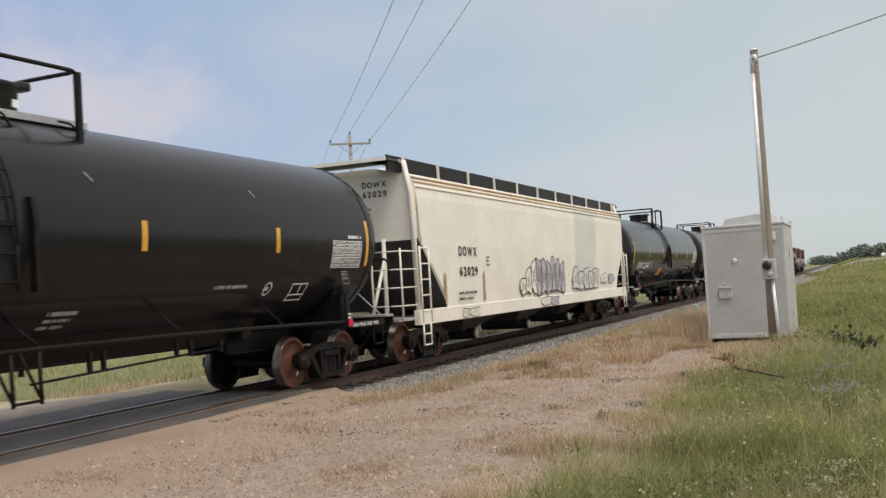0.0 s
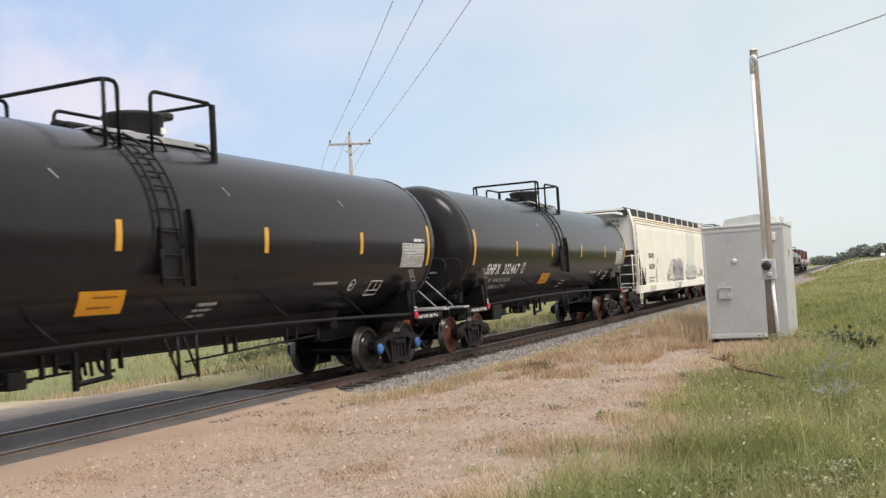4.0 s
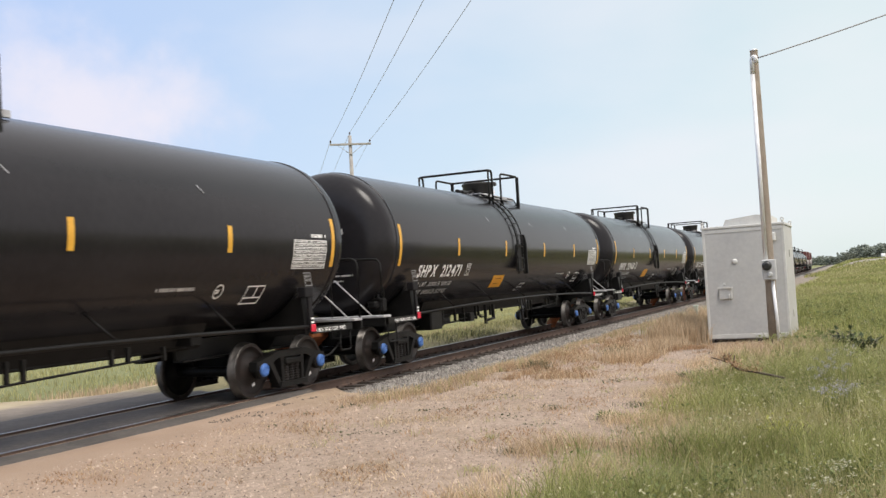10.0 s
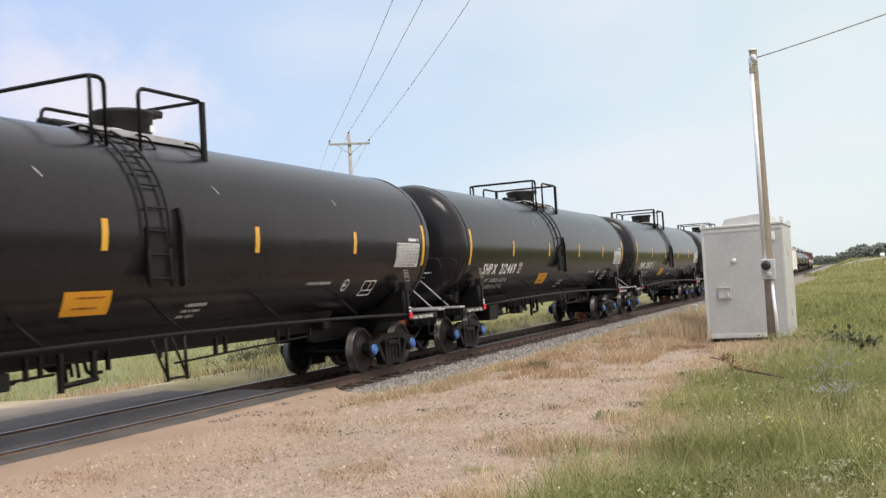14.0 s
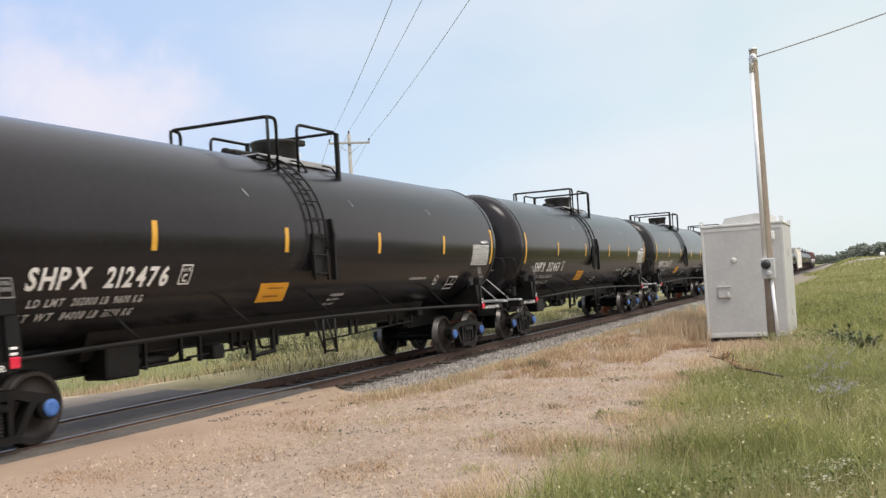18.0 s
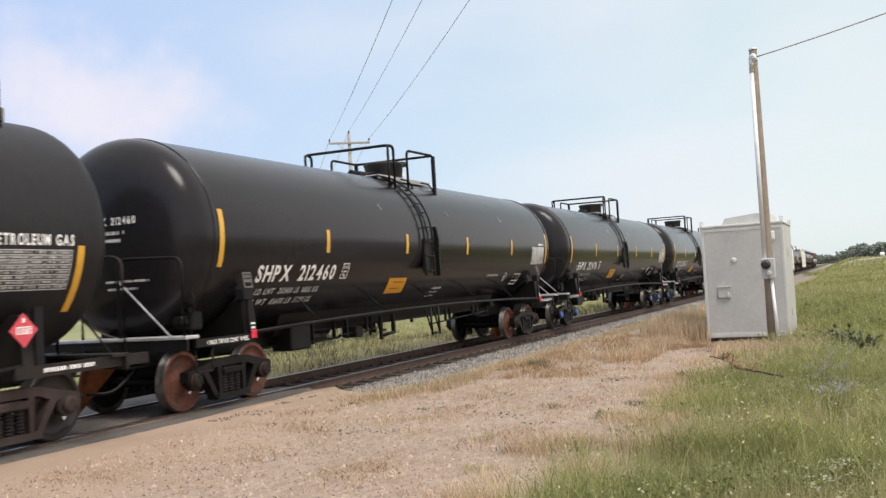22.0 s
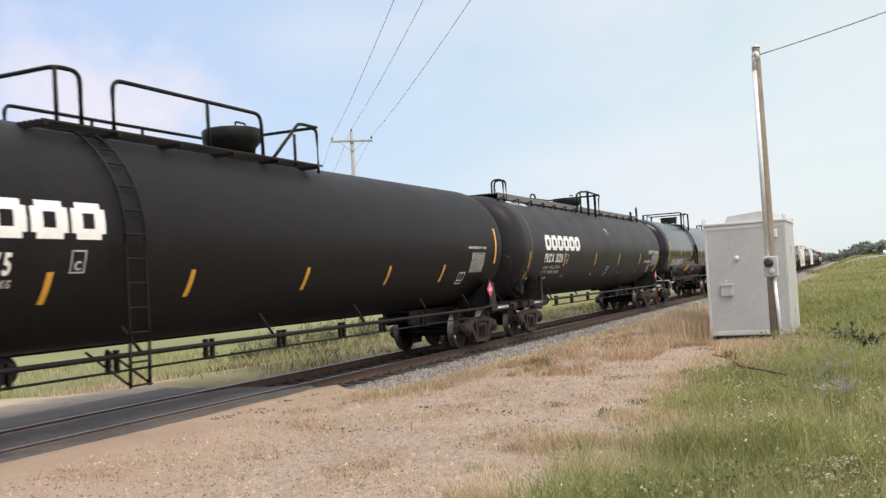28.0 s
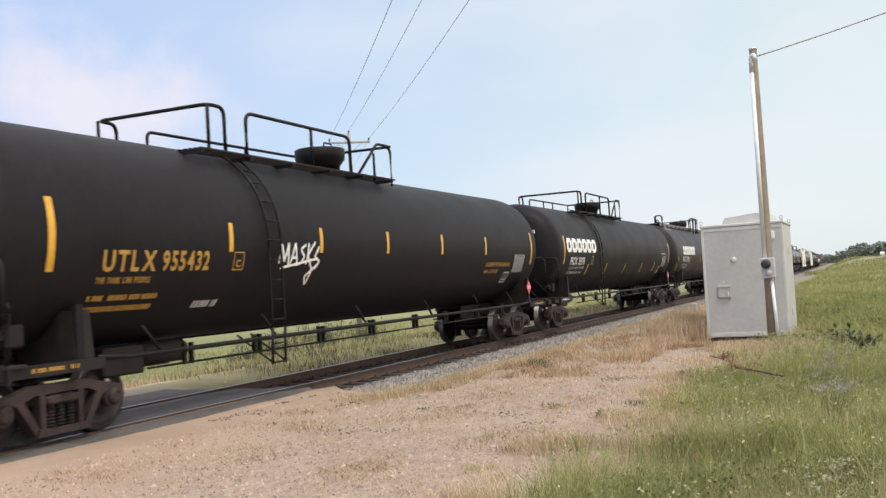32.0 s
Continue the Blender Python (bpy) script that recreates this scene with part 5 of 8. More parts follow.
    tube(bm, [(-reach + 1, -1.37, 0.78), (reach - 1, -1.37, 0.78)], 0.018, 6)
    part("brake_pipe", bm, BLACK_IRON, car)
    bm = bmesh.new()
    box(bm, -reach + 0.7, -reach + 1.5, -0.9, -0.3, 0.68, 1.08, bevel=0.03)
    lathe(bm, [(-reach + 1.7, 0.05), (-reach + 1.72, 0.17), (-reach + 2.6, 0.17), (-reach + 2.62, 0.05)], "x", 18, (0, -0.6, 0.92))
    part("brake_cylinder", bm, GRIMY_IRON, car)
    finish = "brown"
    for s in (-1, 1):
        truck(car, s * span / 2 - (0.3 if kind == "yellow" and s > 0 else 0), finish, TRUCK_LABELS[finish])
    return car


# ---- rolling stock: covered hopper and locomotives ----
def hopper_car(lettered):
    """A three-bay covered hopper, 20.7 m over its couplers; its body runs from -9.4 to 9.4."""
    car = thing("hopper_car", "cream-white covered hopper car with rust stains and graffiti" if lettered else "white covered hopper car with rounded sides", "hopper car", "cars of the train")
    e, hy = 9.40, 1.58
    # sides with the slope-sheet ends cut away, slightly bulged
    for s in (-1, 1):
        bm = bmesh.new()
        prof = [(1.02, hy), (1.6, hy + 0.015), (2.6, hy + 0.03), (3.6, hy + 0.015), (3.92, hy - 0.02), (4.12, hy - 0.12)]
        cut = lambda z, k: e if z > 2.72 else e - 1.42 * min(1, (2.72 - z) / 1.35)
        cols = 14
        grid = []
        for z, y in prof:
            half = cut(z, s)
            grid.append([bm.verts.new((-half + 2 * half * i / cols, s * y, z)) for i in range(cols + 1)])
        for a, c in zip(grid, grid[1:]):
            for i in range(cols):
                f = bm.faces.new((a[i], a[i + 1], c[i + 1], c[i]))
                f.material_index = 1 if (i in (9, 10) and s < 0) else 0
        back = bmesh.ops.solidify(bm, geom=bm.faces[:], thickness=0.03 * s)
        part("side_sheet", bm, [HOPPER_WHITE, HOPPER_PANEL], car, "cream-white rust-stained side")
    # horizontal ribs below the eaves, and the bottom sill
    for s in (-1, 1):
        for z, t in ((3.94, 0.03), (4.04, 0.03), (3.84, 0.02)):
            bm = bmesh.new()
            y = s * (hy - (z - 3.84) * 0.35)
            tube(bm, [(-e, y, z), (e, y, z)], t, 6)
            part("side_rib", bm, RUST_STREAK if z > 3.9 else HOPPER_WHITE, car)
        bm = bmesh.new()
        box(bm, -e - 0.15, e + 0.15, *sorted((s * (hy + 0.03), s * (hy - 0.12))), 0.86, 1.18, bevel=0.01)
        part("side_sill", bm, HOPPER_WHITE, car)
    # ends: upright sheet above, slope sheet below, its shade put into the colour
    for s in (-1, 1):
        bm = bmesh.new()
        prism(bm, [(-hy + 0.03, 2.7), (hy - 0.03, 2.7), (hy - 0.02, 3.92), (hy - 0.14, 4.12), (0.6, 4.30), (-0.6, 4.30), (-hy + 0.14, 4.12), (-hy + 0.02, 3.92)], s * (e - 0.05), s * e, axis="x")
        bmesh.ops.recalc_face_normals(bm, faces=bm.faces[:])
        part("end_sheet", bm, HOPPER_WHITE, car, "white end sheet")
        bm = bmesh.new()
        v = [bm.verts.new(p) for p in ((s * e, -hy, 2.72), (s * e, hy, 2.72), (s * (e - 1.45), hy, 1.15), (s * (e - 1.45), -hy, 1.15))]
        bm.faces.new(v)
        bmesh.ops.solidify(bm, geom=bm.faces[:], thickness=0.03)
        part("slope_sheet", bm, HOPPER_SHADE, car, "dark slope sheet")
        for y in (-hy + 0.04, hy - 0.04):
            bm = bmesh.new()
            tube(bm, [(s * (e + 0.05), y, 0.9), (s * (e + 0.05), y * 0.97, 3.7), (s * (e - 0.02), y * 0.86, 4.42)], 0.06, 6)
            part("end_post", bm, HOPPER_WHITE, car)
        for y in (-0.75, 0.75):
            for pts, q in (([(s * (e + 0.02), y, 1.0), (s * (e + 0.0), y, 2.75)], 0.05), ([(s * (e + 0.75), y, 1.0), (s * (e + 0.0), y, 2.3)], 0.04)):
                bm = bmesh.new()
                tube(bm, pts, q, 6)
                part("end_brace", bm, HOPPER_WHITE, car)
        bm = bmesh.new()
        box(bm, *sorted((s * (e + 0.95), s * (e - 0.05))), -1.5, 1.5, 0.98, 1.04)
        part("end_platform", bm, BOARD, car)
        # ladders
        for y0, y1 in ((-hy - 0.03, -hy - 0.03),):
            bm = bmesh.new()
            xa, xb = s * (e + 0.02), s * (e - 0.42)
            for x in (xa, xb):
                tube(bm, [(x, y0, 0.9), (x, y0, 2.55)], 0.022, 6)
            steps = part("corner_ladder", bm, HOPPER_WHITE, car)
            for k in range(5):
                bm = bmesh.new()
                tube(bm, [(xa, y0, 1.15 + k * 0.34), (xb, y0, 1.15 + k * 0.34)], 0.016, 6)
                part("rung", bm, HOPPER_WHITE, steps)
            bm = bmesh.new()
            for y in (-hy + 0.05, -0.85):
                tube(bm, [(s * (e + 0.8), y, 1.0), (s * (e + 0.8), y, 2.5)], 0.022, 6)
            steps = part("end_ladder", bm, HOPPER_WHITE, car)
            for k in range(4):
                bm = bmesh.new()
                tube(bm, [(s * (e + 0.05), -hy + 0.05, 1.3 + k * 0.38), (s * (e + 0.8), -hy + 0.05, 1.3 + k * 0.38), (s * (e + 0.8), -0.85, 1.3 + k * 0.38)], 0.016, 6)
                part("rung", bm, HOPPER_WHITE, steps)
            bm = bmesh.new()
            for x in (s * (e + 0.02), s * (e - 0.35)):
                tube(bm, [(x, y0, 0.9), (x, y0, 0.42)], 0.02, 6)
            for z in (0.43, 0.66):
                tube(bm, [(s * (e + 0.02), y0, z), (s * (e - 0.35), y0, z)], 0.018, 6)
            part("sill_step", bm, HOPPER_WHITE, car)
    # roof with hatches and running boards
    bm = bmesh.new()
    prism(bm, [(-hy + 0.12, 4.11), (hy - 0.12, 4.11), (0.6, 4.32), (-0.6, 4.32)], -e, e, axis="x")
    bmesh.ops.recalc_face_normals(bm, faces=bm.faces[:])
    part("roof", bm, HOPPER_GREY, car, "grey roof sheet")
    for s in (-1, 1):
        bm = bmesh.new()
        box(bm, -e - 0.75, e + 0.75, *sorted((s * 0.78, s * 1.22)), 4.38, 4.42)
        # added black strip in place of the shadow seen beneath the board
        box(bm, -e - 0.6, e + 0.75, *sorted((s * 1.21, s * 1.25)), 4.16, 4.50)
        board = part("running_board", bm, BLACK_IRON, car, "roof running board with a black panel for the shadow below")
        for k in range(11):
            x = -e + 0.1 + k * (2 * e - 0.2) / 10
            bm = bmesh.new()
            box(bm, x - 0.022, x + 0.022, *sorted((s * 1.25, s * 1.30)), 4.1, 4.52)
            part("board_bracket", bm, HOPPER_WHITE, board, "white bracket")
    for s in (-1, 1):
        bm = bmesh.new()
        box(bm, *sorted((s * (e + 0.1), s * (e + 0.75))), -1.3, 1.3, 4.38, 4.42)
        for x in (e + 0.07, e + 0.75):
            box(bm, *sorted((s * x, s * (x + 0.03))), -1.3, 1.3, 4.36, 4.44, mi=1)
        part("end_running_board", bm, [HOPPER_SHADE, HOPPER_WHITE], car)
    for k in range(8):
        bm = bmesh.new()
        x = -7.9 + k * 2.25
        lathe(bm, [(4.30, 0.40), (4.42, 0.40), (4.48, 0.30), (4.49, 0.02)], "z", 16, (x, 0, 0))
        part("roof_hatch", bm, HOPPER_GREY, car)
    # hopper bays, coloured as dark as the shade under the car, and outlets
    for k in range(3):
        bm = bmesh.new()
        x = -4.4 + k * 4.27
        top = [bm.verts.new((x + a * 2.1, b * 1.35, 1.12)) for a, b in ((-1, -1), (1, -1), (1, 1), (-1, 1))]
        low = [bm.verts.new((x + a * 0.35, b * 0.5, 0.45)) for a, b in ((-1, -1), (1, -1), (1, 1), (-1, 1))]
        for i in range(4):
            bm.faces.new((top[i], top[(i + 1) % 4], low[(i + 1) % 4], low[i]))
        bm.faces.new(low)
        part("hopper_bay", bm, HOPPER_SHADE, car, "hopper bay coloured dark for shade")
        bm = bmesh.new()
        lathe(bm, [(-0.75, 0.13), (-0.72, 0.15), (0.72, 0.15), (0.75, 0.13)], "y", 16, (x, 0, 0.36))
        box(bm, x - 0.3, x + 0.3, -0.5, 0.5, 0.40, 0.5)
        lathe(bm, [(-0.80, 0.11), (-0.75, 0.12)], "y", 16, (x, 0, 0.36), mi=1)
        part("outlet_pipe", bm, [GRIMY_IRON, BOARD], car)
    sill(car, -10.0, 10.0, GRIMY_IRON, 0.7, 1.0)
    for s in (-1, 1):
        coupler(car, s * 10.33, s, GRIMY_IRON)
        truck(car, s * 8.0, "black", TRUCK_LABELS["black"])
    if lettered:
        flat = lambda x, z: (x, -hy - 0.04, z)
        bm = bmesh.new()
        lettering(bm, "DOWX", -7.28, -6.15, 2.35, 2.57, flat)
        lettering(bm, "62029", -7.28, -6.15, 1.88, 2.09, flat)
        bars(bm, -7.4, -6.25, 1.44, 0.06, flat, 51)
        bars(bm, -7.4, -6.5, 1.30, 0.06, flat, 52)
        bars(bm, -5.55, -5.3, 2.3, 0.05, flat, 53)
        bars(bm, -5.55, -5.3, 2.2, 0.05, flat, 54)
        bars(bm, -5.55, -5.3, 2.1, 0.05, flat, 55)
        part("reporting_mark", bm, BLACK_MARK, car)
        bm = bmesh.new()
        end_on = lambda a, z: (-e - 0.008, -a, z)
        lettering(bm, "DOWX", 0.30, 0.90, 3.90, 4.03, end_on)
        lettering(bm, "62029", 0.30, 0.90, 3.69, 3.82, end_on)
        for k in range(4):
            bars(bm, -0.1, 0.5, 3.4 - k * 0.12, 0.05, end_on, 56 + k)
        tagged(part("end_number", bm, BLACK_MARK, car), kind="stuff")
        # sprayed tags: swollen letters, each a pale fill with a thick dark outline and inner strokes
        rr = random.Random(8)
        tags = [(-1.7 + k * 0.46, 0.56, 1.25, 2.28 - 0.06 * (k % 3), FILL_LILAC) for k in range(6)]
        tags += [(2.05 + k * 0.62, 0.74, 1.28, 1.98 - 0.1 * (k % 2), HOPPER_PANEL) for k in range(5)]
        tags += [(-3.1 + k * 0.5, 0.5, 1.3, 1.75 + 0.25 * k, HOPPER_WHITE) for k in range(3)]
        tags += [(5.65, 0.9, 1.42, 1.75, HOPPER_WHITE), (6.7, 0.85, 1.42, 1.72, FILL_LILAC), (-7.26, 0.45, 0.90, 1.10, HOPPER_WHITE), (-6.8, 0.6, 0.90, 1.10, HOPPER_WHITE), (-1.3, 0.9, 0.92, 1.16, HOPPER_WHITE), (-0.4, 0.8, 0.90, 1.14, FILL_LILAC)]
        for i, (x0, w, z0, z1, fill) in enumerate(tags):
            bm = bmesh.new()
            cx, cz, hw, hh = x0 + w / 2, (z0 + z1) / 2, w / 2, (z1 - z0) / 2
            t = 0.03 if hh > 0.2 else 0.018
            d = 0.006 + 0.002 * (i % 3)
            on = lambda a, b, lift: (a, -hy - 0.04 - lift, b)
            ph, n = rr.uniform(0, 6.28), 22
            edge = []
            for k in range(n):
                a = k * math.tau / n
                q = 1 + 0.10 * math.sin(3 * a + ph) + 0.08 * math.sin(5 * a + 2 * ph)
                c, sn = math.cos(a), math.sin(a)
                edge.append(Vector((cx + hw * q * math.copysign(abs(c) ** 0.6, c) + 0.1 * hw * sn, cz + hh * q * math.copysign(abs(sn) ** 0.6, sn))))
            bm.faces.new([bm.verts.new(on(v.x, v.y, d)) for v in edge]).material_index = 1
            lines = [(edge[k], edge[(k + 1) % n]) for k in range(n)]
            for k in range(3):
                a = cx + hw * (-0.45 + 0.42 * k) + rr.uniform(-0.05, 0.05) * hw
                lines.append((Vector((a, cz - hh * rr.uniform(0.2, 0.75))), Vector((a + 0.12 * hw, cz + hh * rr.uniform(0.2, 0.7)))))
            for u, v in lines:
                side = Vector((-(v - u).y, (v - u).x)).normalized() * t * 0.5
                along = (v - u).normalized() * t * 0.3
                bm.faces.new([bm.verts.new(on(*m, d + 0.004)) for m in (u - along - side, v + along - side, v + along + side, u - along + side)]).material_index = 0
            for f in bm.faces:
                if f.normal.y > 0:
                    f.normal_flip()
            part("graffiti", bm, [BLACK_MARK, fill], car, "black-outlined sprayed letter shape")
        for x in (-8.15, -5.75):
            bm = bmesh.new()
            sheet(bm, x - 0.06, x + 0.06, 1.25, 1.95, flat, 1, 2)
            part("reflective_strip", bm, RUST_STREAK, car, "rust-stained strip")
    return car


def locomotive(first):
    """A six-axle road engine, seen far off: hood, cab, walkways, fans."""
    car = thing("locomotive", "dark maroon diesel locomotive with black frame", "locomotive", "cars of the train")
    bm = bmesh.new()
    box(bm, -10.2, 10.2, -1.5, 1.5, 1.1, 1.55, bevel=0.04)
    part("frame", bm, BLACK_IRON, car)
    bm = bmesh.new()
    box(bm, -9.2, 5.2, -0.95, 0.95, 1.55, 4.1, bevel=0.1)
    box(bm, -9.0, -5.6, -1.45, 1.45, 3.0, 4.5, bevel=0.12)
    part("long_hood", bm, LOCO_RED, car, "dull red hood")
    bm = bmesh.new()
    box(bm, 5.2, 7.7, -1.5, 1.5, 1.55, 4.55, bevel=0.12)
    part("cab", bm, LOCO_RED, car, "dull red cab")
    bm = bmesh.new()
    box(bm, 7.7, 9.6, -0.95, 0.95, 1.55, 3.1, bevel=0.1)
    part("nose", bm, LOCO_RED, car)
    for y in (-1.506, 1.506):
        for x in (5.6, 6.6):
            bm = bmesh.new()
            box(bm, x, x + 0.8, y - 0.01, y + 0.01, 3.3, 4.0)
            part("cab_window", bm, GLASS_DARK, car)
    bm = bmesh.new()
    tube(bm, [(-1.6, 0, 4.1), (-1.6, 0, 4.5)], 0.3, 12)
    part("exhaust_stack", bm, BLACK_IRON, car)
    for k in range(3):
        bm = bmesh.new()
        lathe(bm, [(4.48, 0.6), (4.62, 0.6), (4.63, 0.1)], "z", 20, (-8.2 + k * 1.2 - (0.2 if k == 2 else 0), 0, 0))
        part("roof_fan", bm, BLACK_IRON, car)
    bm = bmesh.new()
    box(bm, -3.0, 3.0, -1.45, 1.45, 0.4, 1.1, bevel=0.15)
    part("fuel_tank", bm, BLACK_IRON, car)
    bm = bmesh.new()
    for s in (-1, 1):
        for x in range(-9, 6, 2):
            tube(bm, [(x, s * 1.48, 1.55), (x, s * 1.48, 2.6)], 0.025, 5)
        tube(bm, [(-9, s * 1.48, 2.6), (5, s * 1.48, 2.6)], 0.025, 5)
    part("walkway_rail", bm, WHITE_ENAMEL, car)
    for x in (-7.2, -5.2, 5.2, 7.2):
        truck(car, x, "black", TRUCK_LABELS["black"])
    for s in (-1, 1):
        coupler(car, s * 10.75, s, GRIMY_IRON)
    return car


# ---- track ----
BEND_FROM, BEND_TO, BEND = 65.0, 120.0, 0.0228


def on_track(a):
    """Place and heading at a metres along the line: straight, a faint left bend, straight again."""
    if a <= BEND_FROM:
        return a, 0.0, 0.0
    n = BEND_TO - BEND_FROM
    u = min(a, BEND_TO) - BEND_FROM
    h = BEND * u / n
    y = BEND * u * u / (2 * n)
    x = BEND_FROM + u
    if a > BEND_TO:
        x += (a - BEND_TO) * math.cos(BEND)
        y += (a - BEND_TO) * math.sin(BEND)
    return x, y, h


def track_at(a, side, z):
    x, y, h = on_track(a)
    return (x - math.sin(h) * side, y + math.cos(h) * side, z)


STATIONS = [-60 + 5 * i for i in range(37)] + [125 + 10 * i for i in range(8)] + [210 + 30 * i for i in range(20)] + [900, 1400]


def build_track():
    prof = [(-0.065, -0.172), (0.065, -0.172), (0.065, -0.16), (0.012, -0.14), (0.010, -0.045), (0.035, -0.035), (0.036, -0.006), (0.028, 0.0), (-0.028, 0.0), (-0.036, -0.006), (-0.035, -0.035), (-0.010, -0.045), (-0.012, -0.14), (-0.065, -0.16)]
    for side in (-GAUGE, GAUGE):
        bm = bmesh.new()
        rings = [[bm.verts.new(track_at(a, side + p[0], p[1])) for p in prof] for a in STATIONS]
        n = len(prof)
        for r0, r1 in zip(rings, rings[1:]):
            for i in range(n):
                f = bm.faces.new((r0[i], r0[(i + 1) % n], r1[(i + 1) % n], r1[i]))
                f.material_index = 1 if i in (6, 7, 8) else 0
        bmesh.ops.recalc_face_normals(bm, faces=bm.faces[:])
        solid("rail", bm, [RAIL_SIDE, RAIL_TOP], "worn steel rail with polished head", "rail", "rails", "structure")
    # ballast bed
    bm = bmesh.new()
    cross = [(-3.3, -0.52), (-2.7, -0.34), (-1.75, -0.22), (-1.35, -0.19), (-0.9, -0.20), (0, -0.20), (0.9, -0.20), (1.35, -0.19), (1.75, -0.22), (2.7, -0.40), (3.3, -0.55)]
    st = [14.7 + 0.5 * i for i in range(91)] + [60 + 3 * i for i in range(22)] + [s for s in STATIONS if s > 126]
    rows = []
    rr = random.Random(3)
    for a in st:
        rows.append([bm.verts.new(track_at(a, p[0] + rr.uniform(-0.05, 0.05), p[1] + rr.uniform(-0.025, 0.02))) for p in cross])
    for r0, r1 in zip(rows, rows[1:]):
        for i in range(len(cross) - 1):
            f = bm.faces.new((r0[i], r1[i], r1[i + 1], r0[i + 1]))
            f.material_index = 1 if 2 <= i <= 7 else 0
    bed = solid("ballast_bed", bm, [BALLAST, DARK_BALLAST], "grey crushed stone bed under the track", "ballast", kind="structure")
    bm = bmesh.new()
    box(bm, -0.115, 0.115, -1.3, 1.3, -0.36, -0.165, bevel=0.012)
    tie_me = mesh_of("tie", bm, TIE)
    bm = bmesh.new()
    box(bm, -0.09, 0.09, -0.16, 0.16, -0.172, -0.155)
    for k in (-1, 1):
        box(bm, -0.05, -0.02, k * 0.1 - 0.02, k * 0.1 + 0.02, -0.16, -0.13)
    plate_me = mesh_of("tie_plate", bm, RAIL_SIDE)
    for k in range(190):
        a = 15.0 + 0.53 * k
        x, y, h = on_track(a)
        o = new("tie", tie_me)
        o.parent = bed
        o.matrix_basis = pose(x, y + rr.uniform(-0.05, 0.05), rr.uniform(-0.008, 0.004), 0, 0, math.degrees(h) + rr.uniform(-0.8, 0.8))
        if k < 70:
            for side in (-GAUGE, GAUGE):
                q = new("tie_plate", plate_me)
                q.parent = bed
                q.matrix_basis = pose(x, y + side, 0, 0, 0, math.degrees(h))


def stones(name, count, x0, x1, y0, y1, top, size, mat, label, seed):
    """Loose stones, each a small uneven lump, as one object."""
    r = np.random.RandomState(seed)
    base = np.array([(1, 0, 0), (-1, 0, 0), (0, 1, 0), (0, -1, 0), (0, 0, 1), (0, 0, -0.6)], float)
    tri = np.array([(0, 2, 4), (2, 1, 4), (1, 3, 4), (3, 0, 4), (2, 0, 5), (1, 2, 5), (3, 1, 5), (0, 3, 5)])
    px = x0 + (x1 - x0) * r.rand(count) ** 1.5
    py = y0 + (y1 - y0) * r.rand(count)
    s = size * (0.5 + r.rand(count))
    v = base[None] * (0.6 + 0.8 * r.rand(count, 6, 1)) * s[:, None, None]
    a = r.rand(count) * 6.28
    c, sn = np.cos(a)[:, None], np.sin(a)[:, None]
    vx, vy = v[:, :, 0] * c - v[:, :, 1] * sn, v[:, :, 0] * sn + v[:, :, 1] * c
    pz = np.array([top(x, y) for x, y in zip(px, py)])
    verts = np.stack([vx + px[:, None], vy + py[:, None], v[:, :, 2] + pz[:, None]], -1).reshape(-1, 3)
    faces = (tri[None] + 6 * np.arange(count)[:, None, None]).reshape(-1, 3)
    me = bpy.data.meshes.new(name)
    me.from_pydata(verts.tolist(), [], faces.tolist())
    me.materials.append(mat)
    return tagged(new(name, me), label, "stones", kind="stuff")


# ---- ground ----
def smooth(t):
    t = min(max(t, 0.0), 1.0)
    return t * t * (3 - 2 * t)


def ground_z(x, y):
    """Height of the earth: a level yard, the crossing raised to the rails, ditches beside the line, gentle hills far off."""
    z = -0.07 + 0.025 * noise.noise((x * 0.35, y * 0.35, 0)) + 0.012 * noise.noise((x * 1.3, y * 1.3, 3))
    away = smooth((x - 13.8) / 2.0)
    t = abs(y - on_track(max(x, 0))[1]) if x < 900 else 99
    cross = smooth((4.2 - t) / 3.0)
    low = -0.30 * smooth((4.2 - t) / 1.6)
    z = z * (1 - cross) + cross * ((1 - away) * -0.035 + away * (low - 0.07))
    z -= 0.17 * smooth((x - 22) / 2.5) * smooth((34 - x) / 4) * smooth((y + 10.5) / 1.5) * smooth((-4.8 - y) / 1.4)
    if y > 3:
        z -= 0.35 * smooth((y - 3) / 5) * away + 0.1 * smooth((y - 3) / 5)
    if x > 35:
        side = on_track(min(x, 900))[1] - y
        z += 2.1 * smooth((x - 35) / 260) * smooth((side - 3.6) / 9)
    d = math.hypot(x, y)
    if d > 500:
        z += smooth((d - 500) / 2500) * 5.0 * (0.4 + noise.noise((x * 0.0011, y * 0.0011, 7)))
    return z


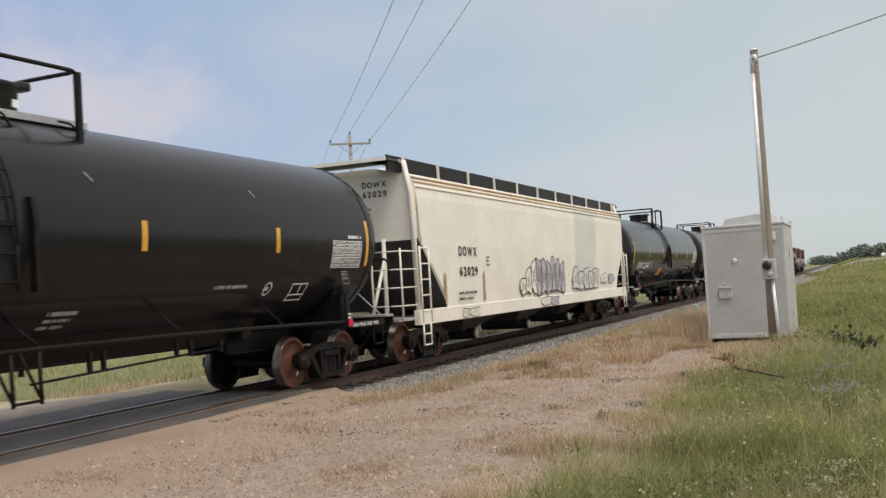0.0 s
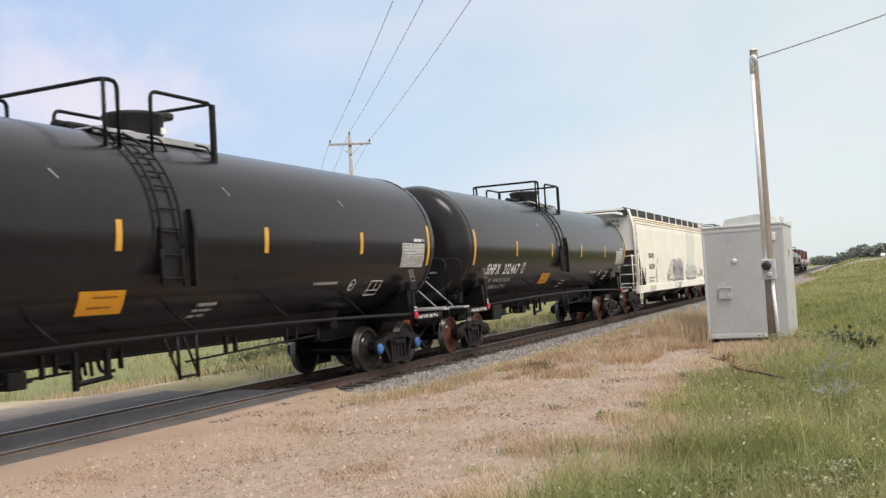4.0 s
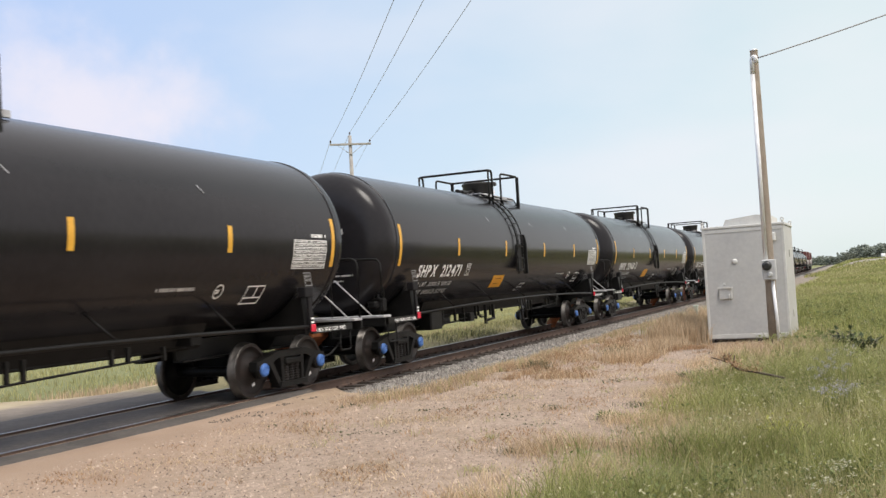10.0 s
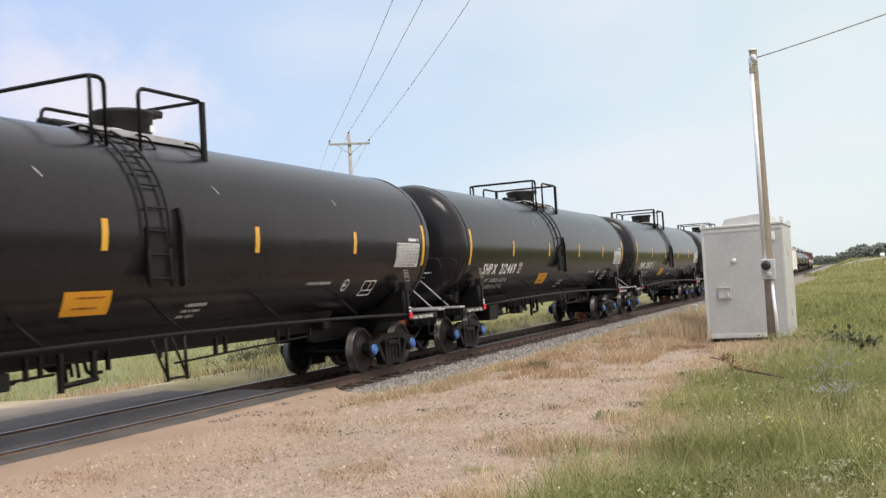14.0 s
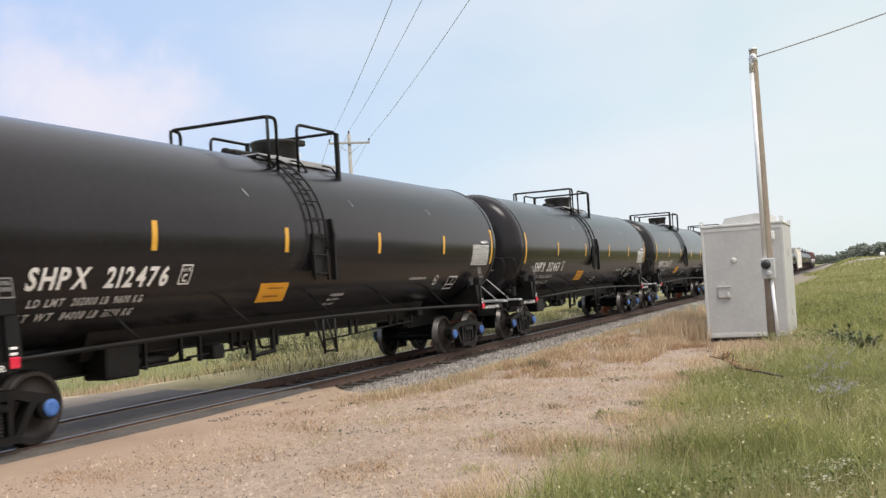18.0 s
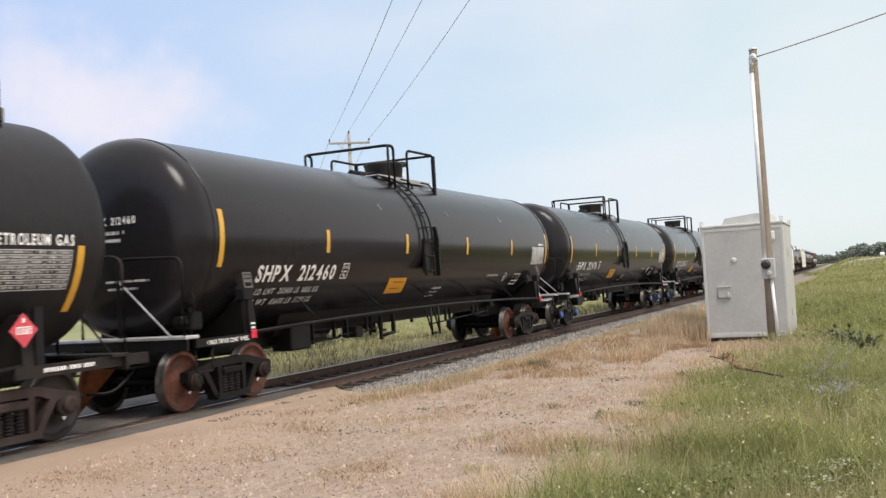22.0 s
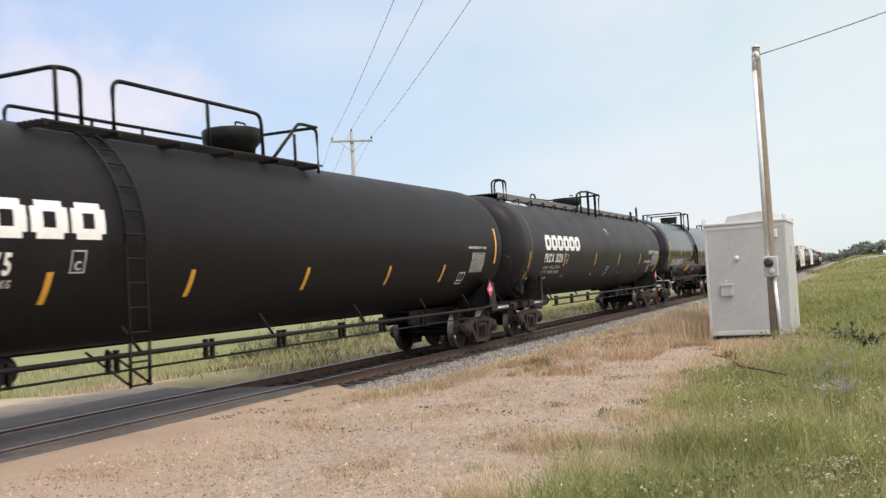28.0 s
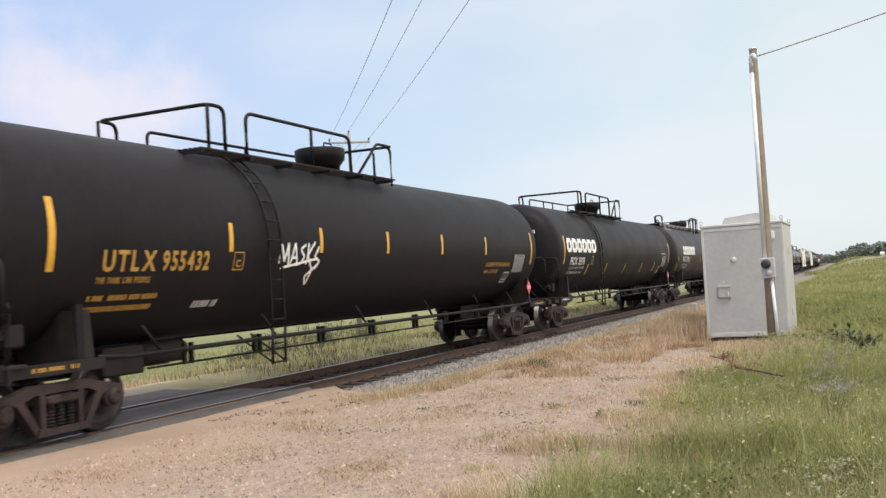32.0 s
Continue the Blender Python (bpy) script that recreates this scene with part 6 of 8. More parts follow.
def build_ground():
    def steps(near0, near1, fine, far):
        out, s, v = [], fine, near1
        n = int((near1 - near0) / fine)
        mid = [near0 + i * (near1 - near0) / n for i in range(n + 1)]
        up = []
        while v < far:
            s *= 1.17
            v += s
            up.append(v)
        dn, s, v = [], fine, near0
        while v > -far:
            s *= 1.17
            v -= s
            dn.append(v)
        return dn[::-1] + mid + up
    xs, ys = steps(0, 44, 0.28, 4200), steps(-12, 12, 0.28, 4200)
    verts = [(x, y, ground_z(x, y)) for x in xs for y in ys]
    ny = len(ys)
    faces = [(i * ny + j, (i + 1) * ny + j, (i + 1) * ny + j + 1, i * ny + j + 1) for i in range(len(xs) - 1) for j in range(ny - 1)]
    me = bpy.data.meshes.new("ground")
    me.from_pydata(verts, [], faces)
    me.materials.append(GROUND)
    me.polygons.foreach_set("use_smooth", [True] * len(faces))
    tagged(new("ground", me), "pale gravel yard, dry verge and green prairie", "ground", kind="structure")
    # packed sand of the crossing, with flangeway grooves along the rails
    r = random.Random(6)
    # and a ragged band of oily dirt outside the near rail
    for y0, y1, name in ((-1.9, -0.83, 0), (-0.66, 0.66, 1), (0.84, 2.4, 2), (-1.5, -0.83, 3)):
        bm = bmesh.new()
        xs2 = [-20 + 0.5 * i for i in range(72)]
        cols = 7
        rows = []
        for x in xs2:
            row = []
            for j in range(cols):
                y = y0 + (y1 - y0) * j / (cols - 1)
                edge = (name in (0, 3) and j == 0) or (name == 2 and j == cols - 1)
                z = -0.022 + 0.016 * noise.noise((x * 0.9, y * 1.5, 5)) - ((0.03 if name == 3 else 0.07) if edge else 0) + (0.008 if name == 3 else 0)
                if j in (0, cols - 1) and not edge:
                    y += r.uniform(-0.02, 0.02)
                    z -= 0.02
                if edge:
                    y += 0.45 * noise.noise((x * 0.45, y, 41)) + 0.12 * noise.noise((x * 1.7, y, 43))
                xx = x + (r.uniform(-0.3, 0.3) if x > 14.4 else 0)
                if x > 14.9:
                    z -= 0.16
                row.append(bm.verts.new((xx, y, z)))
            rows.append(row)
        for a, c in zip(rows, rows[1:]):
            for j in range(cols - 1):
                bm.faces.new((a[j], c[j], c[j + 1], a[j + 1])).smooth = True
        solid("crossing_surface", bm, GROUND if name == 0 else OILY_SHADED_EARTH, "packed sand surface of the level crossing" if name == 0 else "oil-stained earth of the level crossing, darkened for the train's shadow", "road", "crossing", "structure")


# ---- vegetation ----
def blades(name, spots, height, width, lean, mat, label, seed, z=ground_z):
    """Grass: one bent, tapering blade at each spot (x, y), joined."""
    r = np.random.RandomState(seed)
    n = len(spots)
    p = np.array([(x, y, z(x, y)) for x, y in spots])
    h = height * (0.45 + 0.75 * r.rand(n))
    a = r.rand(n) * 6.28
    d = np.stack([np.cos(a), np.sin(a), np.zeros(n)], 1)
    b = r.rand(n) * 6.28
    w = np.stack([np.cos(b), np.sin(b), np.zeros(n)], 1) * (width * (0.6 + 0.8 * r.rand(n)))[:, None]
    k = (lean * (0.3 + r.rand(n)) * h)[:, None]
    up = np.array([0, 0, 1.0])
    mid = p + up * (h * 0.6)[:, None] + d * k * 0.35
    tip = p + up * h[:, None] + d * k
    v = np.stack([p - w, p + w, mid - w * 0.7, mid + w * 0.7, tip], 1).reshape(-1, 3)
    i = 5 * np.arange(n)
    quads = np.stack([i, i + 1, i + 3, i + 2], 1).tolist()
    tris = np.stack([i + 2, i + 3, i + 4], 1).tolist()
    me = bpy.data.meshes.new(name)
    me.from_pydata(v.tolist(), [], quads + tris)
    me.materials.append(mat)
    return tagged(new(name, me), label, "grass", kind="stuff")


def grass_border(x):
    """The ragged border between the yard and the tall grass: y at x."""
    return -7.72 - 0.02 * (x - 7.5) + smooth((x - 28.4) / 1.5) * (2.9 + 0.02 * (x - 7.5)) + 0.35 * noise.noise((x * 0.6, 0, 11)) + 0.25 * noise.noise((x * 2.1, 0, 17))


def scatter(n, seed, area, keep):
    r = random.Random(seed)
    x0, x1, y0, y1 = area
    out = []
    tries = 0
    while len(out) < n and tries < n * 12:
        tries += 1
        x, y = x0 + (x1 - x0) * r.random(), y0 + (y1 - y0) * r.random()
        if keep(x, y, r):
            out.append((x, y))
    return out


def clump(x, y, f=0.8, s=0):
    return noise.noise((x * f, y * f, 20 + s))


def leaves(name, spots, heights, size, mat, label, seed):
    """Loose leaves: one tilted rhombus, folded along its rib, at each spot, joined."""
    r = np.random.RandomState(seed)
    n = len(spots)
    p = np.array([(x, y, ground_z(x, y)) for x, y in spots])
    p[:, 2] += heights[0] + (heights[1] - heights[0]) * r.rand(n) ** 1.5
    d = r.normal(size=(n, 3)) * (1, 1, 0.55)
    d /= np.linalg.norm(d, axis=1)[:, None]
    w = np.cross(d, r.normal(size=(n, 3)))
    w /= np.linalg.norm(w, axis=1)[:, None]
    u = np.cross(d, w)
    k = (size * (0.5 + r.rand(n)))[:, None]
    a, c = p - d * k, p + d * k
    m = p + u * k * 0.15
    v = np.stack([a, m + w * k * 0.45, c, m - w * k * 0.45], 1).reshape(-1, 3)
    i = 4 * np.arange(n)
    faces = np.concatenate([np.stack([i, i + 1, i + 2], 1), np.stack([i, i + 2, i + 3], 1)])
    me = bpy.data.meshes.new(name)
    me.from_pydata(v.tolist(), [], faces.tolist())
    me.materials.append(mat)
    return tagged(new(name, me), label, "weeds", kind="stuff")


ROAD = [Vector(p) for p in ((186, 1.2), (196, -3.5), (203, -7.5), (222, -11), (250, -14.5), (300, -22), (420, -50))]


def off_road(x, y):
    """Whether (x, y) lies clear of the dirt road on the rise."""
    p = Vector((x, y))
    for a, c in zip(ROAD, ROAD[1:]):
        u = min(max((p - a).dot(c - a) / (c - a).length_squared, 0), 1)
        if (a + (c - a) * u - p).length < 4.5:
            return False
    return True


def build_grass():
    def in_grass(x, y, r):
        d = grass_border(x) - y
        if d < 0 or (22.2 < x < 28.7 and -8.62 < y < -6.2) or math.hypot(x, y + 10.31) < 2.6:
            return False
        return r.random() < min(1.0, 0.15 + d * 0.6) * (0.45 + 1.1 * clump(x, y) + 0.5 * clump(x, y, 2.6, 9))
    lush = lambda x, y, r: in_grass(x, y, r) and clump(x, y, 0.45, 12) > -0.12
    straw = lambda x, y, r: in_grass(x, y, r) and clump(x, y, 0.45, 12) < 0.1
    blades("tall_grass", scatter(70000, 1, (3, 17, -13.5, -7), lush), 0.36, 0.0030, 0.7, GREEN_BLADE, "tall green roadside grass", 1)
    blades("tall_grass", scatter(34000, 2, (3, 17, -13.5, -7), in_grass), 0.36, 0.0024, 0.7, PALE_BLADE, "seeding yellow-green grass", 2)
    blades("dry_grass", scatter(14000, 13, (3, 17, -13.5, -7), straw), 0.22, 0.0026, 0.9, DRY_BLADE, "dry straw among the green grass", 13)
    blades("tall_grass", scatter(50000, 3, (17, 48, -18, -7), in_grass), 0.34, 0.007, 0.6, GREEN_BLADE, "tall green meadow grass", 3)
    blades("tall_grass", scatter(24000, 4, (17, 60, -19, -7), in_grass), 0.36, 0.008, 0.6, PALE_BLADE, "seeding yellow-green grass", 4)
    blades("tall_grass", scatter(30000, 14, (48, 140, -24, -6), lambda x, y, r: r.random() < 0.55 + 0.8 * clump(x, y, 0.15, 2) and clump(x, y, 0.09, 81) > -0.08), 0.38, 0.026, 0.6, GREEN_BLADE, "far green meadow grass", 14)
    blades("dry_grass", scatter(16000, 48, (48, 140, -24, -6), lambda x, y, r: clump(x, y, 0.09, 81) < 0.05), 0.36, 0.024, 0.6, PALE_BLADE, "far faded drifts in the meadow", 48)
    blades("dry_grass", scatter(12000, 5, (5, 19, -9.8, -6.2), lambda x, y, r: -1.5 < y - grass_border(x) < 0.7 and r.random() < 0.1 + 1.2 * clump(x, y, 1.2)), 0.17, 0.0035, 0.9, DRY_BLADE, "dry straw-coloured grass", 5)
    blades("dry_grass", scatter(1700, 15, (9, 25, -7.4, -3.4), lambda x, y, r: clump(x, y, 1.6, 15) > 0.28), 0.10, 0.0035, 1.0, DRY_BLADE, "thin dry tufts on the gravel", 15)
    blades("dry_grass", scatter(900, 16, (9, 25, -7.6, -3.4), lambda x, y, r: clump(x, y, 1.9, 16) > 0.36), 0.09, 0.0035, 1.0, PALE_BLADE, "thin green tufts on the gravel", 16)
    # broad-leaved growth low in the grass, in darker and brighter drifts, and pale seed heads on top
    leaves("broad_leaves", scatter(13000, 41, (7, 17, -13.5, -7.2), lambda x, y, r: in_grass(x, y, r) and clump(x, y, 0.9, 51) > 0.05), (0.03, 0.20), 0.022, DARK_GREEN_LEAF, "dark broad-leaved weeds low in the grass", 41)
    leaves("broad_leaves", scatter(7000, 42, (8, 17, -13.5, -7.2), lambda x, y, r: in_grass(x, y, r) and clump(x, y, 0.7, 57) > 0.16), (0.05, 0.24), 0.018, YELLOW_LEAF, "bright yellow-green weeds low in the grass", 42)
    leaves("broad_leaves", scatter(14000, 43, (17, 48, -18, -7.2), lambda x, y, r: in_grass(x, y, r) and clump(x, y, 0.5, 51) > 0.0), (0.05, 0.30), 0.055, DARK_GREEN_LEAF, "dark weeds low in the meadow", 43)
    leaves("seed_heads", scatter(5000, 44, (4, 20, -13.5, -7.4), lambda x, y, r: in_grass(x, y, r) and clump(x, y, 1.1, 61) > -0.1), (0.30, 0.52), 0.013, SEED_HEAD, "pale seed heads on the grass", 44)
    leaves("broad_leaves", scatter(1500, 45, (9, 25, -8.0, -2.8), lambda x, y, r: y > grass_border(x) - 0.2 and clump(x, y, 1.5, 66) > 0.42), (0.0, 0.04), 0.018, SHRUB_LEAF, "low green weeds creeping on the gravel", 45)
    blades("tall_grass", scatter(2600, 51, (4, 17, -13.5, -7.6), lambda x, y, r: in_grass(x, y, r) and grass_border(x) - y > 0.5), 0.62, 0.0026, 0.45, PALE_BLADE, "long seeding stalks standing above the grass", 51)
    leaves("broad_leaves", scatter(9000, 52, (6, 17, -13.5, -7.8), lambda x, y, r: in_grass(x, y, r) and clump(x, y, 0.6, 91) > 0.1), (0.10, 0.34), 0.020, DARK_GREEN_LEAF, "tufts of dark leaves in the tall grass", 52)
    # dry fringe at the foot of the ballast, and round the cabinet
    edge = lambda x, y, r: abs(y + 3.35 - 0.3 * noise.noise((x * 0.5, 0, 31))) < 0.5 and r.random() < 0.12 + 0.8 * clump(x, y, 1.1, 4) + 0.9 * clump(x, y, 3.4, 5)
    blades("dry_grass", scatter(6500, 6, (13, 40, -4.6, -2.4), edge), 0.15, 0.006, 0.6, DRY_BLADE, "dry grass at the foot of the ballast", 6)
    blades("dry_grass", scatter(1500, 7, (13, 40, -4.4, -2.4), edge), 0.15, 0.006, 0.6, PALE_BLADE, "faded green tufts by the ballast", 7)
    rust = lambda x, y, r: r.random() < 0.06 + 0.9 * clump(x, y, 0.9, 71) + 0.9 * clump(x, y, 3.1, 72) and y < -3.0 - 0.12 * (x - 17)
    blades("dry_grass", scatter(5200, 46, (16, 27, -6.3, -3.2), rust), 0.13, 0.005, 1.0, BROWN_STRAW, "rusty brown withered grass by the ballast", 46)
    blades("dry_grass", scatter(4200, 47, (16, 27, -6.3, -3.2), rust), 0.12, 0.005, 1.0, DRY_BLADE, "bleached withered grass by the ballast", 47)
    litter = lambda x, y, r: y > grass_border(x) - 0.3 and r.random() < 0.10 + 1.3 * clump(x, y, 0.7, 23)
    blades("dry_litter", scatter(5000, 24, (7, 25, -8.4, -2.4), lambda x, y, r: y > grass_border(x) - 0.2 and r.random() < -0.05 + 1.5 * clump(x, y, 1.3, 33)), 0.05, 0.005, 1.5, BROWN_STRAW, "brown withered litter on the gravel", 24)
    blades("dry_litter", scatter(9000, 17, (7, 25, -8.4, -2.6), litter), 0.035, 0.004, 2.2, DRY_BLADE, "flattened straw litter on the gravel", 17)
    blades("tall_grass", scatter(9000, 18, (2.6, 8, -12.5, -7.6), in_grass), 0.24, 0.0026, 0.9, GREEN_BLADE, "fine green grass at the roadside", 18)
    blades("tall_grass", scatter(14000, 20, (130, 330, -45, -3), lambda x, y, r: r.random() < 0.6 + 0.8 * clump(x, y, 0.06, 2) and clump(x, y, 0.05, 83) > -0.05 and off_road(x, y)), 0.45, 0.07, 0.6, GREEN_BLADE, "far green meadow grass on the rise", 20)
    blades("dry_grass", scatter(9000, 49, (130, 330, -45, -3), lambda x, y, r: clump(x, y, 0.05, 83) < 0.06 and off_road(x, y)), 0.40, 0.06, 0.6, PALE_BLADE, "far faded drifts on the rise", 49)
    blades("tall_grass", scatter(26000, 19, (26, 62, -19, -7), in_grass), 0.36, 0.012, 0.6, GREEN_BLADE, "green meadow grass beyond the cabinet", 19)
    stand = lambda x, y, r: r.random() < 0.4 + 1.0 * clump(x, y, 0.7, 8) and not (25.6 < x < 28.6 and -8.4 < y < -6.3)
    blades("dry_grass", scatter(7500, 8, (24.2, 33, -6.5, -5.0), stand), 0.60, 0.008, 0.35, DRY_BLADE, "stand of dry tan grass beside the cabinet", 8)
    blades("dry_grass", scatter(5200, 9, (19, 27.5, -9.6, -5.2), lambda x, y, r: r.random() < 0.25 + 1.2 * clump(x, y, 0.8, 3) and y < -6.4 + 0.25 * (x - 25) * -1 and not (x > 20.5 and -8.6 < y < -6.2)), 0.28, 0.006, 0.6, DRY_BLADE, "dry grass round the cabinet", 9)
    blades("dry_grass", scatter(2600, 50, (20.5, 25.6, -8.7, -6.2), lambda x, y, r: r.random() < 0.25 + 1.2 * clump(x, y, 1.3, 3)), 0.07, 0.006, 1.0, BROWN_STRAW, "low withered grass before the cabinet", 50)
    blades("dry_grass", scatter(4200, 10, (27, 60, -8.2, -4.2), lambda x, y, r: r.random() < 0.3 + clump(x, y, 0.4, 5) and not (25.6 < x < 28.6 and -8.4 < y < -6.3)), 0.45, 0.009, 0.5, PALE_BLADE, "faded grass along the line", 10)
    # far side of the line
    blades("verge_weeds", scatter(9000, 21, (17, 60, 2.3, 5.6), lambda x, y, r: r.random() < min(1, (x - 16.5) / 5) * (0.45 + 1.2 * clump(x, y, 0.5, 26))), 0.20, 0.007, 0.8, SHRUB_LEAF, "olive weeds growing behind the far ballast", 21)
    blades("verge_weeds", scatter(6000, 22, (17, 60, 2.6, 5.8), lambda x, y, r: r.random() < min(1, (x - 16.5) / 5) * (0.45 + 1.2 * clump(x, y, 0.5, 27))), 0.30, 0.009, 0.7, PALE_BLADE, "thin yellow-green grass behind the far ballast", 22)
    blades("verge_grass", scatter(7000, 11, (14, 60, 4.4, 6.6), lambda x, y, r: r.random() < 0.5 + clump(x, y, 0.4, 6)), 0.20, 0.008, 0.5, DRY_BLADE, "dry verge grass beyond the track", 11)
    blades("verge_grass", scatter(22000, 12, (14, 90, 5.6, 17), lambda x, y, r: r.random() < 0.5 + clump(x, y, 0.3, 7)), 0.20, 0.014, 0.5, PALE_BLADE, "yellow-green verge grass beyond the track", 12)


def tuft(x, y, size, mat, label, n, seed, name="grass_tuft", height=0.2):
    r = random.Random(seed)
    spots = [(x + r.gauss(0, size), y + r.gauss(0, size)) for _ in range(n)]
    return blades(name, spots, height, 0.004, 0.9, mat, label, seed)


def leafy_weed(x, y, h, spread, n, mat, label, seed, leaf=0.06):
    """A low weed: stems from one root with oval leaves."""
    r = random.Random(seed)
    z0 = ground_z(x, y) - 0.02
    plant = thing("weed", label, "weed", at=pose(x, y, z0))
    bm = bmesh.new()
    lm = bmesh.new()
    for k in range(n):
        a, q = r.uniform(0, math.tau), r.uniform(0.2, 1) * spread
        tip = Vector((math.cos(a) * q, math.sin(a) * q, h * r.uniform(0.55, 1)))
        tube(bm, [(0, 0, 0), tip * 0.5 + Vector((0, 0, h * 0.12)), tip], 0.005, 4)
        for j in range(9):
            p = tip * r.uniform(0.3, 1.05)
            d = Vector((r.uniform(-1, 1), r.uniform(-1, 1), r.uniform(-0.3, 0.8))).normalized()
            w = d.cross(Vector((0, 0, 1))).normalized() * leaf * 0.35
            s = leaf * r.uniform(0.6, 1.3)
            lm.faces.new([lm.verts.new(v) for v in (p, p + d * s * 0.5 + w, p + d * s, p + d * s * 0.5 - w)])
    tagged(part("stem", bm, BARK, plant), kind="stuff")
    tagged(part("foliage", lm, mat, plant), kind="stuff")
    return plant


def shrub(x, y, h, spread, seed):
    """A rough clump of verge brush: many small leaves on thin stems."""
    r = random.Random(seed)
    plant = thing("shrub", "low grey-green brush growing beside the track", "shrub", "brush beyond the track", at=pose(x, y, ground_z(x, y) - 0.05))
    bm, lm = bmesh.new(), bmesh.new()
    for k in range(26):
        a, q = r.uniform(0, math.tau), abs(r.gauss(0, 0.6)) * spread
        root = Vector((math.cos(a) * q, math.sin(a) * q, 0))
        top = root + Vector((r.uniform(-0.25, 0.25), r.uniform(-0.25, 0.25), h * r.uniform(0.4, 1.0)))
        tube(bm, [root, (root + top) / 2 + Vector((r.uniform(-.05, .05), r.uniform(-.05, .05), 0)), top], 0.008, 4)
        for j in range(34):
            p = root + (top - root) * r.uniform(0.15, 1.05) + Vector((r.gauss(0, 0.09), r.gauss(0, 0.09), r.gauss(0, 0.06)))
            d = Vector((r.uniform(-1, 1), r.uniform(-1, 1), r.uniform(-0.4, 1))).normalized()
            w = d.cross(Vector((0.2, 0.3, 1))).normalized() * 0.018
            s = r.uniform(0.06, 0.13)
            lm.faces.new([lm.verts.new(v) for v in (p, p + d * s * 0.5 + w, p + d * s, p + d * s * 0.5 - w)])
    tagged(part("stem", bm, BARK, plant), kind="stuff")
    tagged(part("foliage", lm, SHRUB_LEAF, plant), kind="stuff")


def far_wood(seed, spots):
    """The belt of trees on the horizon, each a trunk with a ragged crown of leaf clumps, joined as one wood."""
    r = np.random.RandomState(seed)
    base = np.array([(1, 0, 0), (-1, 0, 0), (0, 1, 0), (0, -1, 0), (0, 0, 1), (0, 0, -1)], float)
    tri = np.array([(0, 2, 4), (2, 1, 4), (1, 3, 4), (3, 0, 4), (2, 0, 5), (1, 2, 5), (3, 1, 5), (0, 3, 5)])
    verts, faces, k = [], [], 0
    for x, y, h in spots:
        z = ground_z(x, y)
        for i in range(70):
            u = r.rand()
            c = np.array([x + r.normal(0, h * 0.2), y + r.normal(0, h * 0.28), z + h * (0.12 + 0.86 * u) * (0.75 + 0.25 * r.rand())])
            s = h * (0.05 + 0.08 * r.rand())
            v = c + base * s * (0.5 + r.rand(6, 1))
            verts += v.tolist()
            faces += (tri + k).tolist()
            k += 6
    me = bpy.data.meshes.new("far_wood")
    me.from_pydata(verts, [], faces)
    me.materials.append(TREE_LEAF)
    tagged(new("far_wood", me), "belt of trees on the horizon, greyed for haze", "trees", kind="stuff")


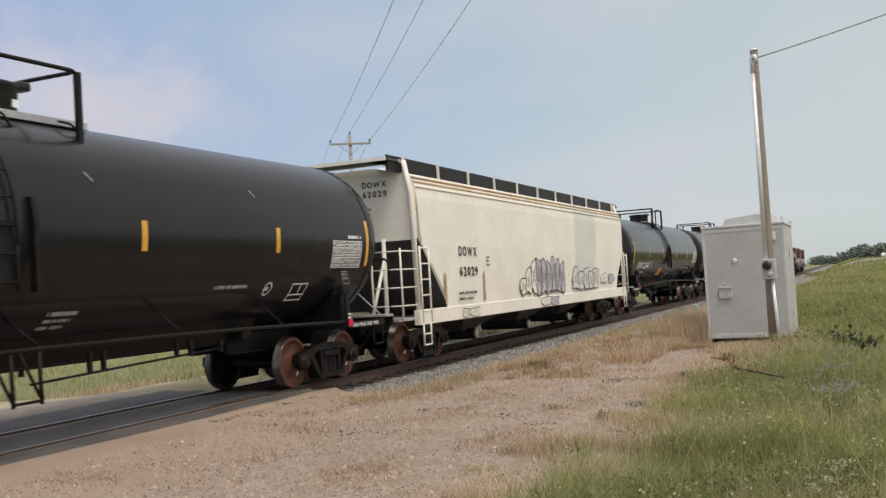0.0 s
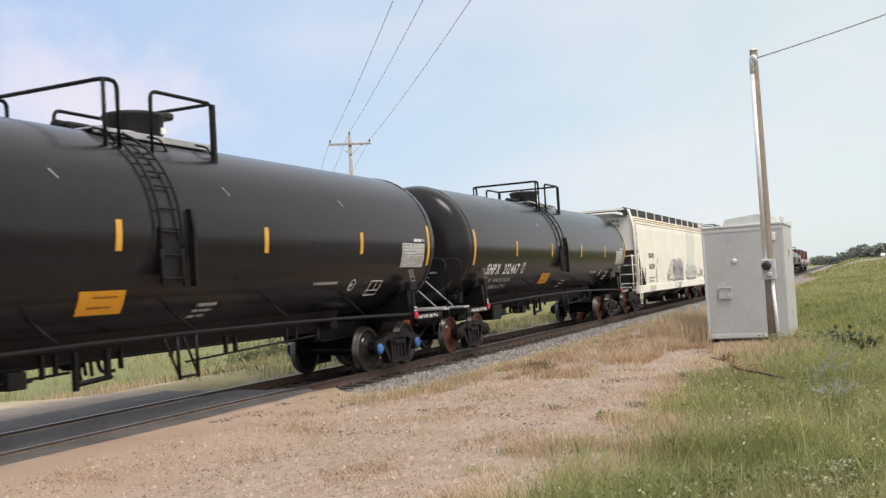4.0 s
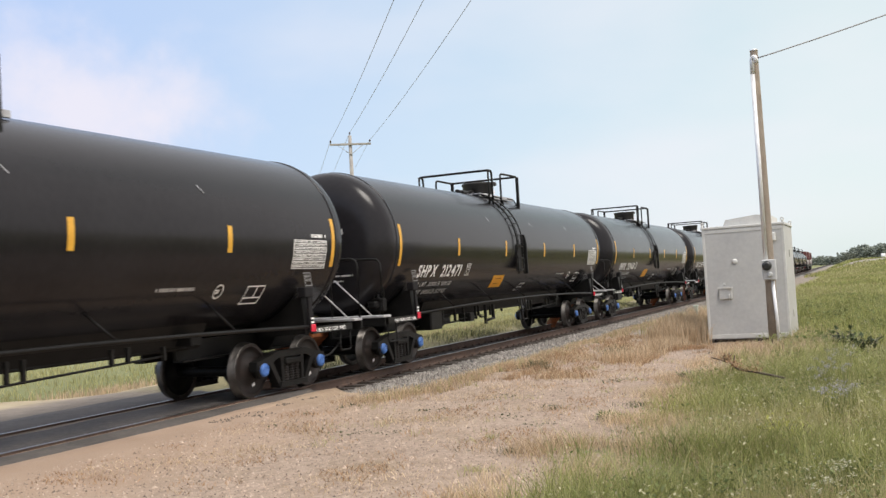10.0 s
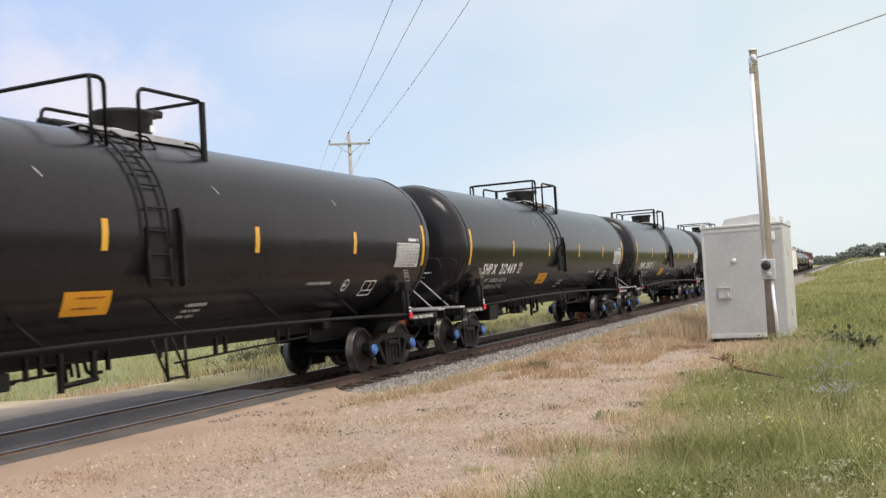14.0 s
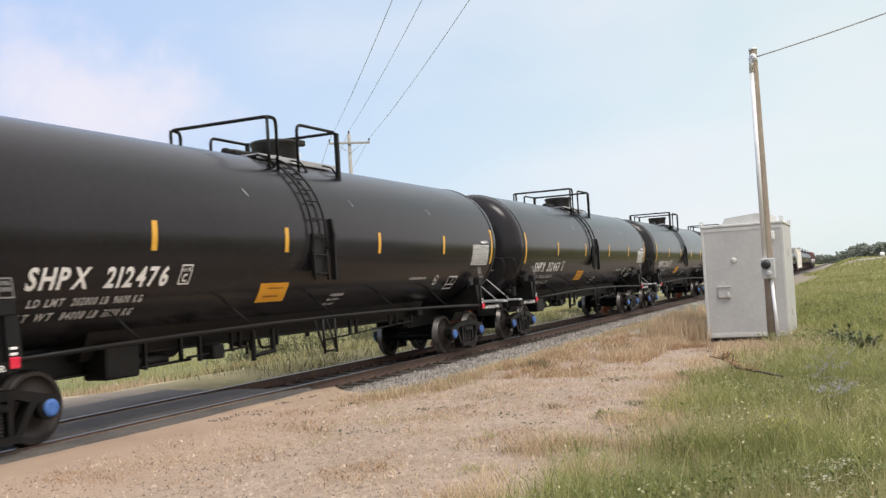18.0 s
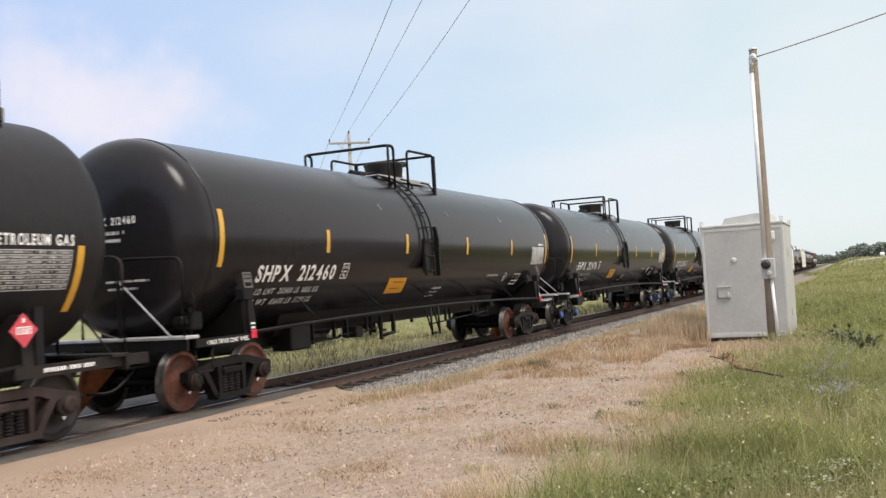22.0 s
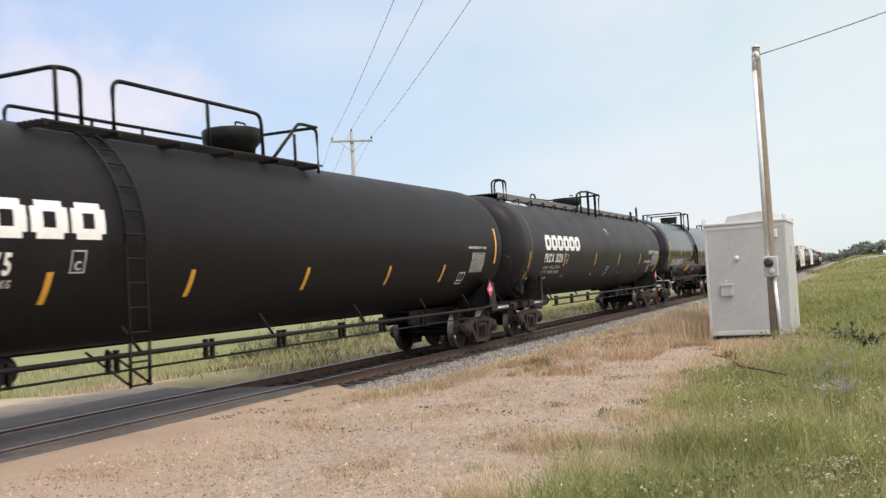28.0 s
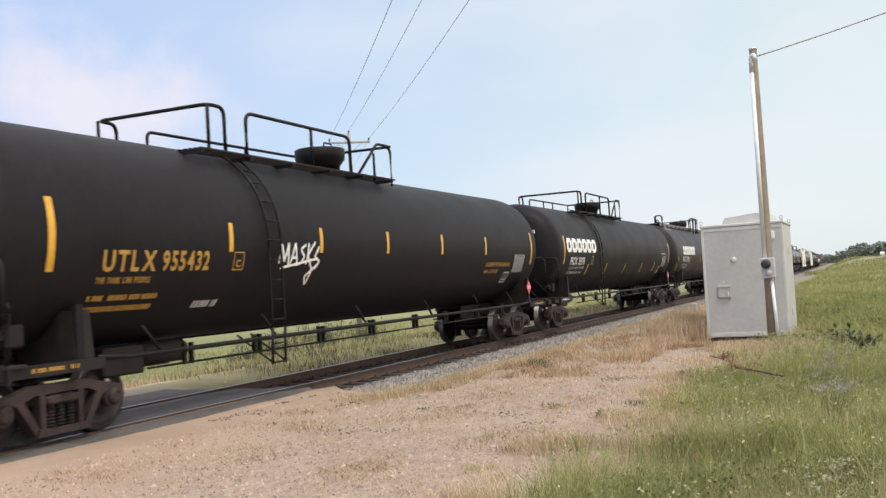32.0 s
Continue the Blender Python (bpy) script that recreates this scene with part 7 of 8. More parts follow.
# ---- fixed things ----
def signal_cabinet():
    """The signal hut: riveted aluminium sheet walls on a plinth, raised vent roof, latch box, corner trims."""
    x0, x1, y0, y1, zt = 25.75, 28.5, -8.45, -6.42, 2.90
    hut = thing("signal_cabinet", "dull grey aluminium railway signal hut standing in dry grass", "signal hut", at=pose((x0 + x1) / 2, (y0 + y1) / 2, -0.20))
    hx, hy = (x1 - x0) / 2, (y1 - y0) / 2
    bm = bmesh.new()
    box(bm, -hx + 0.14, hx - 0.14, -hy + 0.12, hy - 0.12, -0.12, 0.09)
    part("plinth", bm, TIE, hut, "dark timber plinth")
    for name, dims in (("wall_panel", (-hx, -hx + 0.05, -hy, hy)), ("wall_panel", (hx - 0.05, hx, -hy, hy)), ("wall_panel", (-hx + 0.05, hx - 0.05, -hy, -hy + 0.05)), ("wall_panel", (-hx + 0.05, hx - 0.05, hy - 0.05, hy))):
        bm = bmesh.new()
        box(bm, *dims, 0.055, zt + 0.05)
        part(name, bm, CABINET, hut)
    for sx in (-1, 1):
        for sy in (-1, 1):
            bm = bmesh.new()
            box(bm, *sorted((sx * (hx + 0.008), sx * (hx - 0.06))), *sorted((sy * (hy + 0.008), sy * (hy - 0.06))), 0.045, zt + 0.04, bevel=0.008)
            box(bm, *sorted((sx * (hx + 0.02), sx * (hx - 0.04))), *sorted((sy * (hy + 0.02), sy * (hy - 0.04))), zt + 0.03, zt + 0.15, bevel=0.02)
            part("corner_post", bm, CABINET_TRIM, hut)
    bm = bmesh.new()
    box(bm, -hx - 0.03, hx + 0.03, -hy - 0.03, hy + 0.03, zt + 0.03, zt + 0.09, bevel=0.01)
    part("roof", bm, CABINET_TRIM, hut, "pale flat roof")
    bm = bmesh.new()
    prism(bm, [(-0.70, zt + 0.09), (0.50, zt + 0.09), (0.42, zt + 0.26), (-0.35, zt + 0.34), (-0.70, zt + 0.30)], -hx + 0.2, hx - 0.4, axis="x")
    bmesh.ops.recalc_face_normals(bm, faces=bm.faces[:])
    part("roof_vent", bm, CABINET_TRIM, hut, "pale raised roof vent")
    bm = bmesh.new()
    box(bm, -hx - 0.012, -hx + 0.01, -hy + 0.04, hy - 0.04, 0.075, 0.175, bevel=0.004)
    part("wall_trim", bm, CABINET_TRIM, hut)
    bm = bmesh.new()
    box(bm, -hx - 0.012, -hx + 0.01, -hy + 0.04, hy - 0.04, zt - 0.08, zt + 0.0, bevel=0.004)
    part("wall_trim", bm, CABINET_TRIM, hut)
    bm = bmesh.new()
    ly, lz = -6.92 - (y0 + y1) / 2, 1.24
    box(bm, -hx - 0.07, -hx + 0.002, ly - 0.17, ly + 0.17, lz - 0.16, lz + 0.16, bevel=0.02)
    lb = part("latch_box", bm, CABINET, hut)
    bm = bmesh.new()
    box(bm, -hx - 0.10, -hx - 0.07, ly - 0.19, ly + 0.19, lz + 0.13, lz + 0.17)
    tube(bm, [(-hx - 0.09, ly - 0.1, lz - 0.02), (-hx - 0.12, ly - 0.1, lz - 0.06), (-hx - 0.12, ly - 0.1, lz - 0.2)], 0.012, 6)
    part("padlock_cover", bm, CABINET_TRIM, lb)
    bm = bmesh.new()
    lathe(bm, [(-hx - 0.04, 0.03), (-hx - 0.03, 0.07), (-hx + 0.0, 0.075)], "x", 16, (0, -7.2 - (y0 + y1) / 2 + 0.0, 2.05))
    part("wall_button", bm, CABINET_TRIM, hut)
    bm = bmesh.new()
    lathe(bm, [(-hx - 0.02, 0.02), (-hx, 0.03)], "x", 12, (0, -6.9 - (y0 + y1) / 2, 1.48))
    part("wall_bolt", bm, CABINET_TRIM, hut)
    for k in (-1, 1):
        bm = bmesh.new()
        box(bm, -0.05, 0.05, -hy - 0.03, -hy, 1.3 + k * 0.8, 1.5 + k * 0.8, bevel=0.01)
        part("door_hinge", bm, CABINET_TRIM, hut)
    bm = bmesh.new()
    box(bm, -hx - 0.09, -hx, -hy + 0.20, -hy + 0.31, 2.52, 2.74, bevel=0.02)
    part("wall_lamp", bm, WHITE_ENAMEL, hut, "small white wall lamp")
    for sx in (-1, 1):
        for sy in (-1, 1):
            bm = bmesh.new()
            x, y, z = sx * (hx - 0.02), sy * (hy - 0.02), zt + 0.13
            tube(bm, [(x, y + 0.035 * math.cos(k * math.tau / 14), z + 0.04 + 0.04 * math.sin(k * math.tau / 14)) for k in range(15)], 0.016, 6)
            part("lifting_eye", bm, CABINET_TRIM, hut)
    for k in range(9):
        bm = bmesh.new()
        lathe(bm, [(-hx - 0.012, 0.008), (-hx - 0.002, 0.013)], "x", 8, (0, -hy + 0.1 + k * (2 * hy - 0.2) / 8, zt - 0.04))
        part("rivet", bm, CABINET_TRIM, hut)


def service_pole():
    x, y, z = 22.75, -8.31, -0.25
    pole = thing("service_pole", "weathered wooden service pole with conduit and meter box", "utility pole", at=pose(x, y, z))
    bm = bmesh.new()
    lathe(bm, [(0, 0.125), (2, 0.115), (4.5, 0.1), (6.82, 0.085), (6.88, 0.07)], "z", 20)
    part("shaft", bm, POLE_WOOD, pole)
    bm = bmesh.new()
    tube(bm, [(-0.14, 0.055, 2.05), (-0.12, 0.05, 6.3)], 0.05, 12)
    tube(bm, bent([(-0.12, 0.05, 6.3), (-0.11, 0.05, 6.66), (-0.16, -0.02, 6.70), (-0.18, -0.06, 6.54)], 0.08), 0.05, 12)
    part("conduit", bm, CONDUIT, pole, "bright galvanised conduit")
    bm = bmesh.new()
    tube(bm, [(-0.12, -0.12, 0.0), (-0.14, -0.06, 1.64)], 0.04, 12)
    part("lower_conduit", bm, CONDUIT, pole)
    bm = bmesh.new()
    box(bm, -0.26, -0.11, -0.16, 0.14, 1.62, 2.08, bevel=0.02)
    bx = part("meter_box", bm, METER_GREY, pole, "grey meter box")
    bm = bmesh.new()
    lathe(bm, [(-0.36, 0.05), (-0.35, 0.09), (-0.29, 0.10), (-0.262, 0.11)], "x", 20, (0, 0.03, 1.94))
    part("meter_glass", bm, GLASS_DARK, bx, "round glass meter")
    bm = bmesh.new()
    lathe(bm, [(-0.30, 0.03), (-0.29, 0.06), (-0.262, 0.065)], "x", 16, (0, -0.02, 1.74))
    part("box_knob", bm, METER_GREY, bx)
    bm = bmesh.new()
    lathe(bm, [(6.84, 0.095), (6.88, 0.095), (6.90, 0.02)], "z", 16)
    part("pole_cap", bm, CONDUIT, pole)


def wire(points, r, label, sag=0.0, n=24, group="wires"):
    a, c = Vector(points[0]), Vector(points[1])
    pts = [a + (c - a) * i / n - Vector((0, 0, sag * 4 * (i / n) * (1 - i / n))) for i in range(n + 1)]
    bm = bmesh.new()
    tube(bm, pts, r, 5)
    return solid("power_line", bm, WIRE, label, "wire", group)


POLE_A = Vector((50.9, 17.9, 0))
LINE = Vector((23.9, 16.3, 0)).normalized()


def line_pole(at, h=11.7):
    """A distribution pole with one crossarm, braces and three pin insulators."""
    yaw = math.degrees(math.atan2(LINE.y, LINE.x))
    pole = thing("line_pole", "grey wooden power pole with one crossarm", "utility pole", "power poles", at=pose(at.x, at.y, ground_z(at.x, at.y) - 0.2, 0, 0, yaw))
    bm = bmesh.new()
    lathe(bm, [(0, 0.17), (h * 0.5, 0.14), (h + 0.2, 0.10)], "z", 14)
    part("shaft", bm, GREY_WOOD, pole)
    bm = bmesh.new()
    box(bm, -0.17, -0.08, -1.25, 1.25, h - 0.42, h - 0.30, bevel=0.01)
    part("crossarm", bm, GREY_WOOD, pole)
    bm = bmesh.new()
    for k in (-1, 1):
        tube(bm, [(-0.14, k * 0.75, h - 0.42), (-0.12, 0, h - 1.0)], 0.018, 5)
    part("arm_brace", bm, WIRE, pole)
    for y, z in ((-1.2, h - 0.30), (0, h + 0.2), (1.2, h - 0.30)):
        bm = bmesh.new()
        lathe(bm, [(z, 0.02), (z + 0.08, 0.02), (z + 0.1, 0.055), (z + 0.16, 0.06), (z + 0.2, 0.03)], "z", 10, (-0.12 if y else 0, y, 0))
        part("insulator", bm, INSULATOR, pole)
    return pole


def build_power_line():
    across = Vector((-LINE.y, LINE.x, 0))
    spots = [POLE_A - LINE * 62, POLE_A, POLE_A + LINE * 70]
    for p in spots:
        line_pole(p)
    for y, dz in ((-1.2, 11.38), (0, 11.88), (1.2, 11.38)):
        tops = [p + across * y + Vector((0, 0, ground_z(p.x, p.y) + dz)) for p in spots]
        for a, c in zip(tops, tops[1:]):
            wire((a, c), 0.0115, "thin bare power line", 0.7, 30)


# ---- build everything ----
build_ground()
build_track()
stones("ballast_stones", 14000, 15.3, 60, -3.2, -1.25, lambda x, y: -0.20 - max(0, -1.75 - y) * 0.14, 0.034, BALLAST, "loose grey ballast stones", 4)
CRUMB = material("brown_asphalt_crumb", (0.1428, 0.1075, 0.084), (0.2604, 0.1974, 0.1596), 0.9, scale=3, fine=20, bump=0.1, random_tint=0.4)
PEBBLE = material("pale_pebble", (0.301, 0.2279, 0.172), (0.4902, 0.3913, 0.3139), 0.9, scale=3, fine=20, bump=0.1, random_tint=0.32)
stones("yard_pebbles", 30000, 5.2, 23, -8.6, -2.1, lambda x, y: ground_z(x, y) - 0.002, 0.0105, PEBBLE, "pale pink and grey pebbles strewn over the yard", 5)
stones("yard_pebbles", 9000, 5.2, 24, -8.6, -2.4, lambda x, y: ground_z(x, y) - 0.002, 0.011, CRUMB, "darker stones strewn over the yard", 6)
stones("yard_pebbles", 1500, 5.2, 24, -8.6, -2.4, lambda x, y: ground_z(x, y), 0.022, PEBBLE, "larger pale stones lying on the yard", 7)
build_grass()
signal_cabinet()
service_pole()
build_power_line()
wire(((22.72, -8.38, 6.42), (22.5, -22.0, 10.25)), 0.016, "twisted service drop wire", 0.36, 30)
for k, (x, y, h, s) in enumerate(((24, 6.2, 0.9, 1.0), (25.6, 6.8, 1.0, 1.1), (27.5, 6.5, 1.15, 1.1), (29.4, 7.2, 1.2, 1.2), (31.5, 7.0, 1.1, 1.2), (33.6, 7.8, 0.9, 1.2), (22.5, 6.0, 0.6, 0.9))):
    shrub(x, y, h, s, 60 + k)
leafy_weed(20.3, -9.80, 0.50, 0.34, 18, DARK_LEAF, "dark leafy weed standing in the grass", 81, 0.11)
leafy_weed(19.6, -10.2, 0.42, 0.36, 18, DARK_LEAF, "dark leafy weed beside another in the grass", 85, 0.11)
leafy_weed(11.56, -7.33, 0.09, 0.20, 60, DARK_GREEN_LEAF, "flat green weed on the gravel", 82, 0.05)
leafy_weed(15.80, -7.61, 0.12, 0.28, 60, DARK_GREEN_LEAF, "flat weed on the gravel", 83, 0.05)
for k, (x, y, q, n) in enumerate(((9.25, -6.83, 0.06, 60), (8.29, -6.87, 0.08, 80), (12.44, -6.28, 0.08, 60), (10.08, -6.32, 0.05, 40), (12.68, -7.38, 0.12, 90), (11.6, -7.5, 0.16, 90), (13.9, -7.6, 0.2, 110), (9.9, -7.5, 0.14, 80))):
    tuft(x, y, q, SHRUB_LEAF if k % 2 == 0 else PALE_BLADE, "small low grass tuft on the gravel", n, 90 + k, height=0.07)
for k, (x, y, q, n) in enumerate(((14.6, -3.6, 0.12, 120), (16.1, -3.7, 0.14, 130), (18.0, -4.3, 0.16, 160), (19.6, -4.7, 0.2, 170), (21.4, -5.1, 0.25, 200), (23.2, -5.9, 0.25, 220), (13.0, -3.0, 0.2, 140))):
    tuft(x, y, q, SHRUB_LEAF if k in (2, 4) else DRY_BLADE, "dry brown grass tuft at the foot of the ballast", n, 190 + k, height=0.20)


def umbel_weed(x, y, h, seed, petals, label):
    """A tall weed with pale flower heads."""
    r = random.Random(seed)
    plant = thing("flowering_weed", label, "weed", "flowering weeds", at=pose(x, y, ground_z(x, y) - 0.02))
    for k in range(6):
        bm, fm = bmesh.new(), bmesh.new()
        a, q = r.uniform(0, math.tau), r.uniform(0.02, 0.2)
        tip = Vector((math.cos(a) * q, math.sin(a) * q, h * r.uniform(0.7, 1)))
        tube(bm, [(0, 0, 0), tip * 0.6, tip], 0.004, 4)
        for j in range(15):
            p = tip + Vector((r.gauss(0, 0.022), r.gauss(0, 0.022), r.gauss(0, 0.012)))
            e = 0.007
            fm.faces.new([fm.verts.new(p + Vector(v)) for v in ((-e, -e, 0), (e, -e, r.uniform(-e, e)), (e, e, 0), (-e, e, r.uniform(-e, e)))])
        stem = part("stem", bm, GREEN_BLADE, plant)
        tagged(part("flower_head", fm, petals, stem), kind="stuff")


FLOWER = material("cream_petal", (0.42, 0.41, 0.28), (0.60, 0.58, 0.44), 0.7, scale=8, fine=60, bump=0.0, thin=0.3)
YELLOW_FLOWER = material("yellow_green_leaf", (0.30, 0.32, 0.05), (0.45, 0.45, 0.09), 0.7, scale=8, fine=60, bump=0.0, thin=0.4)
LILAC_FLOWER = material("grey_lilac_petal", (0.24, 0.23, 0.27), (0.40, 0.38, 0.43), 0.7, scale=8, fine=60, bump=0.0, thin=0.3)
for k, (x, y) in enumerate(((7.2, -10.0), (7.45, -10.1), (6.9, -9.9), (25.8, -10.2))):
    umbel_weed(x, y, 0.34, 120 + k, FLOWER, "tall weed with pale cream flower heads")
for k, (x, y) in enumerate(((10.7, -9.82), (10.75, -10.05), (10.4, -9.9), (11.2, -10.0), (12.4, -9.62), (12.9, -9.75), (13.6, -9.7), (14.6, -9.75), (15.4, -9.9), (13.1, -9.95))):
    umbel_weed(x, y, 0.52, 130 + k, LILAC_FLOWER, "tall weed with grey-lilac flower heads")
for k, (x, y) in enumerate(((9.75, -9.50), (9.95, -9.40), (9.55, -9.58), (12.4, -9.3))):
    leafy_weed(x, y, 0.30, 0.22, 14, YELLOW_FLOWER, "bright yellow-green weed in the grass", 140 + k, 0.05)
bm = bmesh.new()
tube(bm, [(11.25, -4.42, -0.045), (11.42, -4.34, -0.03), (11.62, -4.27, -0.04)], 0.012, 6)
solid("stick", bm, STICK, "bleached broken stick on the gravel", "stick")
branch = thing("fallen_branch", "withered brown branch lying on the edge of the grass", "branch", at=pose(14.0, -8.5, 0.26))
limb = [(1.1, 0.29, 0.02), (0.5, 0.12, 0.06), (-0.2, -0.08, 0.02), (-0.67, -0.47, 0.0), (-0.95, -0.75, -0.03)]
bm = bmesh.new()
tube(bm, limb, 0.016, 6)
part("stem", bm, BARK, branch)
rb = random.Random(31)
for k in range(7):
    u = rb.uniform(0.15, 2.6)
    a, c = Vector(limb[int(u)]), Vector(limb[int(u) + 1])
    p = a + (c - a) * (u % 1)
    bm = bmesh.new()
    tube(bm, [p, p + Vector((rb.uniform(-0.2, 0.2), rb.uniform(-0.2, 0.2), rb.uniform(0.03, 0.14)))], 0.008, 5)
    part("twig", bm, BARK, branch)
bm = bmesh.new()
for k in range(260):
    u = rb.uniform(0, 2.9)
    a, c = Vector(limb[int(u)]), Vector(limb[int(u) + 1])
    p = a + (c - a) * (u % 1) + Vector((rb.gauss(0, 0.05), rb.gauss(0, 0.05), abs(rb.gauss(0, 0.05))))
    d = Vector((rb.uniform(-1, 1), rb.uniform(-1, 1), rb.uniform(-0.6, 0.6))).normalized() * 0.035
    w = d.cross(Vector((0.2, 0.1, 1))).normalized() * 0.012
    bm.faces.new([bm.verts.new(v) for v in (p - d, p + w, p + d, p - w)])
part("withered_leaves", bm, BROWN_STRAW, branch)
for k, (x, y, a) in enumerate(((33.0, -2.45, 8), (35.2, -2.2, -6), (36.5, -2.6, 14))):
    bm = bmesh.new()
    box(bm, -1.2, 1.2, -0.05, 0.05, 0, 0.07, bevel=0.01)
    o = solid("scrap_timber", bm, TIE, "dark scrap of timber lying on the ballast", "timber", "scrap timbers")
    o.matrix_world = pose(x, y, -0.30 + 0.02 * k, 0, 0, a)
MINT = material("faded_green_plastic", (0.38, 0.44, 0.36), (0.5, 0.55, 0.46), 0.6, scale=6, fine=50, bump=0.02)
marker = thing("marker_post", "short pale green marker post in the dry grass", "post", at=pose(31.0, -5.28, -0.15))
bm = bmesh.new()
box(bm, -0.06, 0.06, -0.06, 0.06, 0, 0.68, bevel=0.01)
part("stake", bm, MINT, marker)
bm = bmesh.new()
box(bm, -0.075, 0.075, -0.075, 0.075, 0.68, 0.74, bevel=0.015)
part("cap", bm, MINT, marker)
for k, (x, y) in enumerate(((300, -15.6), (303, -18.4))):
    bm = bmesh.new()
    lathe(bm, [(0, 0.62), (0.15, 0.75), (1.05, 0.75), (1.2, 0.6)], "y", 18)
    o = solid("wrapped_bale", bm, WHITE_ENAMEL, "white wrapped bale lying far off in the meadow", "bale", "bales")
    o.matrix_world = pose(x, y, ground_z(x, y) + 0.62)
ASPHALT = material("dark_asphalt_crumb", (0.10, 0.08, 0.065), (0.22, 0.175, 0.14), 0.9, scale=3, fine=20, bump=0.1, random_tint=0.4)
for k, (x0, x1, y0, y1) in enumerate(((10.9, 12.0, -2.3, -1.7), (12.6, 13.9, -1.9, -1.5))):
    stones("asphalt_crumbs", 190, x0, x1, y0, y1, lambda x, y: ground_z(x, y) - 0.004 if noise.noise((x * 2, y * 2, 9)) > -0.1 else -0.3, 0.017, ASPHALT, "crumbled dark asphalt at the edge of the crossing", 9 + k)
ROAD_DIRT = material("grey_brown_road_gravel", (0.20, 0.175, 0.15), (0.36, 0.32, 0.28), 0.95, scale=0.3, fine=4, bump=0.3)
bm = bmesh.new()
rows = []
for k in range(6 * 12 + 1):
    i, u = min(k // 12, 5), (k - 12 * min(k // 12, 5)) / 12
    p, along = ROAD[i] + (ROAD[i + 1] - ROAD[i]) * u, (ROAD[i + 1] - ROAD[i]).normalized()
    side = Vector((-along.y, along.x))
    rows.append([bm.verts.new((q.x, q.y, ground_z(q.x, q.y) + h)) for q, h in ((p + side * v, h) for v, h in ((-3.4, -0.1), (-2.6, 0.10), (0, 0.16), (2.6, 0.10), (3.4, -0.1)))])
for a, c in zip(rows, rows[1:]):
    for j in range(4):
        bm.faces.new((a[j], c[j], c[j + 1], a[j + 1])).smooth = True
bmesh.ops.recalc_face_normals(bm, faces=bm.faces[:])
solid("road", bm, ROAD_DIRT, "grey-brown dirt road climbing over the rise", "road", kind="structure")
rw = random.Random(12)
wood = []
for i in range(80):
    wood.append((880 + rw.uniform(-40, 60), -60 + 92 * i / 79 * 1.0 - rw.uniform(0, 2), rw.uniform(10.5, 13.5) if i < 52 else rw.uniform(5.5, 9.0)))
far_wood(21, wood)


# ---- the train ----
base_car = short_tank_car()
bare = [o for o in base_car.children]


def dress(car, finish):
    for x in (-7.19, 7.19):
        truck(car, x, finish, TRUCK_LABELS[finish])
    return car


PITCH_CAR = 18.66
numbers = {1: ("212467", "black"), 2: ("212468", "blue"), 3: ("212471", "blue"), 4: ("212469", "blue"), 5: ("212463", "blue"), 6: ("212476", "blue"), 7: ("212460", "black")}
cars = []
for k, (number, finish) in numbers.items():
    c = base_car if k == 1 else copy_thing(base_car, Matrix())
    cars.append((c, 9.32 - PITCH_CAR * k - (0.06 if k == 7 else 0.0), 14.38, number, finish))
for k in range(2):
    cars.append((copy_thing(base_car, Matrix()), 29.90 + PITCH_CAR * k, 14.38, "", "black"))
for k in range(4):
    cars.append((copy_thing(base_car, Matrix()), 87.88 + PITCH_CAR * k, 14.38, "", "black"))
for c, off, span, number, finish in cars:
    dress(c, finish)
    if number:
        swap(c, ("car_number", "end_number"), (number_mesh(number, around(TANK_R, TANK_Z)), end_number_mesh("SHPX " + number)))
        swap(c, ("weight_stencil",), (weight_mesh(WEIGHTS.get(number)),))
TRAIN = [(c, off, span) for c, off, span, number, finish in cars]
TRAIN.append((long_tank_car("full_walk"), -141.08, 16.5))
TRAIN.append((long_tank_car("lettered"), -161.93, 17.3))
TRAIN.append((long_tank_car("yellow"), -182.96, 17.3))
TRAIN.append((hopper_car(True), 10.25, 16.0))
TRAIN.append((hopper_car(False), 68.22, 16.0))
TRAIN.append((locomotive(False), 153.2 + 10.75, 14.4))
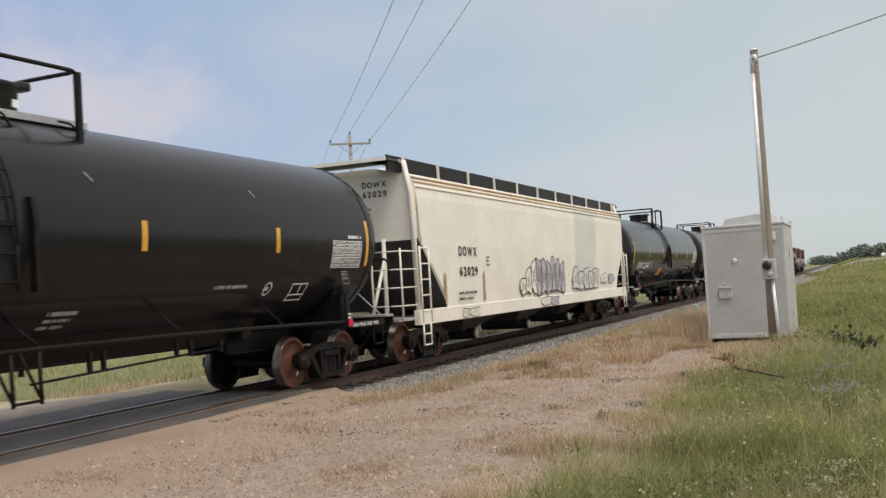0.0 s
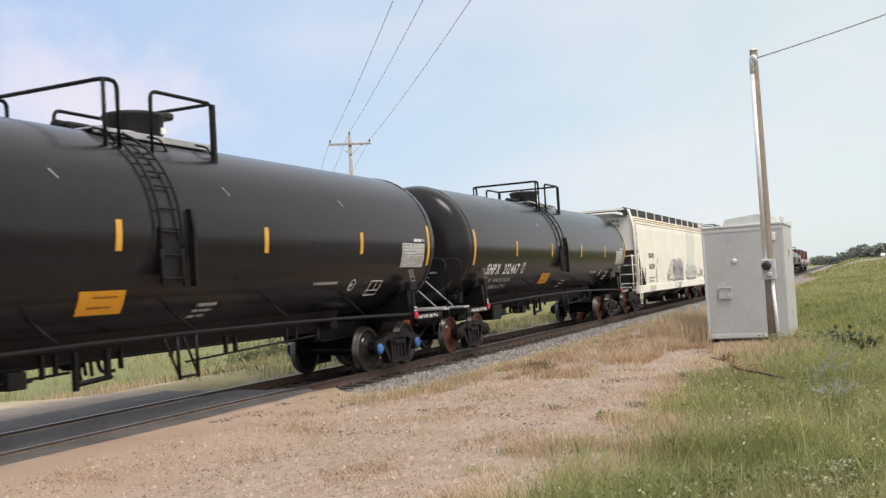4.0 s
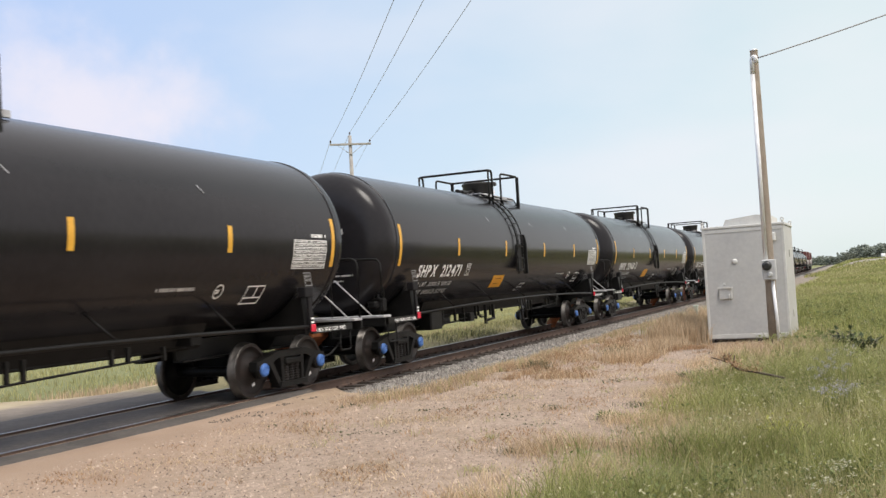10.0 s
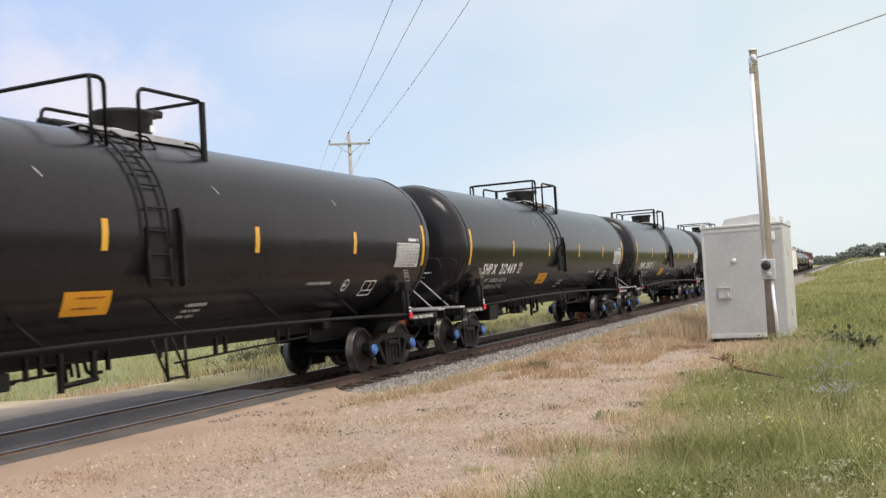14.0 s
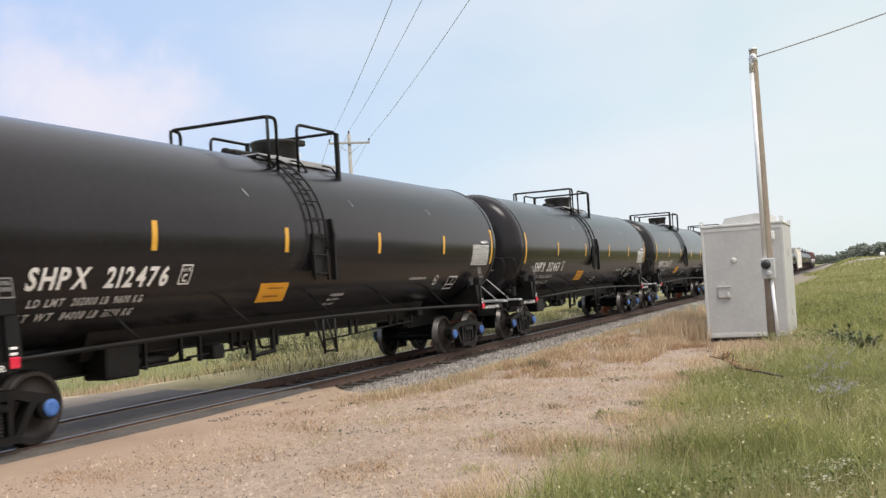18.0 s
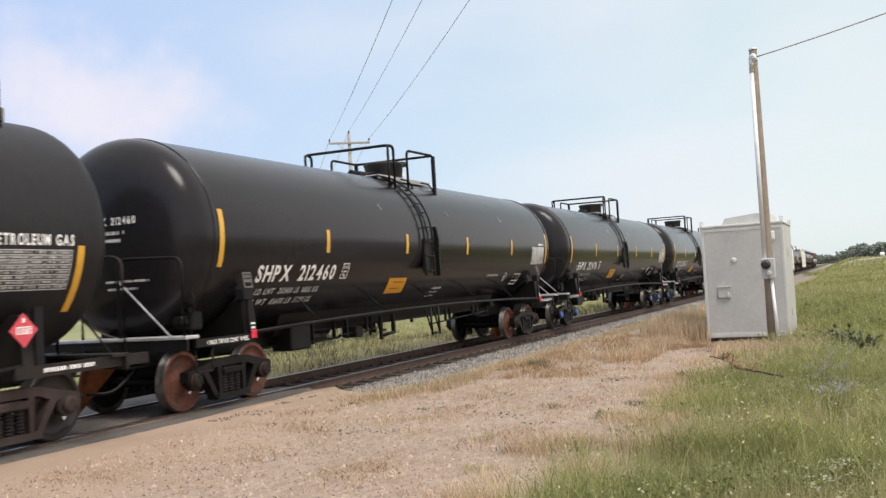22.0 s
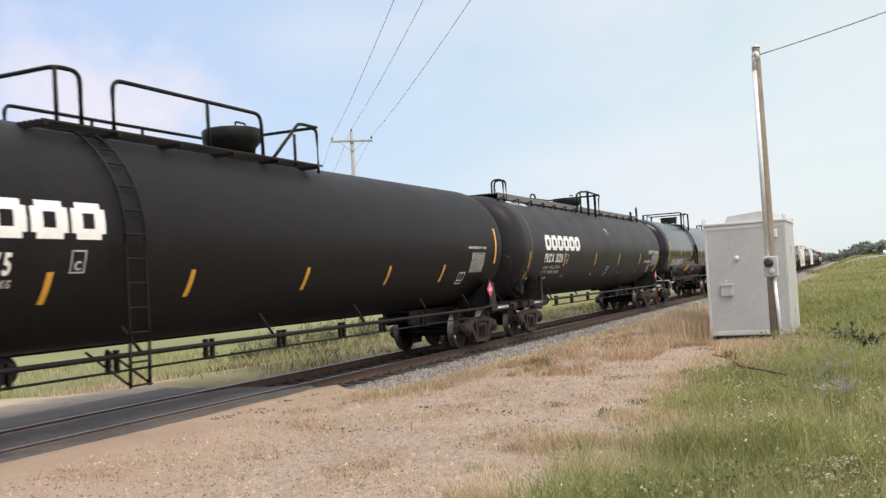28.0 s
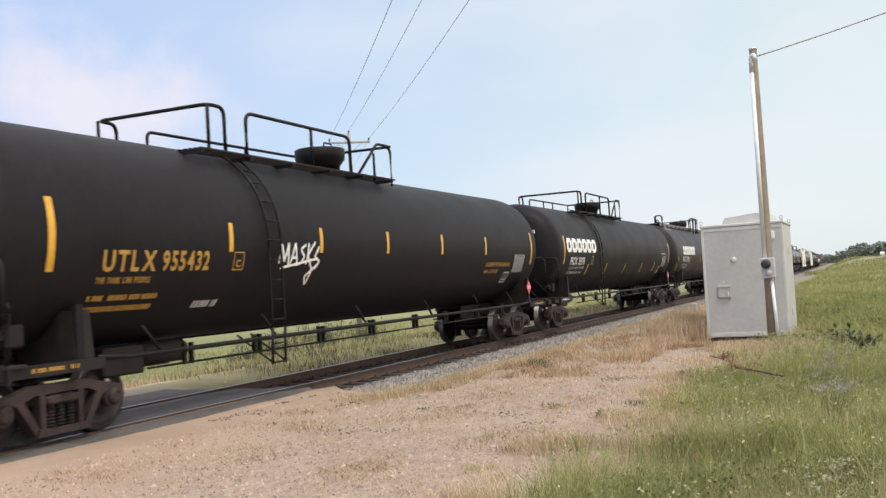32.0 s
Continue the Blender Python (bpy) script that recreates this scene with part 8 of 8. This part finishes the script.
TRAIN.append((locomotive(True), 174.7 + 10.75, 14.4))

# the train's advance: metres at every half second
ADVANCE = [
    17.64, 20.29, 22.97, 25.68, 28.37, 31.05, 33.74, 36.44, 39.15, 41.89,
    44.64, 47.40, 50.17, 52.93, 55.67, 58.40, 61.16, 63.94, 66.73, 69.52,
    72.32, 75.12, 77.91, 80.72, 83.54, 86.36, 89.19, 92.03, 94.89, 97.74,
    100.58, 103.41, 106.24, 109.08, 111.94, 114.82, 117.72, 120.62, 123.52, 126.42,
    129.32, 132.23, 135.16, 138.10, 141.03, 143.95, 146.87, 149.79, 152.71, 155.64,
    158.60, 161.55, 164.48, 167.42, 170.36, 173.33, 176.32, 179.36, 182.39, 185.39,
    188.35, 191.33, 194.36, 197.44, 200.60,
]


def advance(t):
    i = min(int(t * 2), len(ADVANCE) - 2)
    u = t * 2 - i
    p0, p1, p2, p3 = ADVANCE[max(i - 1, 0)], ADVANCE[i], ADVANCE[i + 1], ADVANCE[min(i + 2, len(ADVANCE) - 1)]
    m1, m2 = (p2 - p0) / 2 if i else p2 - p1, (p3 - p1) / 2 if i + 2 < len(ADVANCE) else p2 - p1
    return p1 * (1 + 2 * u) * (1 - u) ** 2 + m1 * u * (1 - u) ** 2 + p2 * u * u * (3 - 2 * u) + m2 * u * u * (u - 1)


def car_pose(a, span):
    """A car's pose with its middle a metres along the line, its trucks on the rails."""
    r, f = on_track(a - span / 2), on_track(a + span / 2)
    return pose((r[0] + f[0]) / 2, (r[1] + f[1]) / 2, 0, 0, 0, math.degrees(math.atan2(f[1] - r[1], f[0] - r[0])))


def motions():
    """The whole train rolls away along the line, and its wheels turn with it."""
    spin = [(i / 10, math.degrees(advance(i / 10) / WHEEL_R)) for i in range(321)]
    for car, off, span in TRAIN:
        walk(car, [(t / 2, car_pose(advance(t / 2) + off, span)) for t in range(65)])
        for o in car.children_recursive:
            if o.name.split(".")[0] == "wheelset":
                x = o.location.x
                walk(o, [(t, pose(x, 0, WHEEL_R, 0, a % 360, 0)) for t, a in spin])


motions()
